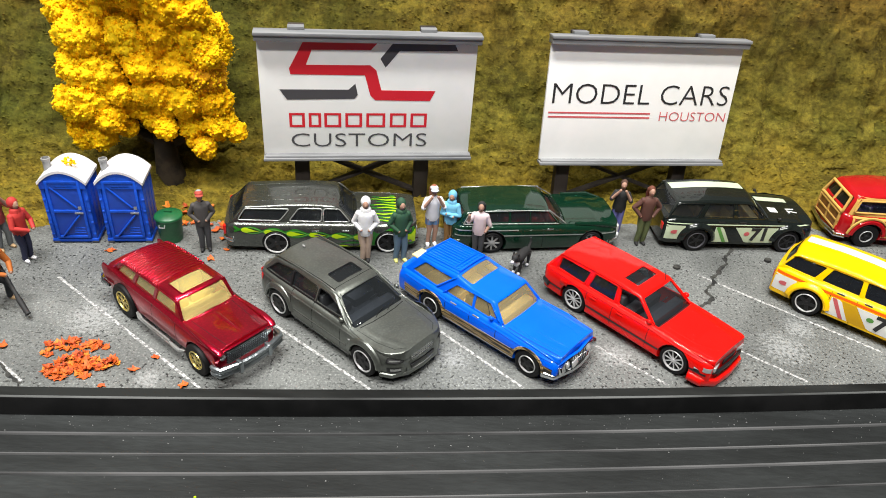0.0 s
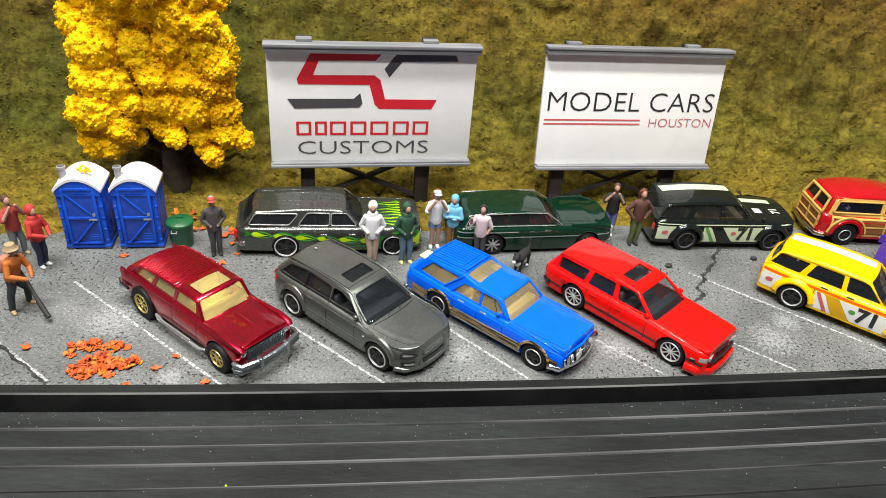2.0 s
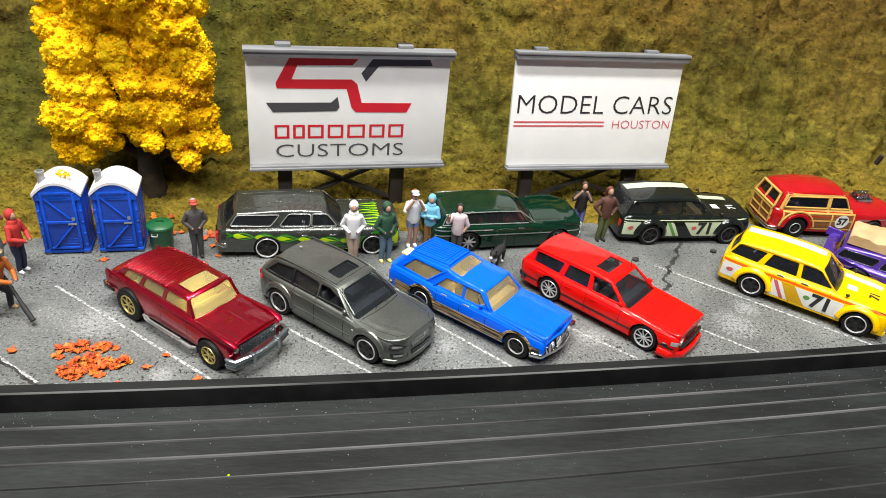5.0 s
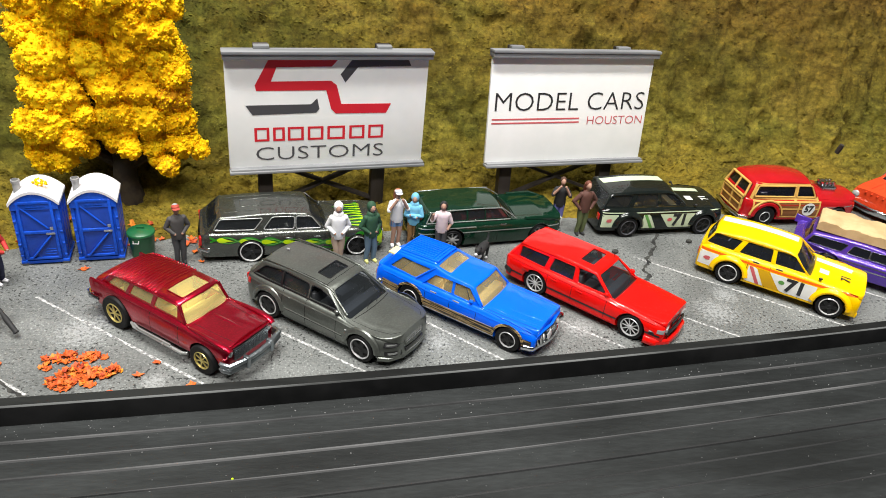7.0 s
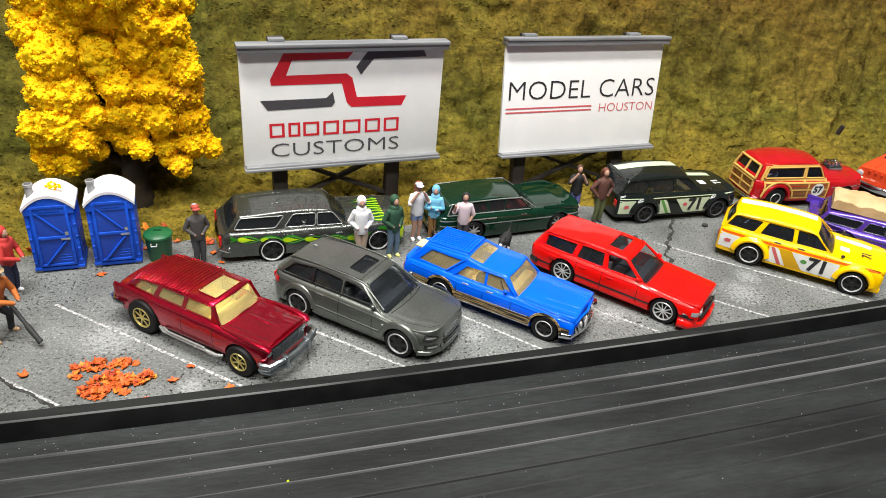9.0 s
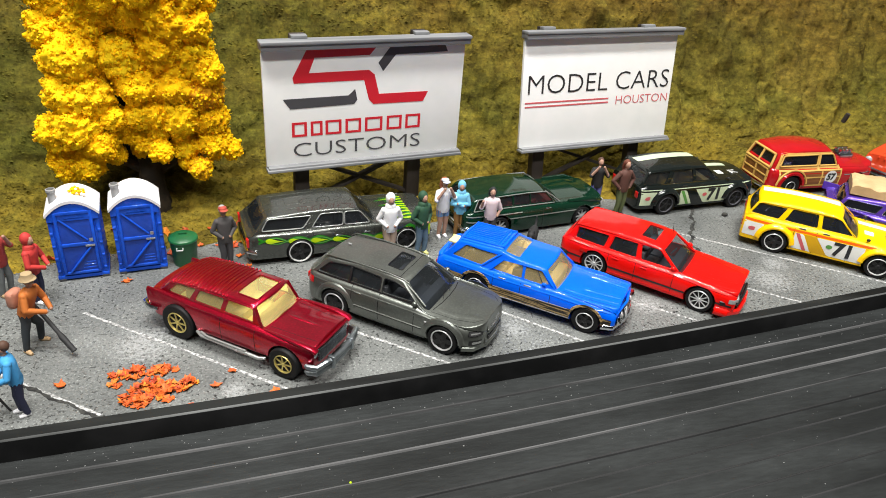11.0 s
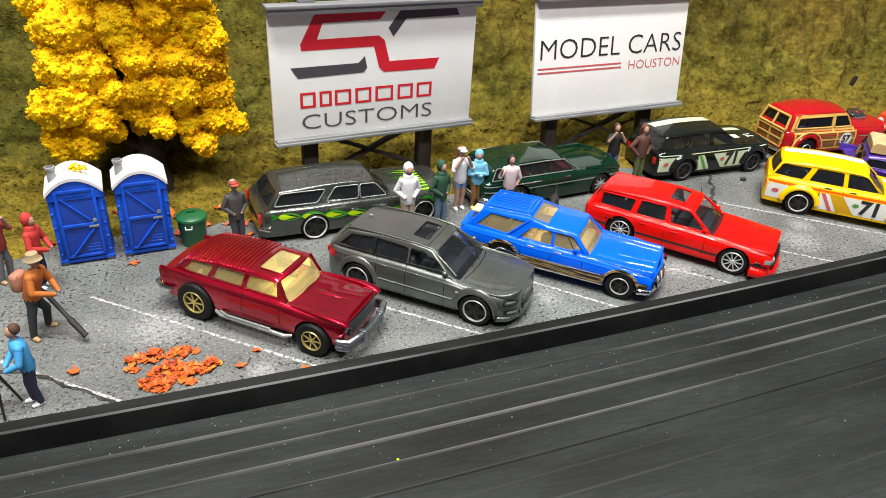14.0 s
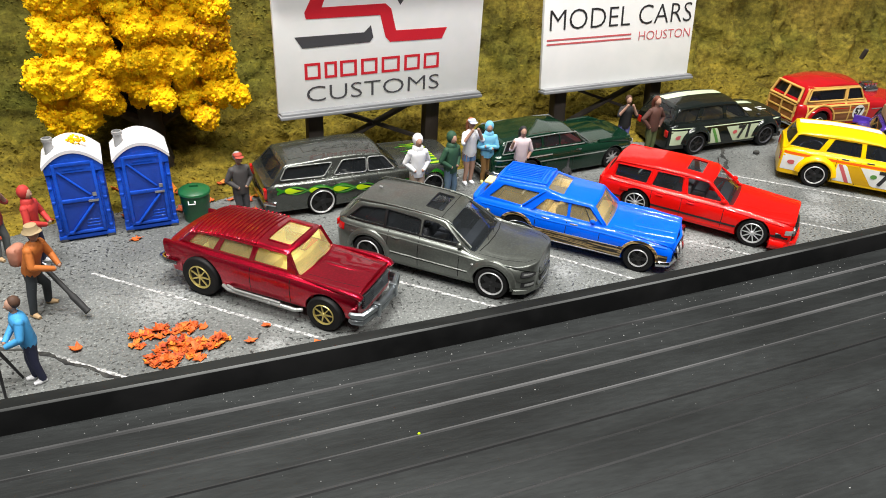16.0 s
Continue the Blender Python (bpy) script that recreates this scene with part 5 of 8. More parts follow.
for y in (-0.70, 0.70):
    c.bar("roof_rack_rail", [(x, y, c.roof_fn(x, y) + 0.075) for x in (-0.84, -0.1, 0.72)], 0.035, BLUE_PAINT, n=6)
for x in (-0.82, 0.46, 0.72):
    c.bar("roof_rack_bar", [(x, y, c.roof_fn(x, y) + 0.065) for y in (-0.70, -0.35, 0, 0.35, 0.70)], 0.03, BLUE_PAINT, n=6)
for k in range(9):
    y = -0.58 + 0.145 * k
    c.block("roof_rack_stud", 0.56, 0.63, y - 0.035, y + 0.035, c.roof_fn(0.6, y) + 0.03, c.roof_fn(0.6, y) + 0.085, BLUE_PAINT, 0.02)
for s in (-1, 1):
    c.bar("quarter_pillar", [(0.10, s * (c.glass_y(1.30) + 0.01), 1.28), (0.66, s * (c.glass_y(1.80) + 0.005), 1.80), (0.80, s * 0.86, 1.90)], [(0.05, 0.03)] * 3, BLUE_PAINT)
    c.bar("door_frame", [(0.42, s * 1.16, 1.22), (0.86, s * (c.glass_y(1.69) + 0.012), 1.69), (1.62, s * (c.glass_y(1.71) + 0.012), 1.715), (2.26, s * (c.glass_y(1.71) + 0.012), 1.71), (2.72, s * (c.glass_y(1.32) + 0.02), 1.30)], 0.022, BLUE_PAINT)
    c.bar("quarter_light_bar", [(2.10, s * (c.glass_y(1.66) - 0.02), 1.66), (2.36, s * (c.glass_y(1.28) - 0.02), 1.27)], 0.018, CHROME)
    c.bar("screen_pillar", [(2.34, s * 0.88, 1.74), (2.58, s * 0.97, 1.50), (2.84, s * 1.06, 1.27)], [0.03, 0.03, 0.03], BLUE_PAINT)
c.wheels((SILVER, DARK_RIM, 5, 0.2, 0.09, 0.3), 0.46, -0.02, 0.36)
c.decal("wood_panel", -1.3, c.wb + 0.85, lambda x: 0.38, lambda x: 0.72 if 0.65 < x < c.wb - 0.65 else 0.76, WOOD_GRAIN, 0.010, "wood-grain printed flank")
for s in (-1, 1):
    for xc, r in ((0, c.rr), (c.wb, c.fr)):
        bm = bmesh.new()
        g = []
        for k in range(17):
            a = math.pi * (0.03 + 0.94 * k / 16)
            g.append([(xc + (r + q) * math.cos(a), s * (1.28 + y), r + (r + q) * math.sin(a)) for q, y in ((0.06, 0.0), (0.06, 0.04), (0.13, 0.035), (0.14, 0.0))])
        grid_mesh(bm, g)
        c.part("arch_trim", bm, WOOD_GRAIN, "wood-grain arch band")
    c.block("headlight_panel", 4.98, 5.10, s * 0.80 - 0.30, s * 0.80 + 0.30, 0.62, 0.90, CHROME, 0.03, "chrome lamp panel", (0, -14, -s * 12))
    for k in (0.63, 0.92):
        bm = bmesh.new()
        lathe(bm, [(0.001, 0.035), (0.06, 0.028), (0.10, 0.0), (0.115, 0.012), (0.125, -0.03)], 16, Matrix.Translation((5.125 - 0.10 * (k - 0.5), s * k, 0.77)) @ Euler((0, radians(76), -s * radians(12))).to_matrix().to_4x4())
        c.part("headlight", bm, LAMP_CLEAR)
    c.block("tail_light", -1.70, -1.60, s * 0.9 - 0.1, s * 0.9 + 0.1, 0.66, 0.9, LAMP_RED, 0.02)
c.block("yellow_tag", -1.36, -1.08, -0.75, -0.2, 1.62, 1.70, CREAM_SEAT, 0.03)
c.decal("sill_trim", -1.3, c.wb + 0.85, 0.32, 0.38, CHROME, 0.016)
c.decal("panel_trim", 0.66, c.wb - 0.66, 0.725, 0.75, WHITE_LIP, 0.016)
c.bar("front_bumper", [(4.56, -1.26, 0.44), (4.92, -1.16, 0.47), (5.14, -0.5, 0.52), (5.20, 0, 0.53), (5.14, 0.5, 0.52), (4.92, 1.16, 0.47), (4.56, 1.26, 0.44)], [(0.085, 0.10)] * 7, CHROME, "chrome front bumper")
bm = bmesh.new()
for i in range(9):
    y = -0.44 + 0.11 * i
    rod(bm, (5.17 - 0.04 * abs(y), y, 0.62), (5.09 - 0.04 * abs(y), y, 0.93), 0.026, n=6)
rod(bm, (5.13, -0.47, 0.775), (5.15, 0.47, 0.775), 0.02, n=6)
c.part("grille", bm, CHROME, "chrome slatted grille")
c.block("number_plate", 5.16, 5.20, -0.52, -0.12, 0.64, 0.84, SILVER, 0.012, "", (0, -14, 6))
c.block("grille_backing", 4.98, 5.08, -0.5, 0.5, 0.6, 0.93, BLACK_PLASTIC, 0.02)
c.seam((0.62, 1.64, 2.72), 0.42, 1.2)
c.line("shoulder_line", "rl", [(-1.3, 1.06), (0.2, 1.10), (0.7, 1.05), (2.8, 1.05), (4.8, 0.98)], 0.07, BLUE_PAINT, 0.0, raised=0.02)
c.handles((0.95, 1.88), 1.10, TRIM)
c.mirrors(2.44, 1.32, BLUE_PAINT, 0.09)
c.line("bonnet_crease", "t2", [(3.1, 0.86), (4.0, 0.84), (4.92, 0.76)], 0.06, BLUE_PAINT, 0.0, raised=0.028)
c.line("bonnet_ridge", "t2", [(3.7, 0.50), (4.2, 0.48), (4.92, 0.42)], 0.05, BLUE_PAINT, 0.0, raised=0.022)
c.line("bonnet_gap", "t2", [(3.02, 1.02), (4.0, 1.0), (4.92, 0.96)], 0.02, DISH, 0.003)
for s in (-1, 1):
    c.bar("wing_edge", [(2.9, s * 1.12, 1.19), (4.0, s * 1.14, 1.15), (4.75, s * 1.11, 1.06), (4.98, s * 1.04, 0.93)], [0.02, 0.04, 0.04, 0.03], BLUE_PAINT)
c.bar("nose_lip", [(4.97, -1.04, 0.93), (5.03, -0.5, 0.975), (5.09, 0, 0.99), (5.03, 0.5, 0.975), (4.97, 1.04, 0.93)], [(0.045, 0.03)] * 5, BLUE_PAINT)

# bright red boxy estate
c = Car("station_wagon", "bright red boxy estate car with silver spoked wheels, on asphalt", (5.48, 20.25), (8.27, 17.37), 1.16, slim=0.91, sill=0.27, rr=0.50, fr=0.50, tail=-1.42, nose=1.2,
        widths=[(-1.5, 1.26), (0, 1.35), (4.0, 1.35), (5.3, 1.24)], top=[(-1.42, 1.14), (-1.1, 1.23), (2.9, 1.22), (3.4, 1.20), (4.3, 1.14), (4.95, 1.07), (5.14, 1.02), (5.2, 0.96)], corner=0.24, crown=0.08, tuck=0.06, arch=0.06)
c.shell(RED_PAINT, [(-1.39, 1.23), (-1.02, 1.86), (0.4, 1.96), (1.6, 1.97), (2.36, 1.91), (3.28, 1.22)], 1.18, 0.96,
        [[(-0.88, 1.29), (0.19, 1.29), (0.28, 1.71), (-0.84, 1.69)], [(0.47, 1.28), (1.44, 1.28), (1.38, 1.74), (0.57, 1.735)], [(1.71, 1.28), (2.86, 1.29), (2.2, 1.76), (1.60, 1.76)]], SMOKE,
        shield=(0.06, 0.94, 0.07), hatch=(0.2, 0.85, 0.14), sunroof=(1.38, 1.94, 0.62), bow=0.15, roof_crown=0.09, open_windows=(2,), corner_r=0.05, soft_edge=0.07, floor=0.58)
c.interior(GREY_SEAT, -1.1, 3.0, 1.05, 0.62, (0.5, 1.6), 2.6, 0.84)
bm = bmesh.new()
ring = round_corners([(1.38, -0.62), (1.94, -0.62), (1.94, 0.62), (1.38, 0.62)], 0.05)
for a, b in zip(ring, ring[1:] + ring[:1]):
    rod(bm, (*a, c.roof_fn(*a) + 0.001), (*b, c.roof_fn(*b) + 0.001), 0.018, n=6)
c.part("sunroof_frame", bm, RED_PAINT)
for s in (-1, 1):
    c.bar("gutter_rail", [(-1.0, s * 0.99, 1.74), (-0.9, s * 0.985, 1.80), (0.5, s * 0.98, 1.845), (1.8, s * 0.98, 1.845), (2.25, s * 0.985, 1.80), (2.7, s * 1.06, 1.52), (3.05, s * 1.13, 1.27)], [0.02, 0.026, 0.026, 0.026, 0.026, 0.026, 0.02], RED_PAINT)
    for p in c.outlines:
        bm = bmesh.new()
        ring = grow(p, 0.045)
        for (xa, za), (xb, zb) in zip(ring, ring[1:] + ring[:1]):
            rod(bm, (xa, s * (c.glass_y(za) + 0.0), za), (xb, s * (c.glass_y(zb) + 0.0), zb), 0.02, n=6)
        c.part("window_surround", bm, RED_PAINT)
c.bar("aerial", [(2.30, 0.55, 1.92), (2.20, 0.56, 2.2)], 0.012, BLACK_PLASTIC)
c.wheels((SILVER, SILVER, 10, 0.048, 0.14, 0.2), 0.42, -0.01, 0.27)
c.decal("rub_strip", -1.36, c.wb + 1.1, 0.58, 0.65, BLACK_PLASTIC, 0.016, "black rubbing strip")
c.bar("front_bumper_strip", [(4.7, -1.30, 0.66), (5.02, -1.18, 0.66), (5.26, -0.8, 0.66), (5.30, 0, 0.66), (5.26, 0.8, 0.66), (5.02, 1.18, 0.66), (4.7, 1.30, 0.66)], [(0.05, 0.085)] * 7, BLACK_PLASTIC)
c.bar("front_spoiler", [(4.58, -1.33, 0.32), (5.0, -1.25, 0.30), (5.30, -0.85, 0.28), (5.36, 0, 0.28), (5.30, 0.85, 0.28), (5.0, 1.25, 0.30), (4.58, 1.33, 0.32)], [(0.09, 0.17)] * 7, RED_PAINT)
c.bar("rear_bumper", [(-1.1, -1.33, 0.58), (-1.38, -1.2, 0.58), (-1.48, 0, 0.58), (-1.38, 1.2, 0.58), (-1.1, 1.33, 0.58)], [(0.06, 0.12)] * 5, BLACK_PLASTIC)
c.block("grille", 5.14, 5.235, -0.4, 0.4, 0.72, 0.92, BLACK_PLASTIC, 0.02)
for s in (-1, 1):
    c.block("headlight", 5.06, 5.225, s * 0.74 - 0.28, s * 0.74 + 0.28, 0.73, 0.90, LAMP_CLEAR, 0.03, "", (0, 0, -s * 10))
    c.block("tail_light", -1.45, -1.36, s * 1.0 - 0.12, s * 1.0 + 0.1, 0.7, 1.12, LAMP_RED, 0.02)
    c.decal("headlight", 4.98, c.wb + 1.19, 0.73, 0.89, LAMP_CLEAR, 0.012, sides=(s,))
c.seam((0.50, 1.55, 2.96), 0.38, 1.2)
c.line("shoulder_line", "rl", [(-1.3, 1.15), (3.0, 1.14), (4.9, 1.0)], 0.06, RED_PAINT, 0.0, raised=0.02)
c.line("sill_line", "rl", [(0.68, 0.42), (3.3, 0.42)], 0.05, RED_PAINT, 0.0, raised=0.02)
c.handles((0.78, 1.86), 1.10, RED_PAINT)
c.handles((0.78, 1.86), 1.02, RED_PAINT)
c.mirrors(2.88, 1.34, RED_PAINT, 0.11)
c.block("fuel_flap", -0.62, -0.32, -1.352, -1.33, 0.88, 1.06, RED_PAINT, 0.01)
c.line("bonnet_gap", "t2", [(3.35, 1.06), (4.2, 1.05), (5.1, 0.95)], 0.02, DISH, 0.003)
c.line("bonnet_crease", "t2", [(3.4, 0.80), (4.3, 0.74), (5.05, 0.50)], 0.12, RED_PAINT, 0.0, raised=0.012)


def racing_wagon(label, rear, front, main, stripe_a, panel_ink, ink, stripe_b, lip, pane, seat, roof_band):
    c = Car("station_wagon", label, rear, front, 1.36, sill=0.27, rr=0.50, fr=0.50, tail=-1.38, nose=1.0,
            widths=[(-1.4, 1.24), (0, 1.34), (3.9, 1.34), (5.0, 1.26)], top=[(-1.38, 1.26), (-1.0, 1.38), (2.8, 1.36), (3.4, 1.32), (4.2, 1.28), (4.7, 1.20), (4.92, 1.06)], corner=0.22, crown=0.09, tuck=0.06)
    c.shell(main, [(-1.36, 1.38), (-1.0, 2.05), (0.3, 2.15), (1.4, 2.15), (2.22, 2.10), (3.02, 1.36)], 1.14, 0.93,
            [[(-1.14, 1.46), (-0.12, 1.45), (0.12, 1.90), (-0.88, 1.88)], [(0.19, 1.45), (1.38, 1.44), (1.31, 1.92), (0.40, 1.92)], [(1.61, 1.45), (2.70, 1.44), (2.14, 1.92), (1.53, 1.93)]], pane,
            shield=(0.06, 0.93, 0.09), hatch=(0.2, 0.85, 0.16), bow=0.13, roof_crown=0.12, corner_r=0.05, soft_edge=0.11, floor=0.62)
    for s in (-1, 1):
        c.bar("gutter_rail", [(-0.98, s * 0.985, 1.88), (-0.8, s * 0.97, 1.955), (0.5, s * 0.955, 2.0), (1.9, s * 0.955, 1.995), (2.2, s * 0.97, 1.93), (2.85, s * 1.12, 1.42)], 0.02, main)
    c.interior(seat, -1.0, 2.8, 1.0, 0.66, (0.4, 1.5), 2.3, 0.8)
    top_patch(c, "roof_band", -0.9, 2.1, 0.08, 0.60, c.roof_fn, roof_band, 0.012, label="pale printed roof band")
    c.wheels((lip, DARK_RIM, 5, 0.2 if main is YELLOW_PAINT else 0.12, 0.10, 0.25), 0.44, -0.03, 0.26)
    for s in (-1, 1):
        for xc, r in ((0, c.rr), (c.wb, c.fr)):
            bm = bmesh.new()
            g = []
            for k in range(15):
                a = math.pi * (0.02 + 0.96 * k / 14)
                g.append([(xc + (r + q) * math.cos(a), s * y, r + (r + q) * math.sin(a)) for q, y in ((0.09, 1.30), (0.08, 1.44), (0.15, 1.45), (0.27, 1.36), (0.29, 1.30))])
            grid_mesh(bm, g)
            c.part("wheel_arch_flare", bm, main)
        bm = bmesh.new()
        lathe(bm, [(0.001, 0.05), (0.1, 0.04), (0.17, 0.0), (0.17, -0.08)], 14, Matrix.Translation((4.9, s * 0.9, 0.86)) @ Euler((0, radians(90), 0)).to_matrix().to_4x4())
        c.part("headlight", bm, LAMP_CLEAR)
        c.block("tail_light", -1.41, -1.33, s * 0.95 - 0.12, s * 0.95 + 0.1, 0.8, 1.1, LAMP_RED, 0.02)
    c.decal("upper_stripe", -1.3, c.wb + 0.8, 1.16 if main is YELLOW_PAINT else 1.20, 1.25 if main is YELLOW_PAINT else 1.235, stripe_a, 0.008)
    c.decal("tail_panel", -1.3, -0.55, 0.5, 1.13, panel_ink, 0.008, "pale printed tail panel")
    c.decal("number_panel", 1.52, 3.3, lambda x: 0.42 if x > 2.05 else 0.42 + (2.05 - x) * 1.28, 1.12, panel_ink, 0.008, "pale printed number panel")
    c.decal("slash_panel", 0.68, 1.40, 0.42, lambda x: min(1.12, 1.12 - (x - 1.0) * 1.72), panel_ink, 0.007)
    c.decal("slash", 0.72, 1.26, lambda x: max(0.42, 0.98 - (x - 0.78) * 1.7), lambda x: min(1.12, 1.24 - (x - 0.78) * 1.7), stripe_b, 0.012, step=0.03)
    c.decal("slash", 1.02, 2.04, lambda x: max(0.42, 1.12 - (x - 1.02) * 1.72), lambda x: 1.12 if x < 1.50 else 1.12 - (x - 1.50) * 1.28, ink, 0.0065, step=0.04)
    c.blob("sponsor_patch", -0.95, 0.84, 0.16, 0.09, INK_PINK, 0.014)
    c.blob("sponsor_patch", 2.03, 0.84, 0.12, 0.09, LEAF_GREEN if main is YELLOW_PAINT else INK_PINK, 0.014)
    c.number("71", 2.57, 0.79, 0.78, INK_BLACK)
    fn = bonnet_fn(c)
    top_patch(c, "bonnet_band", 3.0, 4.75, 0.35, 0.72, fn, INK_WHITE if main is YELLOW_PAINT else PALE_GREEN, 0.012)
    top_patch(c, "bonnet_patch", 3.2, 3.55, -0.55, -0.2, fn, INK_WHITE, 0.013)
    text_mesh("number", "71", 0.5, INK_BLACK if main is YELLOW_PAINT else INK_WHITE, c.ob, at(4.2 - c.wb / 2, -0.35, fn(4.2, -0.35) + 0.02, 0, 3, 90))
    c.block("front_bumper", 4.72, 4.96, -1.2, 1.2, 0.28, 0.5, main, 0.06)
    c.block("grille", 4.88, 4.95, -0.7, 0.7, 0.74, 1.0, BLACK_PLASTIC, 0.02)
    c.seam((0.62, 1.46, 2.75), 0.36, 1.36)
    c.handles((0.9, 1.8), 1.31, BLACK_PLASTIC)
    c.mirrors(3.3, 1.46, BLACK_PLASTIC, 0.08)
    return c


racing_wagon("yellow racing wagon with orange stripe and number panel, parked on asphalt", (13.98, 20.9), (17.05, 18.44), YELLOW_PAINT, ORANGE_INK, INK_WHITE, DEEP_YELLOW, INK_PINK, WHITE_LIP, BLUE_GLASS, BLACK_SEAT, INK_WHITE)
racing_wagon("black racing wagon with pale green panels, parked in the back row", (11.03, 24.65), (14.85, 24.98), BLACK_PAINT, PALE_GREEN, PALE_GREEN, BLACK_PAINT, LEAF_GREEN, DARK_FOOT, SMOKE, TAN_SEAT, PALE_GREEN)

# gunmetal long wagon with flames
c = Car("station_wagon", "gunmetal long wagon with green and yellow flames, in the back row", (-5.31, 22.55), (-1.2, 23.1), 1.40, sill=0.22, rr=0.48, fr=0.46, tail=-1.85, nose=1.1,
        widths=[(-1.9, 1.26), (0, 1.38), (4.0, 1.38), (5.3, 1.28)], top=[(-1.85, 1.12), (-1.5, 1.24), (1.5, 1.23), (3.0, 1.19), (4.4, 1.14), (5.0, 1.06), (5.25, 0.98)], corner=0.3, crown=0.08, tuck=0.08, arch=0.03)
c.shell(GUN_GREY, [(-1.76, 1.23), (-1.18, 1.86), (0.4, 1.93), (1.4, 1.93), (2.32, 1.87), (3.06, 1.22)], 1.18, 0.96,
        [[(-1.32, 1.37), (0.12, 1.33), (0.48, 1.72), (-1.06, 1.74)], [(0.52, 1.32), (1.63, 1.29), (1.68, 1.72), (0.88, 1.73)], [(1.76, 1.29), (2.70, 1.27), (2.32, 1.69), (1.79, 1.72)]], SMOKE, roof_crown=0.09, trim=TRIM, trim_r=0.024, corner_r=0.09)
c.interior(BLACK_SEAT, -1.4, 2.9, 1.0, 0.6, (0.6, 1.7), 2.5, 0.8)
c.wheels((WHITE_LIP, DARK_RIM, 5, 0.2, 0.12, 0.2), 0.42, 0.0, 0.10)
K = math.pi / 0.82
thick = lambda x: 0.022 + 0.030 * (0.5 + 0.5 * math.sin(x * 2.3 + 0.6))
for side_sign in (-1, 1):
    mid = lambda x, q=side_sign: 0.93 - 0.075 * x + q * 0.115 * math.sin(K * (x + 1.3))
    c.decal("flame", -1.5, 3.6, lambda x, f=mid: f(x) - thick(x) * 1.5, lambda x, f=mid: f(x) + thick(x) * 1.5, FLAME, 0.010 if side_sign < 0 else 0.013, "green flame print", step=0.05)
    c.decal("flame_edge", -1.2, 3.5, lambda x, f=mid: f(x) - thick(x) * 0.4, lambda x, f=mid: f(x) + thick(x) * 0.5, LEAF_GREEN, 0.016 if side_sign < 0 else 0.019, "", step=0.05)
for k in range(6):
    x0 = -1.3 + 0.82 * k + 0.05
    body_z = lambda x: 0.93 - 0.075 * x
    half_z = lambda x, a=x0: 0.10 * max(0.0, 1 - ((x - a - 0.2) / 0.2) ** 2) ** 0.5 if x < a + 0.2 else 0.10 * max(0.0, 1 - (x - a - 0.2) / 0.46) ** 1.4
    c.decal("flame_core", x0, x0 + 0.66, lambda x, f=body_z, h=half_z: f(x) - h(x), lambda x, f=body_z, h=half_z: f(x) + h(x), FLAME_CORE, 0.023, "lime flame core", step=0.04)
c.decal("flame", 3.5, c.wb + 1.0, lambda x: 0.32, lambda x: 0.96 - 0.10 * math.sin(x * 7), FLAME, 0.008)
c.decal("flame_core", 4.1, c.wb + 1.05, lambda x: 0.40 + 0.05 * math.sin(x * 9), lambda x: 0.50 + (x - 4.1) * 0.4 + 0.06 * math.sin(x * 11), FLAME_CORE, 0.03)
c.decal("flame_core", 1.2, 3.4, lambda x: 0.28, lambda x: 0.32 + 0.04 * math.sin(x * 6), FLAME_CORE, 0.012)
c.decal("flame", 0.9, 3.3, lambda x: 0.42, lambda x: 0.47 + 0.05 * math.sin(x * 5), FLAME, 0.012)
fn = bonnet_fn(c)
top_patch(c, "bonnet_flame", 4.35, 5.15, -1.0, 1.0, fn, FLAME, 0.006)
for k in range(9):
    y, r_ = -0.98 + 0.215 * k, 0.5 + 0.5 * math.sin(k * 2.4)
    bm = bmesh.new()
    g = []
    for i in range(15):
        x = 3.35 + 0.4 * r_ + (1.75 - 0.4 * r_) * i / 14
        mid, wide = y + 0.035 * math.sin(x * 7 + k), 0.02 + 0.12 * (i / 14) ** 0.8
        g.append([(x, q, fn(x, q) + 0.010) for q in (mid - wide, mid, mid + wide)])
    grid_mesh(bm, g)
    c.part("flame", bm, FLAME)
    bm = bmesh.new()
    g = []
    for i in range(15):
        x = 3.55 + 0.5 * r_ + (1.58 - 0.5 * r_) * i / 14
        mid, wide = y + 0.035 * math.sin(x * 7 + k), 0.012 + 0.085 * (i / 14) ** 1.3 * (1 + 0.35 * math.sin(x * 9 + 2 * k))
        g.append([(x, q, fn(x, q) + 0.016) for q in (mid - wide, mid, mid + wide)])
    grid_mesh(bm, g)
    c.part("flame_core", bm, FLAME_CORE)
c.bar("rear_bumper", [(-1.55, -1.32, 0.6), (-1.85, -1.1, 0.6), (-1.9, 0, 0.6), (-1.85, 1.1, 0.6), (-1.55, 1.32, 0.6)], 0.09, CHROME)
c.bar("front_bumper", [(4.9, -1.32, 0.5), (5.25, -1.1, 0.5), (5.3, 0, 0.5), (5.25, 1.1, 0.5), (4.9, 1.32, 0.5)], 0.08, CHROME)
c.seam((0.5, 1.7, 2.85), 0.3, 1.2)
c.handles((1.45, 2.55), 0.98, CHROME)
for s in (-1, 1):
    c.block("tail_light", -1.9, -1.8, s * 1.05 - 0.1, s * 1.05 + 0.1, 0.75, 1.1, LAMP_RED, 0.02)
    c.block("headlight", 5.15, 5.27, s * 0.85 - 0.2, s * 0.85 + 0.2, 0.72, 0.95, LAMP_CLEAR, 0.03)

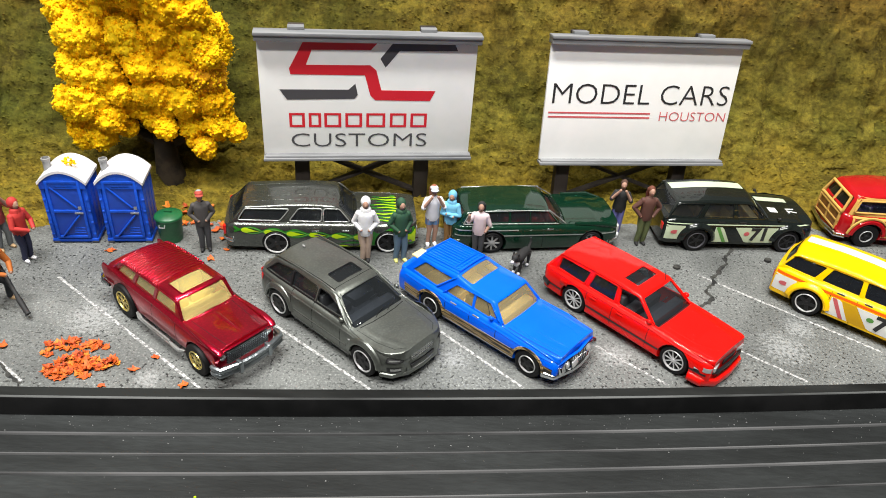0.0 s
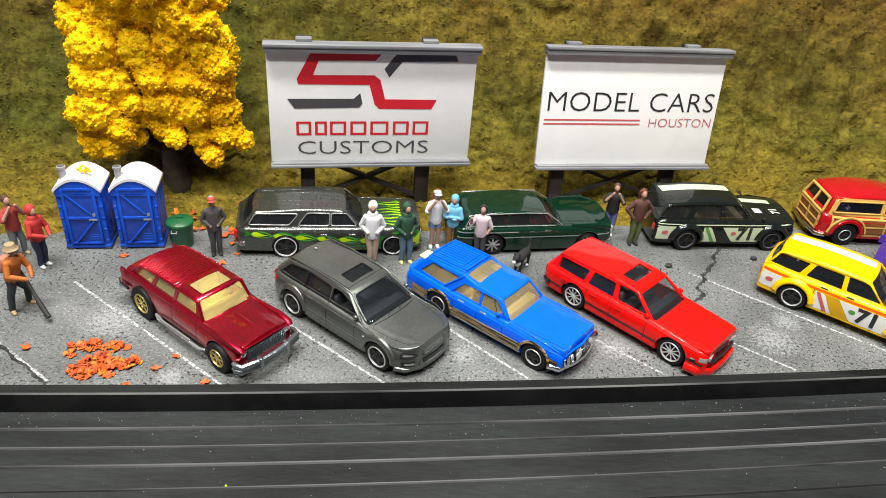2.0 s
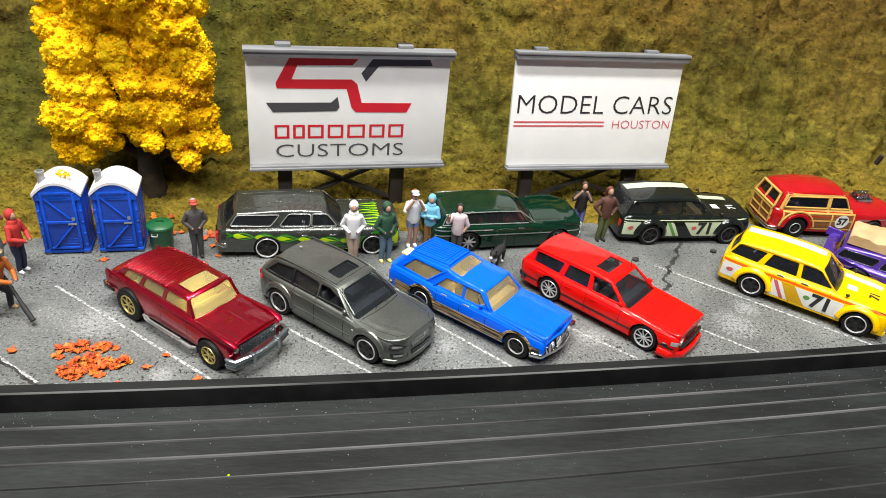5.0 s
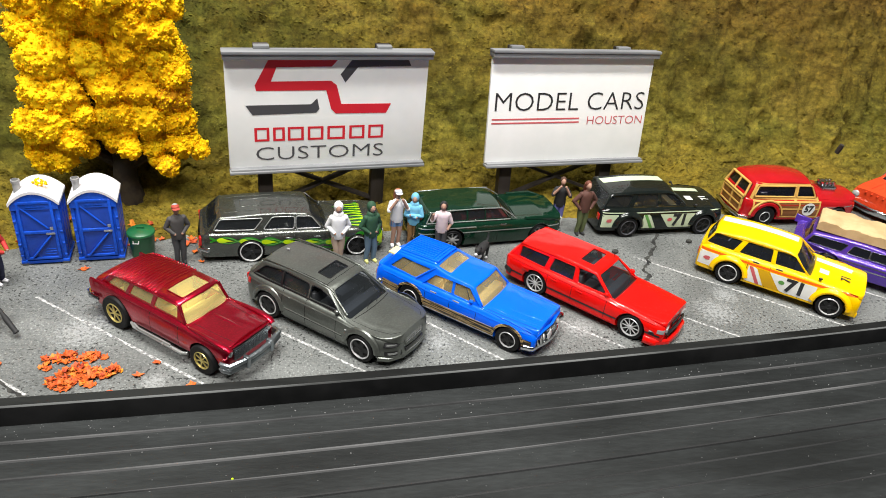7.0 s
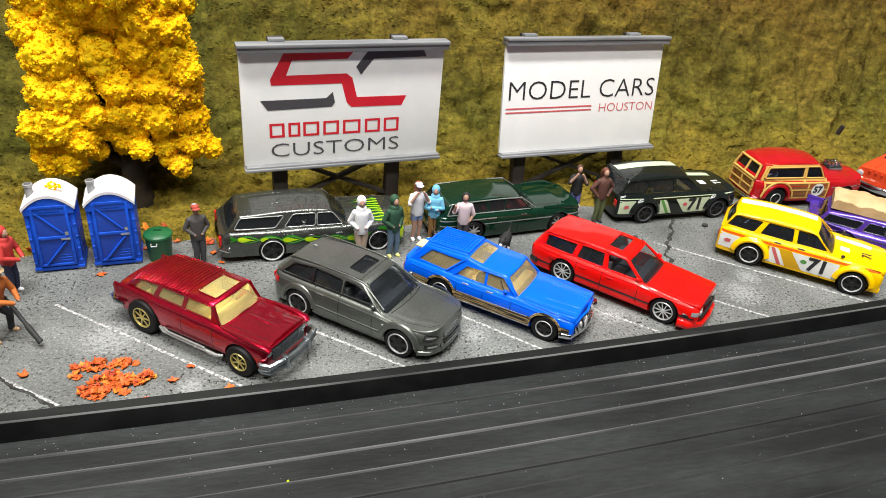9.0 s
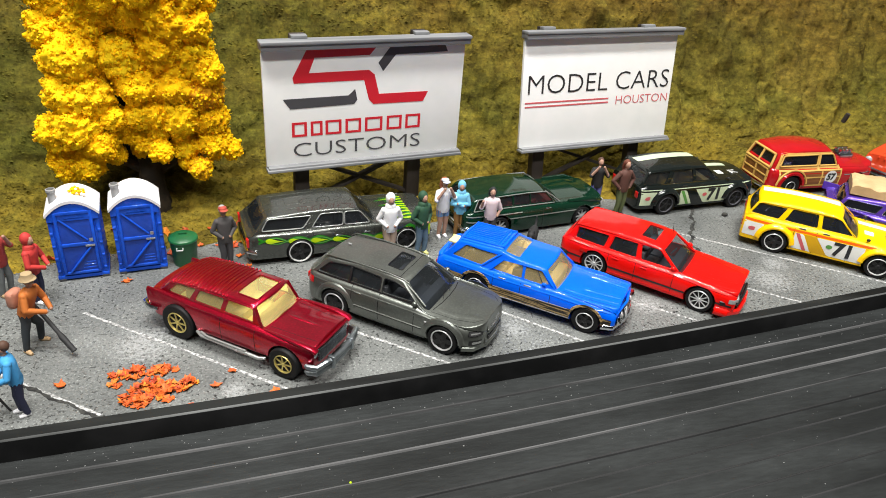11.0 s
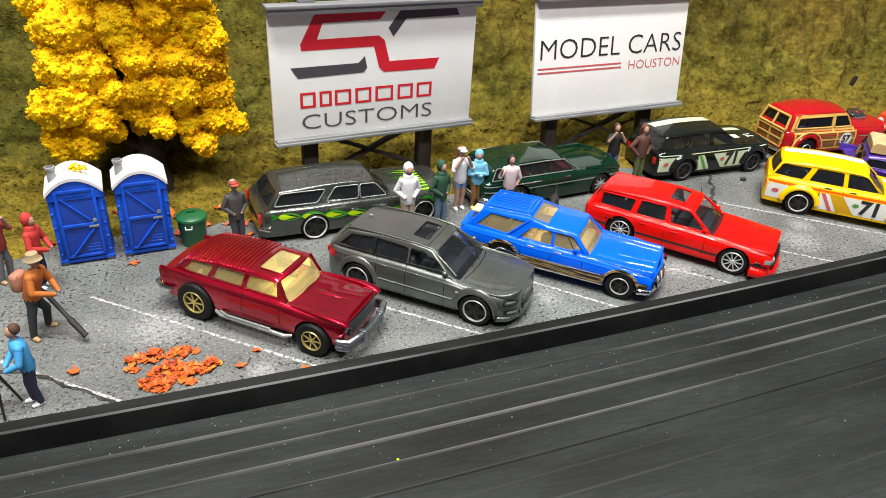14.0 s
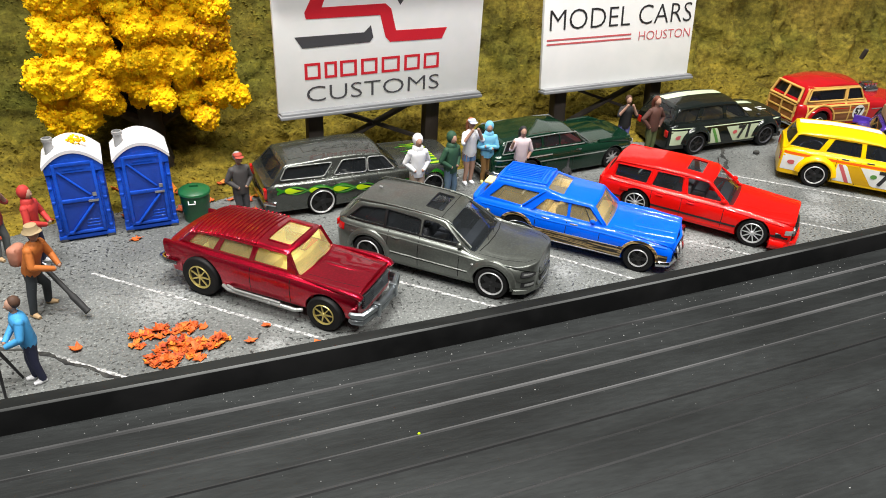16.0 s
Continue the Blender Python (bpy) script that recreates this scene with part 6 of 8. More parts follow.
for x0, x1, w_ in ((-0.9, 1.9, 0.62), (-0.3, 1.2, 0.3)):
    ring = [(x0, -w_), (x1, -w_), (x1, w_), (x0, w_), (x0, -w_)]
    for a, b in zip(ring, ring[1:]):
        c.bar("roof_pressing", [(*a, c.roof_fn(*a) + 0.004), ((a[0] + b[0]) / 2, (a[1] + b[1]) / 2, c.roof_fn((a[0] + b[0]) / 2, (a[1] + b[1]) / 2) + 0.004), (*b, c.roof_fn(*b) + 0.004)], 0.009, GUN_GREY, n=6)

# dark green low wagon
c = Car("station_wagon", "glossy dark green low wagon with chrome strips, in the back row", (2.78, 23.46), (6.72, 24.08), 1.40, sill=0.15, rr=0.46, fr=0.44, tail=-1.55, nose=1.15,
        widths=[(-1.6, 1.26), (0, 1.38), (4.0, 1.38), (5.2, 1.24)], top=[(-1.55, 1.1), (-1.2, 1.18), (2.8, 1.14), (4.2, 1.14), (4.8, 1.06), (5.1, 0.92)], corner=0.4, crown=0.10, tuck=0.09)
c.shell(BRIT_GREEN, [(-1.48, 1.18), (-1.12, 1.70), (0.2, 1.79), (1.4, 1.80), (2.24, 1.72), (3.0, 1.16)], 1.16, 0.95,
        [[(-1.02, 1.28), (0.60, 1.27), (0.60, 1.62), (-0.84, 1.60)], [(0.74, 1.27), (1.42, 1.26), (1.42, 1.63), (0.74, 1.63)], [(1.52, 1.26), (2.50, 1.25), (2.16, 1.60), (1.52, 1.63)]], SMOKE, roof_crown=0.09, bow=0.18, soft_edge=0.10)
for s in (-1, 1):
    pts = [(-1.14, 1.225), (0.6, 1.215), (2.62, 1.20), (2.24, 1.66), (1.4, 1.69), (0.2, 1.68), (-0.90, 1.65), (-1.14, 1.225)]
    c.bar("window_trim", [(x, s * (c.glass_y(z) + 0.01), z) for x, z in pts], 0.026, TRIM, "bright strip round the side windows")
    c.bar("screen_trim", [(2.22, s * 0.90, 1.67), (2.62, s * 1.03, 1.40), (2.92, s * 1.12, 1.18)], 0.022, TRIM)
c.interior(RED_SEAT, -1.1, 2.9, 1.0, 0.55, (0.6, 1.7), 2.4, 0.8)
c.wheels((DARK_RIM, GREY_PLASTIC, 8, 0.1, 0.08, 0.3), 0.4, 0.06, 0.22)
c.decal("chrome_strip", -1.45, c.wb + 1.0, 0.80, 0.85, TRIM, 0.018, "bright flank strip")
c.decal("chrome_strip", -1.45, 1.0, 1.02, 1.06, TRIM, 0.018, "bright flank strip")
c.seam((2.0,), 0.25, 1.18)
c.handles((2.25,), 1.06, CHROME)
for s in (-1, 1):
    c.bar("front_wing_crest", [(3.3, s * 1.16, 1.17), (4.4, s * 1.18, 1.16), (5.0, s * 1.1, 1.0)], [0.08, 0.12, 0.08], BRIT_GREEN)
    c.block("headlight", 5.02, 5.16, s * 0.92 - 0.17, s * 0.92 + 0.17, 0.7, 1.02, LAMP_CLEAR, 0.05)
c.bar("front_bumper", [(4.7, -1.32, 0.42), (5.1, -1.12, 0.42), (5.25, 0, 0.42), (5.1, 1.12, 0.42), (4.7, 1.32, 0.42)], 0.08, CHROME)
c.bar("rear_bumper", [(-1.3, -1.34, 0.5), (-1.58, -1.1, 0.5), (-1.65, 0, 0.5), (-1.58, 1.1, 0.5), (-1.3, 1.34, 0.5)], 0.08, CHROME)

# red woody wagon
c = Car("station_wagon", "deep red woody wagon with pale timber framing, in the back row", (18.5, 25.75), (22.4, 25.75), 1.36, sill=0.32, rr=0.52, fr=0.5, tail=-1.15, nose=1.25,
        widths=[(-1.2, 1.16), (0, 1.32), (2.9, 1.30), (3.9, 1.28), (5.1, 0.95)], top=[(-1.15, 1.35), (2.7, 1.38), (3.2, 1.38), (4.6, 1.26), (5.1, 1.1)], corner=0.4, crown=0.14, tuck=0.05)
c.shell(WOODY_RED, [(-1.14, 1.42), (-0.86, 2.22), (0.4, 2.38), (1.4, 2.38), (2.28, 2.28), (2.95, 1.40)], 1.14, 0.97,
        [[(-0.74, 1.52), (1.32, 1.52), (1.32, 2.02), (-0.58, 2.00)], [(1.50, 1.52), (2.46, 1.52), (2.16, 2.02), (1.50, 2.03)]], DARK_GLASS, roof_crown=0.18, trim=WOOD_PALE, trim_r=0.04, soft_edge=0.16, hatch=(0.2, 0.8, 0.2))
c.interior(BLACK_SEAT, -0.9, 2.8, 1.0, 0.75, (0.5, 1.6), 2.3, 0.8)
c.wheels((SILVER, DARK_RIM, 5, 0.16, 0.1, 0.25), 0.42, 0.02, 0.48)
c.decal("wood_panel", -0.75, 2.75, 0.5, 1.30, WOOD_DARK, 0.008, "brown timber flank panel")
for z in (0.5, 0.92, 1.27):
    c.decal("timber_rail", -0.78, 2.8, z, z + 0.075, WOOD_PALE, 0.018, "pale timber frame rail")
for x in (-0.76, 0.72, 1.62, 2.72):
    c.decal("timber_post", x, x + 0.085, 0.5, 1.32, WOOD_PALE, 0.022, "pale timber frame post")
for s in (-1, 1):
    bm = bmesh.new()
    g = []
    for k in range(15):
        a = math.pi * (0.02 + 0.96 * k / 14)
        g.append([((c.rr + q) * math.cos(a), s * y, c.rr + (c.rr + q) * math.sin(a)) for q, y in ((0.10, 1.28), (0.10, 1.38), (0.22, 1.38), (0.3, 1.28))])
    grid_mesh(bm, g)
    c.part("wheel_arch", bm, WOODY_RED)
    bm = bmesh.new()
    g = []
    for k in range(15):
        a = math.pi * (0.04 + 0.92 * k / 14)
        g.append([((c.rr + q) * math.cos(a), s * y, c.rr + (c.rr + q) * math.sin(a)) for q, y in ((0.30, 1.33), (0.30, 1.36), (0.37, 1.36), (0.38, 1.3))])
    grid_mesh(bm, g)
    c.part("timber_arch", bm, WOOD_PALE)
    c.blob("number_disc", 2.2, 0.95, 0.34, 0.34, INK_WHITE, 0.03, (s,), 20)
    c.block("tail_light", -1.2, -1.12, s * 0.85 - 0.08, s * 0.85 + 0.08, 0.55, 0.75, LAMP_RED, 0.02)
c.number("57", 2.2, 0.95, 0.46, INK_BLACK, 0.036)
for k in range(2):
    for s in (-1, 1):
        c.block("tailgate_panel", -1.20, -1.15, min(s * 0.08, s * 0.82), max(s * 0.08, s * 0.82), 0.62 + 0.36 * k, 0.9 + 0.36 * k, WOOD_DARK, 0.01, "brown timber tailgate panel")
bm = bmesh.new()
for z in (0.55, 0.9, 1.26):
    box(bm, -1.23, -1.14, -0.92, 0.92, z, z + 0.075, 0.01)
for y in (-0.92, -0.04, 0.84):
    box(bm, -1.235, -1.14, y, y + 0.085, 0.55, 1.33, 0.01)
c.part("tailgate_frame", bm, WOOD_PALE, "pale timber tailgate frame")
c.bar("rear_bumper", [(-0.85, -1.22, 0.42), (-1.2, -1.1, 0.42), (-1.35, 0, 0.42), (-1.2, 1.1, 0.42), (-0.85, 1.22, 0.42)], 0.09, CHROME, "chrome rear bumper")
c.block("engine_block", 3.3, 4.1, -0.35, 0.35, 1.4, 1.72, CHROME, 0.06, "chrome engine through the bonnet")
for i in range(4):
    for s in (-1, 1):
        bm = bmesh.new()
        lathe(bm, [(0.09, 0), (0.07, 0.12), (0.10, 0.2)], 10, Matrix.Translation((3.4 + 0.2 * i, s * 0.16, 1.7)))
        c.part("intake_stack", bm, CHROME)
c.decal("bonnet_strip", 3.0, 5.0, 1.02, 1.06, CHROME, 0.012)
for x0, z0, x1, z1 in ((-0.86, 1.36, -0.68, 2.10), (1.42, 1.34, 1.42, 2.10), (2.64, 1.34, 2.24, 2.10)):
    c.line("timber_post", "rl", [(x0, z0), (x1, z1)], 0.13, WOOD_PALE, 0.012, "pale timber frame post")
for z, x0, x1 in ((1.42, -0.88, 2.70), (2.10, -0.70, 2.26)):
    c.line("timber_rail", "rl", [(x0, z), (x1, z)], 0.10, WOOD_PALE, 0.014, "pale timber frame rail")
for a, b in (((-0.92, 1.46), (-0.80, 2.02)), ((0.92, 1.46), (0.80, 2.02)), ((-0.95, 1.42), (0.95, 1.42)), ((-0.82, 2.04), (0.82, 2.04)), ((0.0, 1.42), (0.0, 2.04))):
    bm = bmesh.new()
    back = lambda z: -1.17 + (z - 1.42) * 0.35
    rod(bm, (back(a[1]), *a), (back(b[1]), *b), 0.06, n=6)
    c.part("tailgate_window_frame", bm, WOOD_PALE, "pale timber window frame")

# purple wagon with a load on its roof
c = Car("station_wagon", "metallic purple finned wagon carrying a tan load, parked on asphalt", (18.9, 21.45), (22.0, 18.95), 1.38, sill=0.3, rr=0.5, fr=0.5, tail=-1.6, nose=1.3,
        widths=[(-1.7, 1.26), (0, 1.38), (4.0, 1.38), (5.3, 1.26)], top=[(-1.6, 1.12), (-1.2, 1.16), (2.8, 1.12), (4.4, 1.08), (5.2, 0.98)], corner=0.25, crown=0.06, tuck=0.08)
c.shell(PURPLE, [(-1.32, 1.16), (-0.95, 1.70), (0.4, 1.78), (1.4, 1.78), (2.12, 1.72), (2.95, 1.14)], 1.17, 0.97,
        [[(-1.0, 1.25), (0.30, 1.24), (0.52, 1.57), (-0.80, 1.57)], [(0.62, 1.24), (1.40, 1.24), (1.40, 1.58), (0.80, 1.58)], [(1.50, 1.24), (2.55, 1.24), (2.10, 1.56), (1.50, 1.58)]], DARK_GLASS, roof_crown=0.07, trim=CHROME)
c.interior(BLACK_SEAT, -1.0, 2.8, 1.0, 0.7, (0.5, 1.6), 2.4, 0.8)
c.wheels((SILVER, DARK_RIM, 5, 0.2, 0.1, 0.25), 0.42, 0.0, 0.3)
for s in (-1, 1):
    bm = bmesh.new()
    grid_mesh(bm, [[(x, s * 1.24 - 0.05, 1.0), (x, s * 1.3 - 0.03, z), (x, s * 1.3 + 0.03, z), (x, s * 1.24 + 0.05, 1.0)] for x, z in ((-1.75, 1.34), (-1.2, 1.30), (-0.6, 1.22), (0.2, 1.10))])
    c.part("tail_fin", bm, PURPLE)
    c.block("headlight", 5.12, 5.26, s * 0.85 - 0.2, s * 0.85 + 0.2, 0.7, 0.92, LAMP_CLEAR, 0.03)
c.decal("flank_strip", -1.4, c.wb + 1.0, 0.78, 0.83, CHROME, 0.012)
c.decal("flank_strip", -1.4, c.wb + 1.0, 0.96, 1.0, CHROME, 0.012)
c.bar("front_bumper", [(4.9, -1.3, 0.5), (5.25, -1.1, 0.5), (5.35, 0, 0.5), (5.25, 1.1, 0.5), (4.9, 1.3, 0.5)], 0.09, CHROME)
bm = bmesh.new()
lumpy = lambda u, v: 2.26 + 0.10 * noise.fractal(Vector((u * 1.6, v * 1.6, 4.0)), 0.8, 2.0, 3)
LX, LY = [-0.85 + 0.12 * i for i in range(25)], [-0.82 + 0.1025 * i for i in range(17)]
grid_mesh(bm, [[(u, v, lumpy(u, v) - 0.07 * (abs(v) > 0.8) - 0.06 * (u < -0.8 or u > 2.0)) for v in LY] for u in LX])
for edge in ([(u, LY[0]) for u in LX], [(u, LY[-1]) for u in LX], [(LX[0], v) for v in LY], [(LX[-1], v) for v in LY]):
    grid_mesh(bm, [[(u, v, 1.77), (u, v, lumpy(u, v) - 0.07 * (abs(v) > 0.8) - 0.06 * (u < -0.8 or u > 2.0))] for u, v in edge])
grid_mesh(bm, [[(LX[0], LY[0], 1.77), (LX[0], LY[-1], 1.77)], [(LX[-1], LY[0], 1.77), (LX[-1], LY[-1], 1.77)]])
c.part("roof_load", bm, CARDBOARD, "tan moulded luggage load on the roof")

# orange wagon at the end of the back row, facing the other way
c = Car("station_wagon", "orange red wagon with ribbed bonnet and chrome bumper, facing the row", (28.9, 30.0), (25.5, 28.4), 1.40, sill=0.35, rr=0.52, fr=0.5, tail=-1.4, nose=1.2,
        widths=[(-1.5, 1.26), (0, 1.40), (4.0, 1.40), (5.2, 1.28)], top=[(-1.4, 1.4), (2.8, 1.36), (4.6, 1.3), (5.15, 1.15)], corner=0.25, crown=0.10, tuck=0.06)
c.shell(ORANGE_PAINT, [(-1.22, 1.42), (-0.82, 2.10), (0.4, 2.18), (1.4, 2.18), (2.05, 2.10), (2.78, 1.40)], 1.19, 0.96,
        [[(-0.95, 1.52), (0.25, 1.51), (0.30, 1.90), (-0.75, 1.90)], [(0.38, 1.51), (1.35, 1.50), (1.35, 1.92), (0.42, 1.92)], [(1.45, 1.50), (2.45, 1.50), (2.0, 1.88), (1.45, 1.92)]], DARK_GLASS, trim=CHROME)
c.interior(BLACK_SEAT, -1.0, 2.7, 1.0, 0.7, (0.5, 1.6), 2.4, 0.8)
c.wheels((SILVER, DARK_RIM, 5, 0.2, 0.1, 0.25), 0.42, 0.0, 0.3)
for k in range(5):
    y = -0.6 + 0.3 * k
    c.bar("bonnet_rib", [(3.0, y, 1.44), (4.6, y, 1.39), (5.05, y, 1.26)], 0.035, ORANGE_PAINT)
for s in (-1, 1):
    bm = bmesh.new()
    lathe(bm, [(0.001, 0.08), (0.12, 0.05), (0.18, 0.0), (0.18, -0.1)], 14, Matrix.Translation((5.02, s * 1.05, 1.0)) @ Euler((0, radians(90), 0)).to_matrix().to_4x4())
    c.part("headlight", bm, LAMP_CLEAR)
c.bar("front_bumper", [(4.8, -1.36, 0.6), (5.2, -1.15, 0.6), (5.35, 0, 0.58), (5.2, 1.15, 0.6), (4.8, 1.36, 0.6)], [(0.1, 0.16)] * 5, CHROME, "chrome front bumper")
c.block("roof_load", -0.6, 1.6, -0.7, 0.7, 2.14, 2.4, GREY_PLASTIC, 0.06)

# ---- billboards ----
def billboard(x, y, yaw, wide, z0, z1, label, posts, lean=0):
    ob = root("billboard", label, "billboard", at(x, y, 0, -lean, 0, yaw), "roadside billboards")
    panel = bmesh.new()
    box(panel, 0, wide, 0.0, 0.16, z0 + 0.1, z1 - 0.1, 0.02)
    p = part("panel", panel, BOARD_WHITE, ob, "white printed panel")
    bm = bmesh.new()
    box(bm, -0.06, wide + 0.10, -0.30, 0.26, z1 - 0.34, z1 - 0.10, 0.04)
    box(bm, -0.08, wide + 0.12, -0.36, 0.22, z1 - 0.13, z1 + 0.0, 0.03)
    part("top_rail", bm, BOARD_GREY, ob, "grey overhanging top rail")
    bm = bmesh.new()
    box(bm, 0.04, wide + 0.06, -0.26, 0.10, z0, z0 + 0.13, 0.03)
    box(bm, -0.02, wide + 0.08, -0.34, 0.16, z0 - 0.06, z0 + 0.05, 0.025)
    part("bottom_rail", bm, BOARD_GREY, ob, "grey bottom ledge")
    for u in posts:
        bm = bmesh.new()
        box(bm, u - 0.29, u + 0.29, 0.17, 0.60, -0.2, z1 + 0.10, 0.03)
        part("post", bm, POST, ob, "dark wooden post")
        bm = bmesh.new()
        box(bm, u - 0.30, u + 0.30, 0.02, 0.34, z1 - 0.02, z1 + 0.12, 0.03)
        part("post_cap", bm, BOARD_GREY, ob)
    a, b = posts
    for p0, p1 in (((a, 0.4, 0.5), (b, 0.4, z0 + 0.2)), ((b, 0.46, 0.5), (a, 0.46, z0 + 0.2)), ((a, 0.4, 3.0), (b, 0.4, z1 - 0.8))):
        bm = bmesh.new()
        d = Vector(p1) - Vector(p0)
        box(bm, -0.16, 0.16, -0.06, 0.06, 0, d.length, 0.015, m=Matrix.Translation(p0) @ d.to_track_quat("Z", "Y").to_matrix().to_4x4())
        part("brace", bm, POST, ob)
    h = z1 - z0 - 0.5
    return ob, p, lambda u, v: (u * wide, -0.012, z0 + 0.14 + v * (h + 0.20))


def print_shape(name, pts, fn, material, parent, label=""):
    bm = bmesh.new()
    put_face(bm, [fn(u, v) for u, v in pts])
    deep = bmesh.ops.extrude_face_region(bm, geom=bm.faces[:], use_keep_orig=True)
    bmesh.ops.translate(bm, vec=(0, 0.008, 0), verts=[v for v in deep["geom"] if isinstance(v, bmesh.types.BMVert)])
    bmesh.ops.triangulate(bm, faces=bm.faces[:])
    return part(name, bm, material, parent, label)


def print_blocks(name, u0, u1, v0, v1, shares, stroke, fn, material, parent, slant=0.0, heavy=1.0):
    """A row of plain upright block outlines that stands for a line of lettering."""
    total = sum(shares)
    u = u0
    for i, s in enumerate(shares):
        w = (u1 - u0) * s / total
        a, b, mid = u, u + w * 0.80, (v0 + v1) / 2
        bars = {"L": (a, a + stroke * heavy, v0, v1), "R": (b - stroke, b, v0, v1), "T": (a + stroke * heavy, b - stroke, v1 - stroke * 1.5, v1),
                "B": (a + stroke * heavy, b - stroke, v0, v0 + stroke * 1.5), "M": (a + stroke * heavy, b - stroke, mid - stroke * 0.7, mid + stroke * 0.7)}
        bm = bmesh.new()
        for key in "LRTB":
            x0, x1, y0, y1 = bars[key]
            put_face(bm, [fn(x + slant * (y - v0), y) for x, y in ((x0, y0), (x1, y0), (x1, y1), (x0, y1))])
        part(name, bm, material, parent)
        u += w


def sign_words(words, u0, u1, v0, v1, fn, material, parent):
    """Printed words that fill the given share of the board."""
    ob = text_mesh("lettering", words, 1.0, material, parent, Matrix(), 0.004, 0.0, -0.012)
    xs, ys = [v.co.x for v in ob.data.vertices], [v.co.y for v in ob.data.vertices]
    a, b = Vector(fn(u0, v0)) * S, Vector(fn(u1, v1)) * S
    for v in ob.data.vertices:
        s, t = (v.co.x - min(xs)) / (max(xs) - min(xs)), (v.co.y - min(ys)) / (max(ys) - min(ys))
        v.co = (a.x + (b.x - a.x) * s, a.y - v.co.z, a.z + (b.z - a.z) * t)


ob, p, fn = billboard(-6.30, 25.72, 9.2, 8.12, 2.42, 7.42, "white billboard with red and grey emblem on dark posts", (1.42, 6.25))
print_shape("emblem", [(0.205, 0.951), (0.541, 0.956), (0.506, 0.89), (0.241, 0.885), (0.213, 0.764), (0.504, 0.767), (0.532, 0.727), (0.557, 0.559), (0.814, 0.556), (0.79, 0.47), (0.529, 0.474), (0.506, 0.515), (0.48, 0.684), (0.142, 0.686), (0.137, 0.732)], fn, INK_RED, p, "red angular emblem stroke")
print_shape("emblem", [(0.55, 0.821), (0.609, 0.953), (0.89, 0.958), (0.908, 0.893), (0.637, 0.885), (0.575, 0.75)], fn, INK_GREY, p, "charcoal angular emblem stroke")
print_shape("emblem", [(0.089, 0.56), (0.404, 0.562), (0.436, 0.613), (0.447, 0.52), (0.431, 0.485), (0.121, 0.475)], fn, INK_GREY, p, "charcoal angular emblem stroke")
print_blocks("lettering_block", 0.126, 0.80, 0.235, 0.36, [1, 0.8, 1.1, 1.1, 1.25, 1.1, 1.1], 0.013, fn, INK_RED, p)
sign_words("CUSTOMS", 0.131, 0.785, 0.06, 0.18, fn, INK_GREY, p)

ob, p, fn = billboard(4.72, 26.96, 7.8, 7.94, 2.26, 7.42, "white billboard with dark and red lettering blocks on dark posts", (1.15, 6.35), 7.5)
sign_words("MODEL CARS", 0.035, 0.975, 0.478, 0.645, fn, INK_BLACK, p)
for v in (0.40, 0.364):
    print_shape("rule", [(0.022, v - 0.007), (0.565, v - 0.007), (0.565, v + 0.007), (0.022, v + 0.007)], fn, INK_PINK, p, "red ruled line")
sign_words("HOUSTON", 0.617, 0.98, 0.34, 0.418, fn, INK_PINK, p)


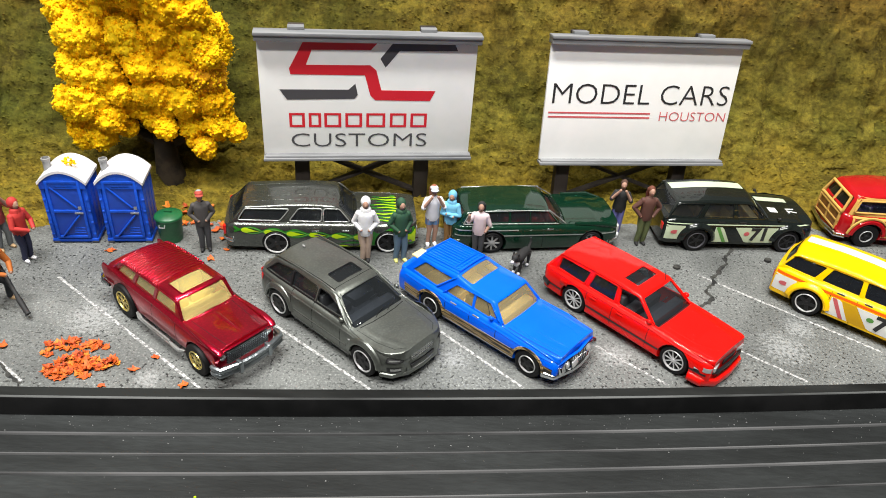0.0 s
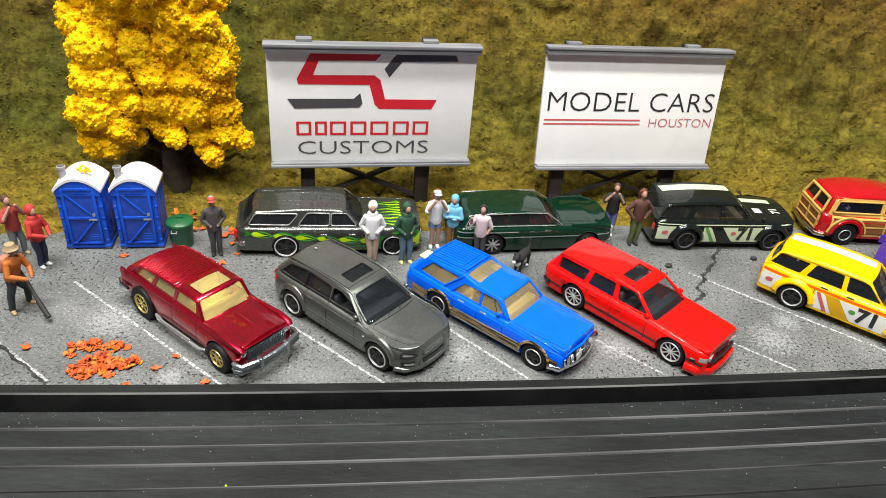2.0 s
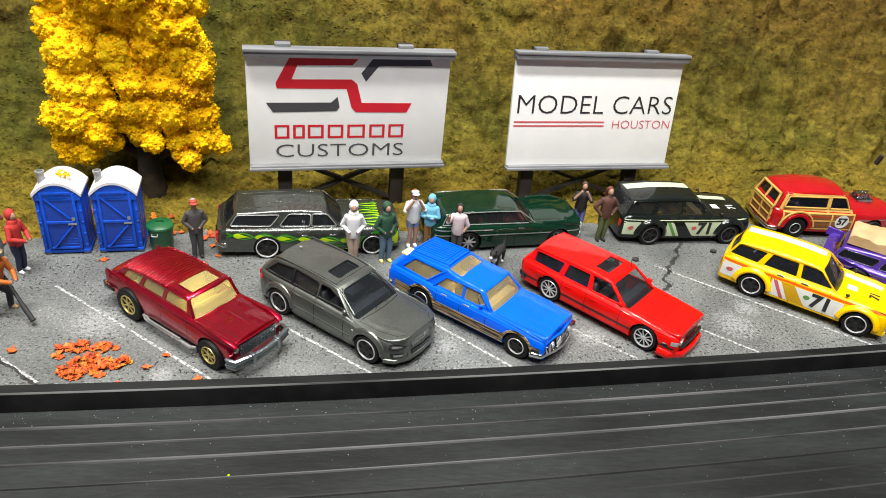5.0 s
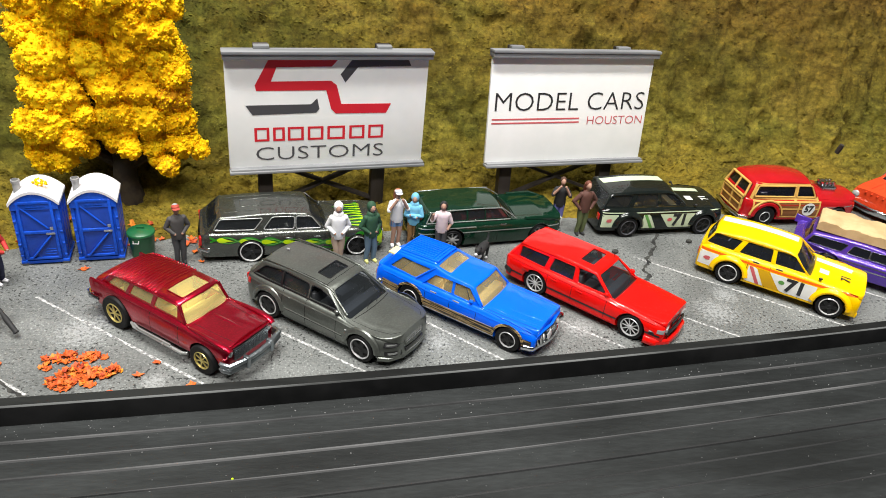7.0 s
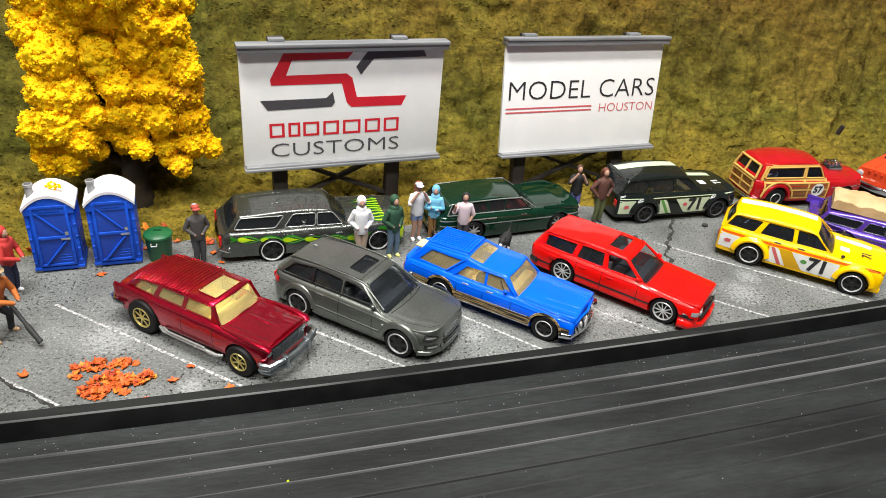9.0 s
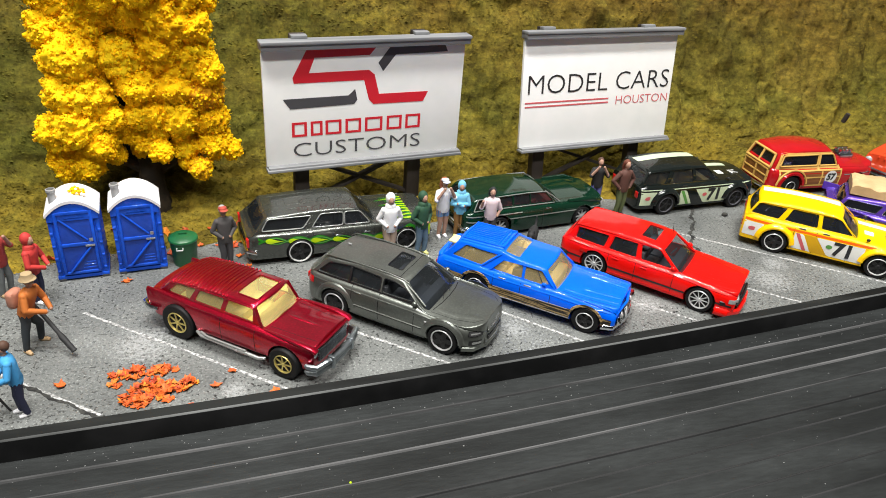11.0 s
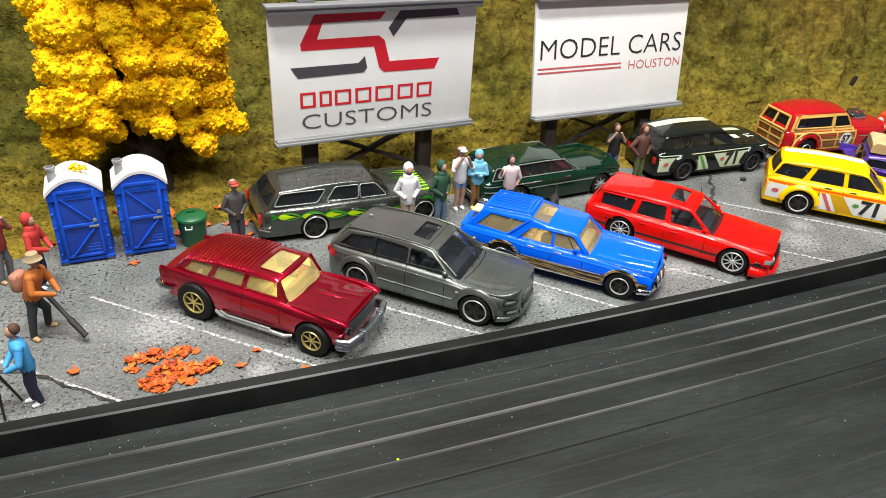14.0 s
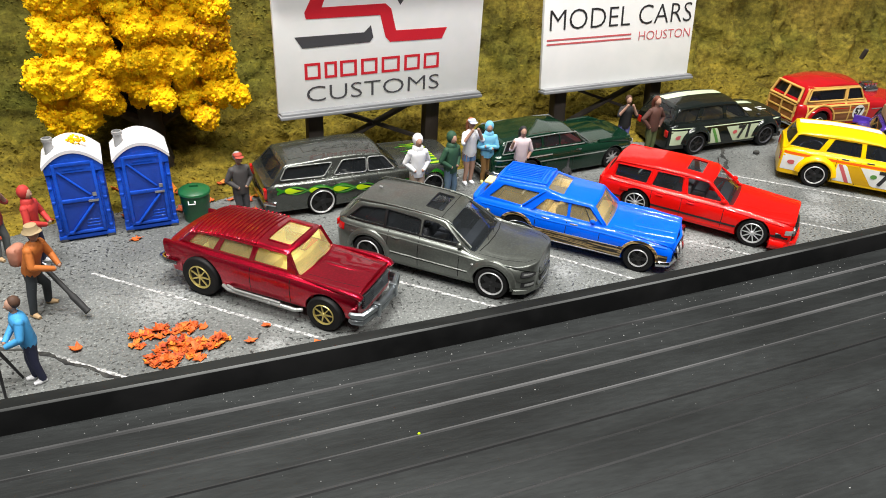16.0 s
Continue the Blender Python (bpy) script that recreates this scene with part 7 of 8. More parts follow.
# ---- portable toilets, bin ----
def toilet(x, y, yaw, lean, label):
    ob = root("portable_toilet", label, "portable toilet", at(x, y, 0, lean, 0, yaw) @ Matrix.Scale(1.05, 4), "portable toilets")
    w, d, h = 0.74, 1.25, 2.46
    bm = bmesh.new()
    box(bm, -w, w, 0.06, d, 0.12, h, 0.05)
    part("cabin", bm, TOILET_BLUE, ob, "blue plastic cabin")
    bm = bmesh.new()
    box(bm, -w - 0.03, w + 0.03, 0.0, d + 0.04, 0.06, 0.2, 0.04)
    part("skid", bm, TOILET_BLUE, ob)
    for s in (-1, 1):
        for yy in (0.12, d - 0.1):
            bm = bmesh.new()
            box(bm, s * (w - 0.1) - 0.11, s * (w - 0.1) + 0.11, yy - 0.12, yy + 0.1, 0.0, 0.12, 0.03)
            part("foot", bm, DARK_FOOT, ob)
        bm = bmesh.new()
        box(bm, s * (w - 0.06) - 0.06, s * (w - 0.06) + 0.06, 0.02, 0.16, 0.2, h - 0.02, 0.02)
        for k in range(5):
            box(bm, s * (w - 0.05) - 0.05, s * (w - 0.05) + 0.05, 0.0, 0.06, 0.34 + 0.46 * k, 0.42 + 0.46 * k, 0.02)
        part("corner_post", bm, TOILET_BLUE, ob)
        bm = bmesh.new()
        for k in range(3):
            box(bm, s * w - 0.02, s * w + 0.012, 0.25 + 0.34 * k, 0.45 + 0.34 * k, 0.3, h - 0.3, 0.01)
        part("side_rib", bm, TOILET_BLUE, ob)
    # door with raised frame, mid rail and diagonal creases
    bm = bmesh.new()
    box(bm, -0.56, 0.56, 0.0, 0.08, 0.24, 2.50, 0.02)
    door = part("door", bm, TOILET_DARK, ob, "blue panelled door")
    bm = bmesh.new()
    for x0, x1, z0, z1 in ((-0.56, -0.46, 0.24, 2.50), (0.46, 0.56, 0.24, 2.50), (-0.47, 0.47, 2.40, 2.52), (-0.47, 0.47, 0.24, 0.34), (-0.47, 0.47, 1.26, 1.38)):
        box(bm, x0, x1, -0.04, 0.03, z0, z1, 0.025)
    part("door_frame", bm, TOILET_BLUE, door)
    bm = bmesh.new()
    rod(bm, (-0.42, 0.0, 2.25), (0.30, 0.0, 1.45), 0.04, n=6)
    plank = Vector((0.36, 0.0, 1.20)) - Vector((-0.34, 0.0, 0.34))
    box(bm, -0.10, 0.10, -0.025, 0.03, 0, plank.length, 0.025, m=Matrix.Translation((-0.34, 0.0, 0.34)) @ plank.to_track_quat("Z", "Y").to_matrix().to_4x4())
    for k in range(3):
        box(bm, 0.04 + 0.02 * k, 0.42, -0.012, 0.02, 0.42 + 0.10 * k, 0.46 + 0.10 * k, 0.012)
    box(bm, -0.28, 0.30, -0.02, 0.02, 2.24, 2.30, 0.01)
    part("door_crease", bm, TOILET_BLUE, door)
    bm = bmesh.new()
    box(bm, 0.22, 0.5, -0.09, -0.04, 1.25, 1.31, 0.015)
    box(bm, 0.36, 0.47, -0.08, -0.04, 1.42, 1.54, 0.02)
    part("latch", bm, STEEL, door, "steel latch plates")
    # vaulted white roof
    bm = bmesh.new()
    n = 14
    arc = [(-(w + 0.05) + 2 * (w + 0.05) * k / n, 2.46 + 0.44 * (1 - abs(-1 + 2 * k / n) ** 2.0)) for k in range(n + 1)]
    prof = arc + [(w + 0.05, 2.36)] + [(px * 0.985, pz - 0.10) for px, pz in arc[::-1]] + [(-w - 0.05, 2.36)]
    ys = [(-0.05, 0.99), (-0.03, 1.0), (d + 0.03, 1.0), (d + 0.05, 0.99)]
    vs = grid_mesh(bm, [[(px * k, yy, 2.4 + (pz - 2.4) * k) for px, pz in prof] for yy, k in ys], close_v=True)
    bm.faces.new(vs[0])
    bm.faces.new(vs[-1])
    part("roof", bm, TOILET_WHITE, ob, "white vaulted roof")
    bm = bmesh.new()
    n = 14
    arc = [(-w + 2 * w * k / n, 2.36 + 0.44 * (1 - abs(-1 + 2 * k / n) ** 2.0)) for k in range(n + 1)]
    put_face(bm, [(px, -0.02, pz) for px, pz in arc] + [(w, -0.02, 2.2), (-w, -0.02, 2.2)])
    bmesh.ops.solidify(bm, geom=bm.faces[:], thickness=-0.1)
    part("gable", bm, TOILET_BLUE, ob)
    bm = bmesh.new()
    lathe(bm, [(0.12, 2.3), (0.12, 3.0), (0.145, 3.02), (0.145, 3.10), (0.11, 3.11), (0.10, 2.9)], 14, Matrix.Translation((-0.52, 0.5, 0.0)))
    part("vent_pipe", bm, GREY_PLASTIC, ob, "grey vent pipe")
    return ob


toilet(-12.70, 22.42, 7.0, 0, "blue portable toilet with white roof and yellow leaves on it")
toilet(-10.80, 22.66, 7.0, 0, "blue portable toilet with white roof beside a green bin")

ob = root("dustbin", "green round dustbin with lid on the asphalt", "dustbin", at(-9.42, 23.15) @ Matrix.Scale(1.0, 4))
bm = bmesh.new()
lathe(bm, [(0.40, 0.0), (0.42, 0.05), (0.42, 0.3), (0.44, 0.33), (0.44, 0.6), (0.46, 0.63), (0.47, 0.98), (0.43, 1.0)], 26)
part("body", bm, BIN_GREEN, ob)
bm = bmesh.new()
lathe(bm, [(0.50, 0.96), (0.52, 1.0), (0.50, 1.06), (0.40, 1.12), (0.15, 1.17), (0.001, 1.18)], 26)
box(bm, -0.14, 0.14, -0.04, 0.04, 1.17, 1.25, 0.02)
part("lid", bm, BIN_GREEN, ob, "green domed lid")
bm = bmesh.new()
tube(bm, [(-0.2, -0.46, 0.86), (-0.2, -0.52, 0.78), (0.0, -0.52, 0.78), (0.0, -0.46, 0.86)], 0.025, 6)
part("handle", bm, STEEL, ob)


# ---- trees ----
def clumps(lumps, per, seed, sizes, squash=1.0, crumbs=False):
    """Many small uneven foam clumps over the skins of the given lumps."""
    r = random.Random(seed)
    g = (1 + 5 ** 0.5) / 2
    ico = [Vector(v).normalized() for v in ((-1, g, 0), (1, g, 0), (-1, -g, 0), (1, -g, 0), (0, -1, g), (0, 1, g), (0, -1, -g), (0, 1, -g), (g, 0, -1), (g, 0, 1), (-g, 0, -1), (-g, 0, 1))]
    tri = [(0, 11, 5), (0, 5, 1), (0, 1, 7), (0, 7, 10), (0, 10, 11), (1, 5, 9), (5, 11, 4), (11, 10, 2), (10, 7, 6), (7, 1, 8), (3, 9, 4), (3, 4, 2), (3, 2, 6), (3, 6, 8), (3, 8, 9), (4, 9, 5), (2, 4, 11), (6, 2, 10), (8, 6, 7), (9, 8, 1)]
    if crumbs:
        ico = [Vector(v) for v in ((1, 0, 0), (-1, 0, 0), (0, 1, 0), (0, -1, 0), (0, 0, 1), (0, 0, -1))]
        tri = [(0, 2, 4), (2, 1, 4), (1, 3, 4), (3, 0, 4), (2, 0, 5), (1, 2, 5), (3, 1, 5), (0, 3, 5)]
    verts, faces = [], []
    for x, y, z, rad in lumps:
        for _ in range(int(per * rad * rad)):
            d = Vector((r.gauss(0, 1), r.gauss(0, 1), r.gauss(0, 1))).normalized()
            c = Vector((x, y, z)) + d * rad * lump_skin(x, y, z, d) * r.uniform(0.95, 1.01)
            s = r.choice(sizes) * r.uniform(0.7, 1.25)
            i = len(verts)
            for v in ico:
                q = c + Vector((v.x, v.y, v.z * squash)) * s * r.uniform(0.6, 1.35)
                verts.append((q.x * S, q.y * S, q.z * S))
            faces += [(a + i, b + i, e + i) for a, b, e in tri]
    data = bpy.data.meshes.new("crown")
    data.from_pydata(verts, [], faces)
    data.shade_smooth()
    return data


tree = root("tree", "model tree with bright yellow foam foliage and dark trunk", "tree", at(0, 0, 0))
bm = bmesh.new()
tube(bm, [(-10.7, 27.3, -0.3), (-10.75, 27.2, 1.2), (-10.7, 27.1, 2.6), (-10.9, 26.9, 4.4), (-11.0, 26.9, 6.5), (-11.1, 27.0, 8.6)], [0.75, 0.5, 0.42, 0.36, 0.26, 0.12], 10)
part("trunk", bm, BARK, tree, "dark brown trunk")
for pts in ([(-10.75, 27.1, 2.4), (-11.8, 26.7, 3.4), (-12.9, 26.4, 4.4)], [(-10.7, 27.1, 2.5), (-9.7, 26.9, 3.3), (-8.7, 27.0, 3.8)], [(-10.9, 26.9, 4.2), (-9.9, 26.4, 5.2), (-9.2, 26.2, 6.2)], [(-10.9, 26.9, 4.6), (-12.0, 26.4, 5.4), (-12.9, 26.3, 6.6)], [(-11.0, 26.9, 6.2), (-10.2, 26.5, 7.4), (-9.6, 26.3, 8.2)]):
    bm = bmesh.new()
    tube(bm, pts, [0.17, 0.11, 0.06], 7)
    part("limb", bm, BARK, tree)
for pts in ([(-10.8, 27.2, 1.9), (-12.0, 27.0, 2.7), (-13.2, 26.8, 3.2)], [(-10.7, 27.2, 1.8), (-9.6, 27.1, 2.5), (-8.4, 27.0, 2.9)], [(-10.8, 27.1, 2.8), (-11.4, 26.5, 4.2), (-11.6, 26.2, 5.6)], [(-10.8, 27.1, 2.9), (-10.2, 26.5, 4.3), (-10.0, 26.2, 5.6)], [(-10.9, 27.0, 3.4), (-10.9, 26.3, 4.9), (-11.0, 26.0, 6.4)], [(-10.7, 27.3, 2.0), (-9.4, 27.5, 3.4), (-8.3, 27.6, 4.6)], [(-10.8, 27.3, 2.1), (-12.2, 27.5, 3.5), (-13.2, 27.6, 4.6)]):
    bm = bmesh.new()
    tube(bm, pts, [0.26, 0.17, 0.08], 7)
    part("limb", bm, BARK, tree)
LUMPS = [(-13.2, 26.4, 7.65, 0.85), (-12.01, 26.04, 8.07, 1.09), (-10.59, 25.9, 8.41, 0.99), (-9.41, 25.98, 8.27, 1.05), (-8.57, 26.18, 7.87, 0.70), (-13.05, 26.44, 6.6, 0.72), (-12.55, 26.1, 6.79, 1.11), (-11.14, 25.91, 6.73, 0.92),
         (-9.74, 25.96, 7.1, 1.07), (-8.67, 26.18, 6.78, 0.83), (-8.25, 26.32, 6.27, 0.62), (-12.95, 26.27, 5.51, 0.85), (-12.24, 26.01, 5.5, 0.89), (-10.69, 25.9, 5.79, 0.87), (-9.48, 26.02, 5.76, 0.96), (-8.49, 26.27, 5.4, 0.84)]
LUMPS += [(-13.55, 26.33, 4.04, 0.80), (-12.77, 26.06, 4.35, 0.91), (-12.1, 25.95, 3.65, 0.71), (-10.28, 25.93, 4.65, 0.64), (-9.41, 26.06, 4.46, 0.93), (-8.27, 26.37, 4.3, 0.73), (-13.5, 26.5, 2.85, 0.66), (-12.66, 26.29, 2.79, 0.67),
          (-13.44, 26.41, 2.43, 0.47), (-11.74, 26.21, 3.01, 0.46), (-10.15, 25.95, 3.92, 0.49), (-9.29, 26.42, 3.18, 0.65), (-8.2, 26.74, 3.27, 0.75), (-7.59, 26.99, 2.94, 0.45), (-8.78, 26.58, 2.32, 0.51), (-9.29, 26.44, 2.51, 0.35)]
LUMPS += [(-11.3, 26.1, 3.95, 0.6), (-10.75, 26.2, 3.5, 0.55), (-10.7, 26.1, 4.6, 0.62), (-11.55, 26.0, 4.6, 0.5), (-10.1, 26.3, 3.2, 0.5), (-11.9, 26.1, 4.9, 0.6), (-10.9, 26.6, 2.95, 0.4), (-9.9, 26.2, 5.2, 0.7)]
LUMPS += [(-13.0, 26.33, 8.73, 0.85), (-11.5, 25.98, 9.23, 1.07), (-10.06, 25.91, 9.45, 1.05), (-8.93, 26.06, 9.11, 0.93), (-8.2, 26.27, 8.7, 0.58), (-12.9, 27.6, 7.6, 1.3), (-10.6, 27.7, 8.2, 1.5), (-9.2, 27.6, 6.6, 1.2), (-12.8, 27.6, 5.2, 1.1), (-9.1, 27.7, 4.4, 1.0), (-11.2, 27.2, 10.2, 1.3)]
# unseen lumps added behind the crown to shade the hillside
LUMPS += [(-12.6, 28.6, 6.6, 1.3), (-10.8, 28.8, 7.4, 1.5), (-9.0, 28.6, 6.0, 1.2), (-11.8, 28.4, 5.0, 1.0), (-10.0, 28.4, 4.8, 1.0)]
LUMPS = [(x, y + 0.35 * math.sin(7.3 * i), z, r) for i, (x, y, z, r) in enumerate(LUMPS)]


def lump_skin(x, y, z, d):
    """How far the foliage of a lump reaches in a direction, as a share of its size."""
    return 0.84 + 0.22 * noise.noise(Vector((x, y, z)) + d * 1.6) + 0.20 * noise.noise(Vector((x, y, z)) * 2 + d * 4.5) + 0.10 * noise.noise(Vector((x, y, z)) * 3 + d * 11)


data = clumps(LUMPS, 950, 5, (0.038, 0.052, 0.068))
data.materials.append(YELLOW_LEAF)
bm = bmesh.new()
bm.from_mesh(data)
for x, y, z, rad in LUMPS:
    rows = []
    for i in range(29):
        a = math.pi * (0.01 + 0.98 * i / 28)
        ring = []
        for k in range(40):
            d = Vector((math.sin(a) * math.cos(2 * math.pi * k / 40), math.sin(a) * math.sin(2 * math.pi * k / 40), -math.cos(a)))
            ring.append(tuple((Vector((x, y, z)) + d * rad * (lump_skin(x, y, z, d) + 0.005)) * S))
        rows.append(ring)
    grid_mesh(bm, rows, close_v=True)
for f in bm.faces:
    f.smooth = True
bm.to_mesh(data)
bm.free()
crown = tagged(new("crown", data), "clumped yellow foam foliage")
crown.parent = tree


def flakes(lumps, per, seed):
    """Small torn leaf flakes that stand out all over the lumps."""
    r = random.Random(seed)
    verts, faces = [], []
    for x, y, z, rad in lumps:
        for _ in range(int(per * rad * rad)):
            d = Vector((r.gauss(0, 1), r.gauss(0, 1), r.gauss(0, 1))).normalized()
            c = Vector((x, y, z)) + d * rad * lump_skin(x, y, z, d) * r.uniform(1.0, 1.09)
            face = (d + 0.6 * Vector((r.gauss(0, 1), r.gauss(0, 1), r.gauss(0, 1)))).normalized()
            a = face.cross(Vector((r.gauss(0, 1), r.gauss(0, 1), r.gauss(0, 1)))).normalized()
            b = face.cross(a)
            s = r.uniform(0.022, 0.05)
            i = len(verts)
            for q in (a * s, b * s * 0.8, -a * s * r.uniform(0.6, 1.1), -b * s * 0.8):
                p = c + q + d * r.uniform(-0.02, 0.03)
                verts.append((p.x * S, p.y * S, p.z * S))
            faces += [(i, i + 1, i + 2), (i, i + 2, i + 3)]
    data = bpy.data.meshes.new("leaves")
    data.from_pydata(verts, [], faces)
    return data


data = flakes(LUMPS, 1000, 6)
data.materials.append(YELLOW_LEAF)
crown = tagged(new("leaves", data), "fine torn yellow foam leaves")
crown.parent = tree

data = clumps([(-12.55, 22.95, 3.14, 0.17), (-12.36, 22.9, 3.12, 0.11), (-12.72, 23.05, 3.12, 0.09)], 900, 8, (0.03, 0.045))
data.materials.append(YELLOW_LEAF)
tagged(new("leaf_scatter", data), "bright yellow leaf crumbs on the white toilet roof", "leaves", kind="stuff")


# ---- fallen leaves ----
def leaf_mesh(seed):
    """A crumpled lobed leaf with some thickness."""
    r = random.Random(seed)
    bm = bmesh.new()
    tips = [(0, 0.27), (34, 0.19), (66, 0.27), (100, 0.16), (140, 0.24), (180, 0.13), (222, 0.25), (258, 0.15), (296, 0.26), (326, 0.18)]
    fold = r.uniform(0, math.pi)
    rim = []
    for a, rad in tips:
        a = radians(a + r.uniform(-13, 13))
        rad *= r.uniform(0.55, 1.25)
        x, y = rad * math.cos(a), rad * math.sin(a)
        z = 0.03 + r.uniform(0, 0.06) + 0.7 * abs(x * math.sin(fold) - y * math.cos(fold)) * r.uniform(0.1, 1.0)
        rim.append(bm.verts.new((x, y, z)))
    c = bm.verts.new((0, 0, 0.03))
    for k in range(len(rim)):
        bm.faces.new((c, rim[k], rim[(k + 1) % len(rim)]))
    deep = bmesh.ops.extrude_face_region(bm, geom=bm.faces[:], use_keep_orig=True)
    bmesh.ops.translate(bm, vec=(0, 0, -0.022), verts=[v for v in deep["geom"] if isinstance(v, bmesh.types.BMVert)])
    return finish("leaf", bm, LEAF, 20)


LEAVES = [leaf_mesh(k) for k in range(12)]
rl = random.Random(21)
spots = []
PILES = [(-11.05, 16.85, 0.25, 8), (-10.55, 16.92, 0.32, 15), (-11.02, 16.5, 0.18, 5), (-9.95, 17.0, 0.2, 8), (-9.66, 16.93, 0.25, 10), (-10.2, 16.1, 0.42, 26), (-10.35, 15.68, 0.36, 18), (-9.75, 16.15, 0.36, 16), (-9.5, 15.85, 0.32, 14), (-9.1, 16.2, 0.34, 16), (-10.75, 15.88, 0.15, 5), (-10.0, 16.45, 0.25, 9)]
for px, py, pr, count in PILES:
    for _ in range(int(count * 1.35)):
        a, q = rl.uniform(0, 6.28), rl.random() ** 0.5
        spots.append((px + pr * 1.1 * q * math.cos(a), py + pr * 0.8 * q * math.sin(a), 0.14 * (1 - q) * rl.random()))
PILED = len(spots)
spots += [(-12.55, 16.75, 0), (-12.45, 16.65, 0.03), (-11.35, 22.05, 0), (-11.2, 22.1, 0.02), (-7.9, 23.9, 0), (-7.5, 23.3, 0), (-7.6, 21.9, 0), (-12.7, 23.9, 0.0), (-7.4, 24.3, 0), (-8.3, 24.2, 0.0), (-7.2, 22.6, 0), (-8.25, 16.0, 0), (-7.8, 16.6, 0), (-8.9, 15.3, 0), (-6.6, 15.5, 0), (-13.4, 24.4, 0.1), (-8.6, 25.3, 0.12), (-10.6, 24.6, 0.08), (-11.6, 24.0, 0.0), (-14.5, 24.2, 0.05)]
for _ in range(26):
    x, d = rl.uniform(-15.5, -6.6), rl.uniform(-0.9, 1.3)
    spots.append((x, back_y(x) + d, max(0.0, hill_point(x, d).z) + 0.03))
for i, (x, y, z) in enumerate(spots):
    ob = new("leaf", LEAVES[i % 12])
    s = rl.uniform(0.3, 0.7) if i < PILED + 2 else rl.uniform(0.5, 0.9)
    ob.matrix_basis = at(x, y, z, rl.uniform(-40, 40) if z > 0.03 else rl.uniform(-8, 8), rl.uniform(-40, 40) if z > 0.03 else rl.uniform(-8, 8), rl.uniform(0, 360)) @ Matrix.Scale(s, 4)
    tagged(ob, "curled orange brown fallen leaf on the asphalt", "leaf", "fallen leaves")


# ---- figurines: plain painted shapes ----
SKIN = paint("skin_tone_paint", (0.40, 0.23, 0.165), 0.6, 0, 0, bumpy=0.05)
CLOTH = {}


def cloth(name, color):
    if name not in CLOTH:
        CLOTH[name] = paint(name + "_figure_paint", color, 0.7, 0, 0, grain=0.12, bumpy=0.08)
    return CLOTH[name]


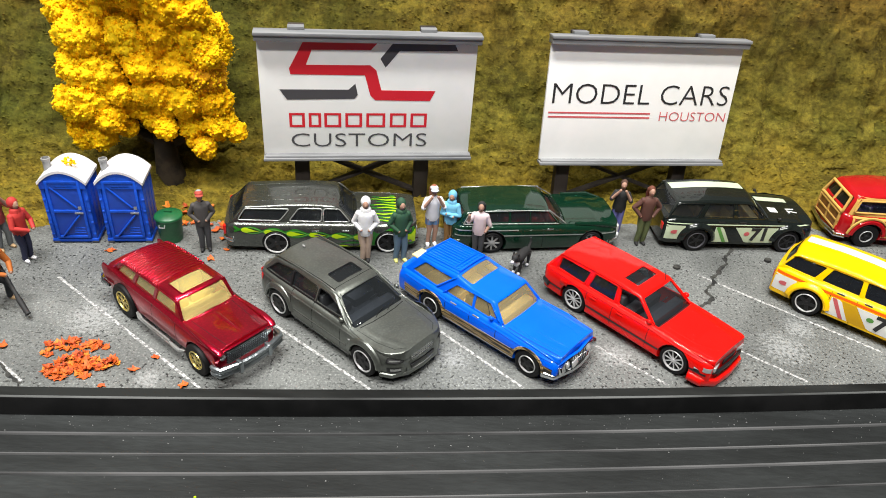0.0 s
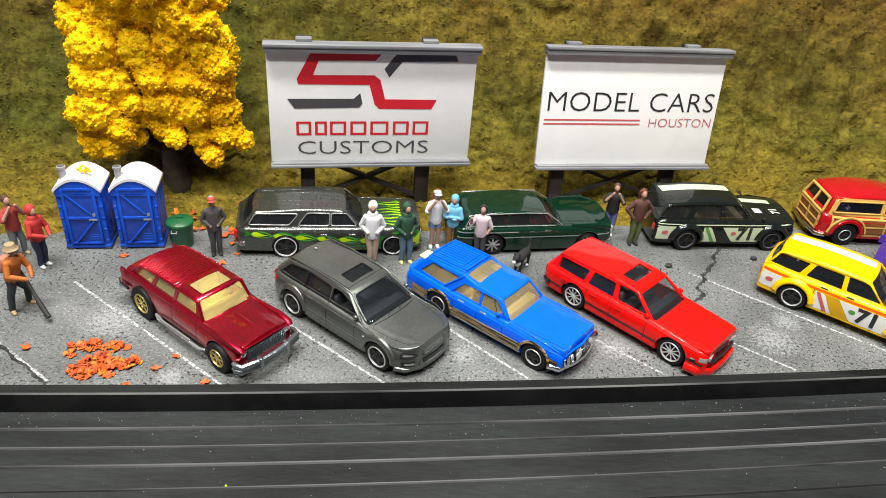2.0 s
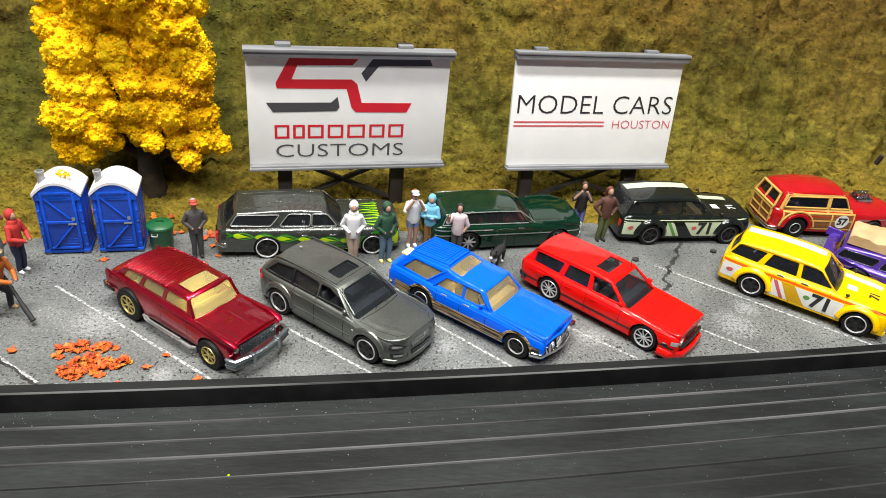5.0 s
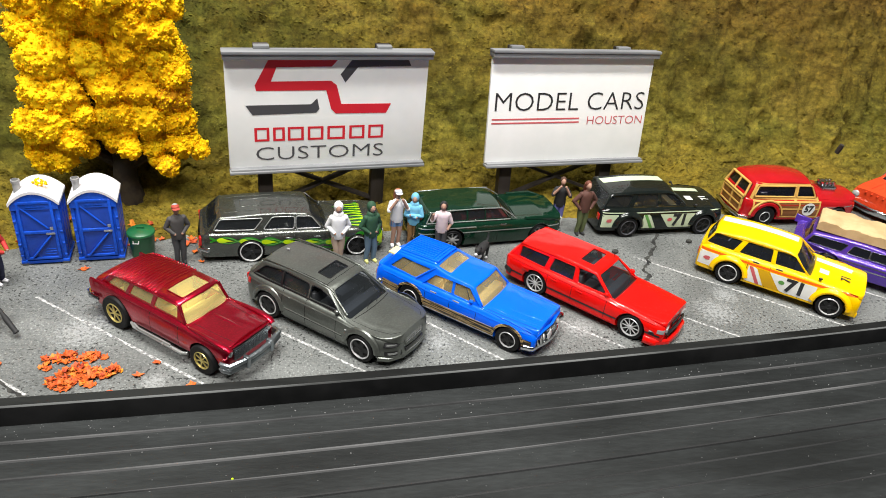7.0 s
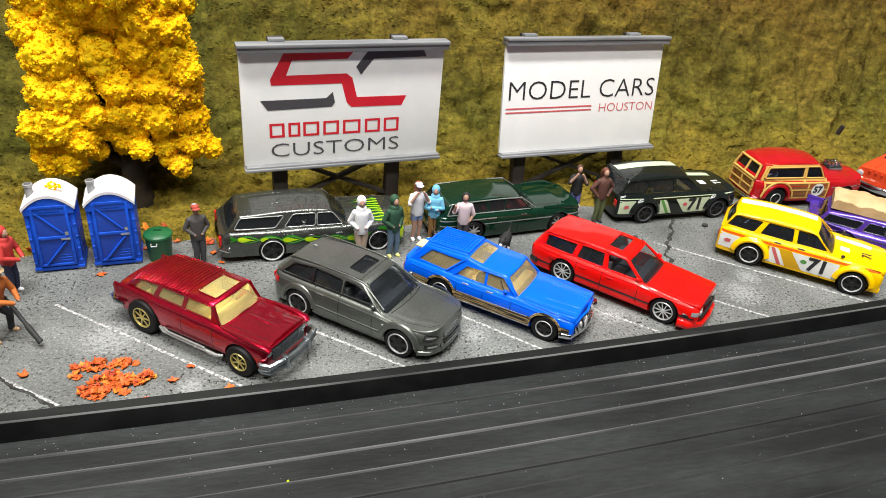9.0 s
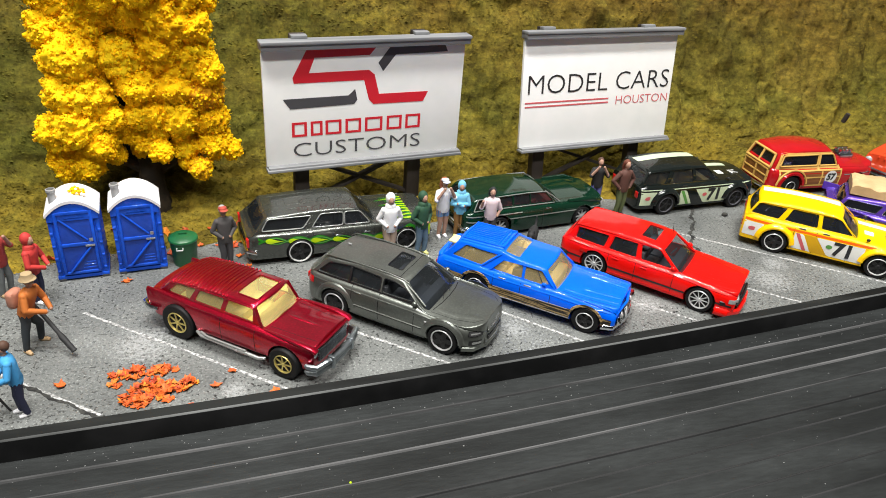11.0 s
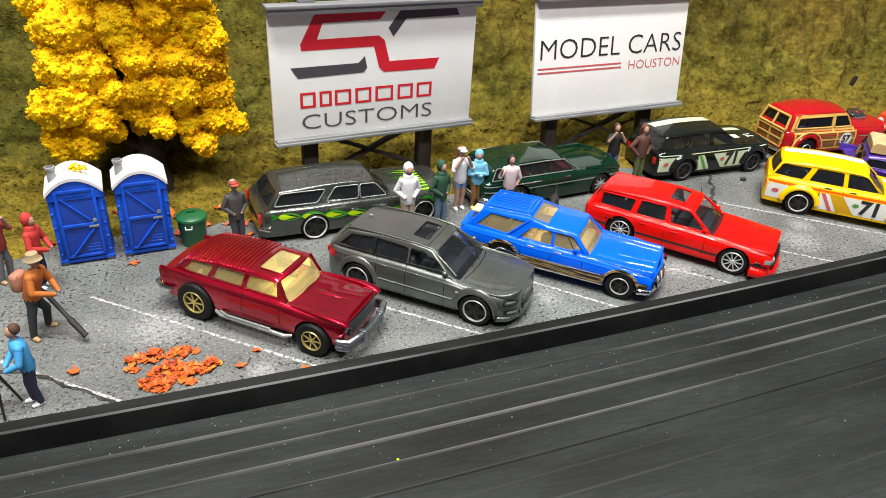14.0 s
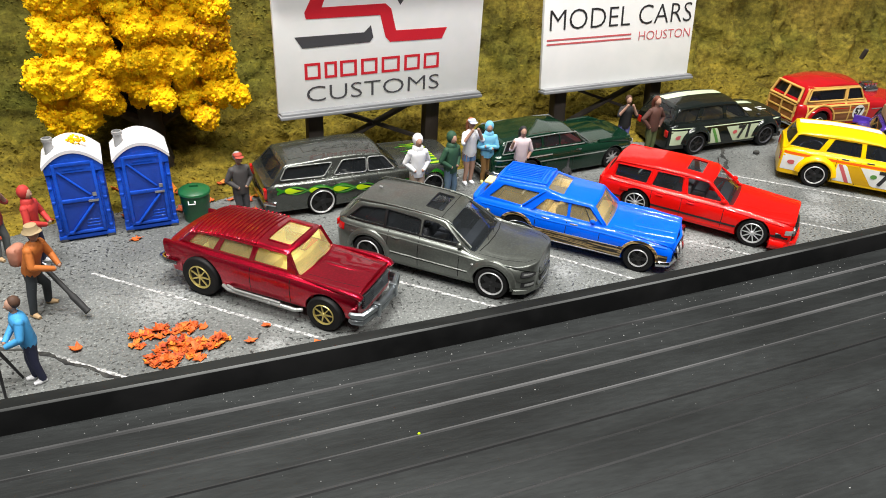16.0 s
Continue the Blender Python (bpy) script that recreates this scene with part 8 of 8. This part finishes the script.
def figurine(label, x, y, face, h, top, legs, shoes, hair, arms="down", hood=False, shorts=False, lean=0.0, cap=None, extra=None, stance=0.13, stride=0.0):
    """A small painted figure in one mesh, with no features. face: degrees, 0 looks towards -y."""
    k = h / 2.6
    bm = bmesh.new()
    for s in (-1, 1):
        hip, knee, foot = (s * 0.12, 0, 1.28), (s * (stance * 0.95) + 0.02, -0.05 + s * stride * 0.5, 0.68), (s * stance, 0.02 + s * stride, 0.10)
        tube(bm, [hip, (s * 0.125, -0.01, 1.0), knee, foot], [0.17, 0.155, 0.125 if not shorts else 0.10, 0.10 if not shorts else 0.075], 8, 2 if not shorts else 0)
        if shorts:
            tube(bm, [(s * 0.11, 0, 1.3), (s * 0.125, -0.01, 0.98)], [0.175, 0.165], 8, 2)
        tube(bm, [(s * stance, 0.10 + s * stride, 0.06), (s * stance * 1.1, -0.06 + s * stride, 0.065), (s * stance * 1.25, -0.22 + s * stride, 0.045)], [0.06, 0.085, 0.05], 8, 3)
    L = lean
    tube(bm, [(0, 0, 1.16), (0, 0, 1.32), (0, -L * 0.3, 1.62), (0, -L * 0.7, 1.92), (0, -L * 0.9, 2.05), (0, -L, 2.14), (0, -L, 2.2)], [(0.26, 0.20), (0.30, 0.225), (0.265, 0.205), (0.315, 0.225), (0.30, 0.20), (0.19, 0.15), (0.09, 0.09)], 12, 1)
    if hood:
        tube(bm, [(0, -L + 0.02, 2.12), (0, -L + 0.01, 2.22), (0, -L, 2.28)], [(0.22, 0.19), (0.20, 0.18), (0.15, 0.15)], 10, 1)
    tube(bm, [(0, -L, 2.15), (0, -L - 0.02, 2.28)], [0.085, 0.08], 8, 0)
    ball(bm, (0, -L - 0.035, 2.41), (0.125, 0.15, 0.175), 12, 0)
    ball(bm, (0, -L - 0.17, 2.40), (0.03, 0.04, 0.04), 6, 0)
    ball(bm, (0, -L + (0.055 if hood else 0.045), 2.46 if hood else 2.475), (0.155, 0.16, 0.165) if not hood else (0.19, 0.195, 0.225), 12, 1 if hood else 4)
    if cap:
        ball(bm, (0, -L - 0.01, 2.53), (0.165, 0.175, 0.09), 12, 5)
        ball(bm, (0, -L - 0.16, 2.50), (0.16, 0.14, 0.03), 10, 5)
    sh = lambda s: (s * 0.255, -L * 0.9, 2.01)
    if arms == "down":
        poses = [(sh(s), (s * 0.37, -L * 0.6, 1.65), (s * 0.33, -0.10 - L, 1.30)) for s in (-1, 1)]
    elif arms == "pocket":
        poses = [(sh(s), (s * 0.43, 0.07, 1.64), (s * 0.15, -0.19, 1.42)) for s in (-1, 1)]
    elif arms == "hips":
        poses = [(sh(s), (s * 0.55, 0.05, 1.68), (s * 0.27, -0.12, 1.36)) for s in (-1, 1)]
    elif arms == "folded":
        poses = [(sh(s), (s * 0.38, -0.08, 1.62), (-s * 0.14, -0.28, 1.66 + 0.05 * s)) for s in (-1, 1)]
    elif arms == "face":
        poses = [(sh(s), (s * 0.42, -0.2, 1.78), (s * 0.12, -0.32, 2.28)) for s in (-1, 1)]
    elif arms == "wave":
        poses = [(sh(-1), (-0.46, -0.12, 1.72), (-0.42, -0.3, 2.1)), (sh(1), (0.42, 0.02, 1.62), (0.28, -0.12, 1.36))]
    else:
        poses = [(sh(s), (s * 0.40, -L * 0.9 - 0.10, 1.62), (s * 0.1 + 0.1, -L - 0.42, 1.42)) for s in (-1, 1)]
    bare = arms in ("face", "wave") or shorts
    for a, e, w in poses:
        tube(bm, [a, ((a[0] + e[0]) / 2, (a[1] + e[1]) / 2, (a[2] + e[2]) / 2), e], [0.12, 0.115, 0.10], 7, 1)
        tube(bm, [e, ((w[0] + e[0]) / 2, (w[1] + e[1]) / 2, (w[2] + e[2]) / 2), w], [0.075, 0.066, 0.055] if bare else [0.10, 0.088, 0.075], 7, 0 if bare else 1)
        ball(bm, w, 0.062, 7, 0)
        ball(bm, a, 0.13, 8, 1)
        ball(bm, e, 0.10, 7, 1)
    if extra == "blower":
        tube(bm, [(0.36, 0.30, 1.52), (0.18, -0.32, 1.22), (0.02, -0.95, 0.70), (-0.02, -1.08, 0.60), (-0.1, -1.45, 0.28), (-0.11, -1.50, 0.24)], [0.06, 0.07, 0.065, 0.095, 0.085, 0.10], 9, 6)
        box(bm, -0.24, 0.24, 0.16, 0.46, 1.42, 1.98, 0.12, 7)
    if extra == "blower":
        lathe(bm, [(0.235, 2.46), (0.245, 2.48), (0.18, 2.55), (0.155, 2.66), (0.001, 2.69)], 14, Matrix.Translation((0, -L - 0.02, 0)), 5)
    if extra == "long_hair":
        tube(bm, [(0, -L + 0.08, 2.5), (0, -L + 0.14, 2.3), (0, -L + 0.15, 2.05)], [(0.17, 0.12), (0.18, 0.10), (0.12, 0.06)], 10, 4)
    bmesh.ops.scale(bm, vec=(0.97 * k, 0.95 * k, k), verts=bm.verts)
    mats = [SKIN, top, legs, shoes, hair, cap or hair, cloth("black", (0.015, 0.015, 0.016)), cloth("dusty_pink", (0.40, 0.17, 0.11))]
    ob = part("figurine", bm, mats, None, "", at(x, y, 0, 0, 0, face), 60)
    return tagged(ob, label, "figurine", "painted figurines")


WHITE, BLACK = cloth("white", (0.72, 0.72, 0.74)), cloth("black", (0.015, 0.015, 0.016))
NAVY, DENIM, TAN = cloth("navy", (0.015, 0.018, 0.05)), cloth("denim", (0.10, 0.20, 0.38)), cloth("tan", (0.42, 0.28, 0.15))
BROWN, YELLOW = cloth("brown", (0.075, 0.035, 0.02)), cloth("pale_yellow", (0.62, 0.6, 0.2))
figurine("small painted figurine in a white hooded top", -2.0, 22.5, 4, 2.66, WHITE, cloth("buff", (0.42, 0.31, 0.24)), BLACK, WHITE, "pocket", True, stride=0.03, stance=0.09)
figurine("small painted figurine in a dark green hooded top and jeans", -0.72, 22.66, 25, 2.6, cloth("dark_green", (0.02, 0.07, 0.035)), cloth("faded_denim", (0.10, 0.16, 0.22)), YELLOW, BROWN, "pocket", True, stride=-0.04, stance=0.15)
figurine("small painted figurine in white top, denim shorts and pale cap", 0.42, 23.9, 12, 2.6, WHITE, DENIM, WHITE, cloth("ginger", (0.3, 0.1, 0.04)), "face", False, True, cap=cloth("pale_blue_grey", (0.5, 0.53, 0.62)), extra="long_hair")
figurine("small painted figurine in a light blue hooded top", 1.12, 23.85, -12, 2.4, cloth("light_blue", (0.16, 0.46, 0.66)), cloth("ochre", (0.22, 0.11, 0.03)), YELLOW, BROWN, "folded", True)
figurine("small painted figurine in a pale pink top and dark trousers", 2.2, 23.2, -10, 2.42, cloth("pale_pink", (0.62, 0.5, 0.52)), cloth("charcoal", (0.05, 0.05, 0.055)), BLACK, BLACK, "wave", extra="long_hair")
figurine("small painted figurine in a black shirt and violet jeans", 7.95, 25.6, -10, 2.46, BLACK, cloth("violet_denim", (0.12, 0.12, 0.34)), WHITE, BROWN, "face")
figurine("small painted figurine in a dark top and olive trousers", 8.88, 24.95, 8, 2.6, cloth("dark_rust", (0.09, 0.035, 0.025)), cloth("olive", (0.09, 0.11, 0.04)), BLACK, cloth("auburn", (0.14, 0.04, 0.02)), "hips", extra="long_hair")
figurine("small painted figurine in a grey jacket and red cap", -7.95, 22.55, 20, 2.5, cloth("grey_brown", (0.06, 0.055, 0.055)), cloth("charcoal", (0.05, 0.05, 0.055)), BLACK, cloth("grey_hair", (0.3, 0.3, 0.3)), "pocket", cap=cloth("brick_red", (0.35, 0.05, 0.03)))
figurine("small painted figurine in a red hooded top and navy trousers", -13.85, 21.2, 70, 2.5, cloth("red", (0.46, 0.03, 0.025)), NAVY, WHITE, BROWN, "hold", True, lean=0.06)
figurine("small painted figurine in a red shirt and grey trousers", -14.95, 21.8, 60, 2.5, cloth("brick", (0.30, 0.035, 0.03)), cloth("mid_grey", (0.13, 0.14, 0.14)), TAN, BROWN, "face", stance=0.2)
figurine("small painted figurine in orange jacket and hat with leaf blower", -13.5, 18.72, 64, 2.6, cloth("orange", (0.46, 0.13, 0.02)), cloth("dark_slate", (0.02, 0.025, 0.03)), TAN, BROWN, "hold", lean=0.30, cap=cloth("straw", (0.33, 0.24, 0.13)), extra="blower", stance=0.33)
figurine("small painted figurine in a blue shirt behind a tripod", -13.15, 15.72, -70, 2.4, cloth("sky_blue", (0.05, 0.30, 0.62)), NAVY, WHITE, BROWN, "hold", lean=0.1, stride=0.06)

# tripod with camera
ob = root("camera_tripod", "black toy camera on a tripod on the asphalt", "tripod", at(-13.85, 15.62))
for k in range(3):
    bm = bmesh.new()
    a = radians(40 + 120 * k)
    tube(bm, [(0, 0, 1.25), (0.22 * math.cos(a), 0.22 * math.sin(a), 0.6), (0.42 * math.cos(a), 0.42 * math.sin(a), 0.0)], [0.05, 0.04, 0.03], 6)
    part("leg", bm, BLACK_PLASTIC, ob)
bm = bmesh.new()
rod(bm, (0, 0, 1.2), (0, 0, 1.65), 0.05)
part("column", bm, BLACK_PLASTIC, ob)
bm = bmesh.new()
box(bm, -0.16, 0.16, -0.1, 0.1, 1.62, 1.86, 0.03)
rod(bm, (-0.1, 0, 1.74), (-0.45, 0.0, 1.74), 0.09, 0.10, 10)
part("camera_body", bm, BLACK_PLASTIC, ob, "black toy camera with lens")

# dog figurine, one plain mesh
bm = bmesh.new()
tube(bm, [(-0.42, 0, 0.62), (-0.1, 0, 0.68), (0.3, 0, 0.66), (0.5, 0, 0.74)], [0.15, 0.18, 0.19, 0.13], 9)
ball(bm, (0.62, 0, 0.86), (0.17, 0.13, 0.14), 9)
tube(bm, [(0.7, 0, 0.84), (0.88, 0, 0.78)], [0.08, 0.05], 7)
for x, yy in ((-0.38, -0.1), (-0.38, 0.1), (0.34, -0.1), (0.34, 0.1)):
    tube(bm, [(x, yy, 0.6), (x - 0.04, yy, 0.3), (x, yy, 0.06)], [0.09, 0.055, 0.045], 7)
    ball(bm, (x + 0.03, yy, 0.07), (0.085, 0.065, 0.07), 7, 1)
tube(bm, [(-0.5, 0, 0.68), (-0.66, 0, 0.86), (-0.62, 0, 1.05)], [0.05, 0.045, 0.03], 6)
ball(bm, (0.42, 0, 0.55), (0.14, 0.13, 0.16), 8, 1)
ball(bm, (0.84, 0, 0.80), (0.075, 0.07, 0.06), 7, 1)
for s in (-1, 1):
    ball(bm, (0.55, s * 0.1, 0.97), (0.05, 0.035, 0.08), 6)
bmesh.ops.scale(bm, vec=(1.05, 1.05, 1.05), verts=bm.verts)
tagged(part("figurine", bm, [BLACK, WHITE], None, "", at(3.85, 22.55, 0, 0, 0, -120), 60), "small black and white painted dog figurine", "figurine", "painted figurines")
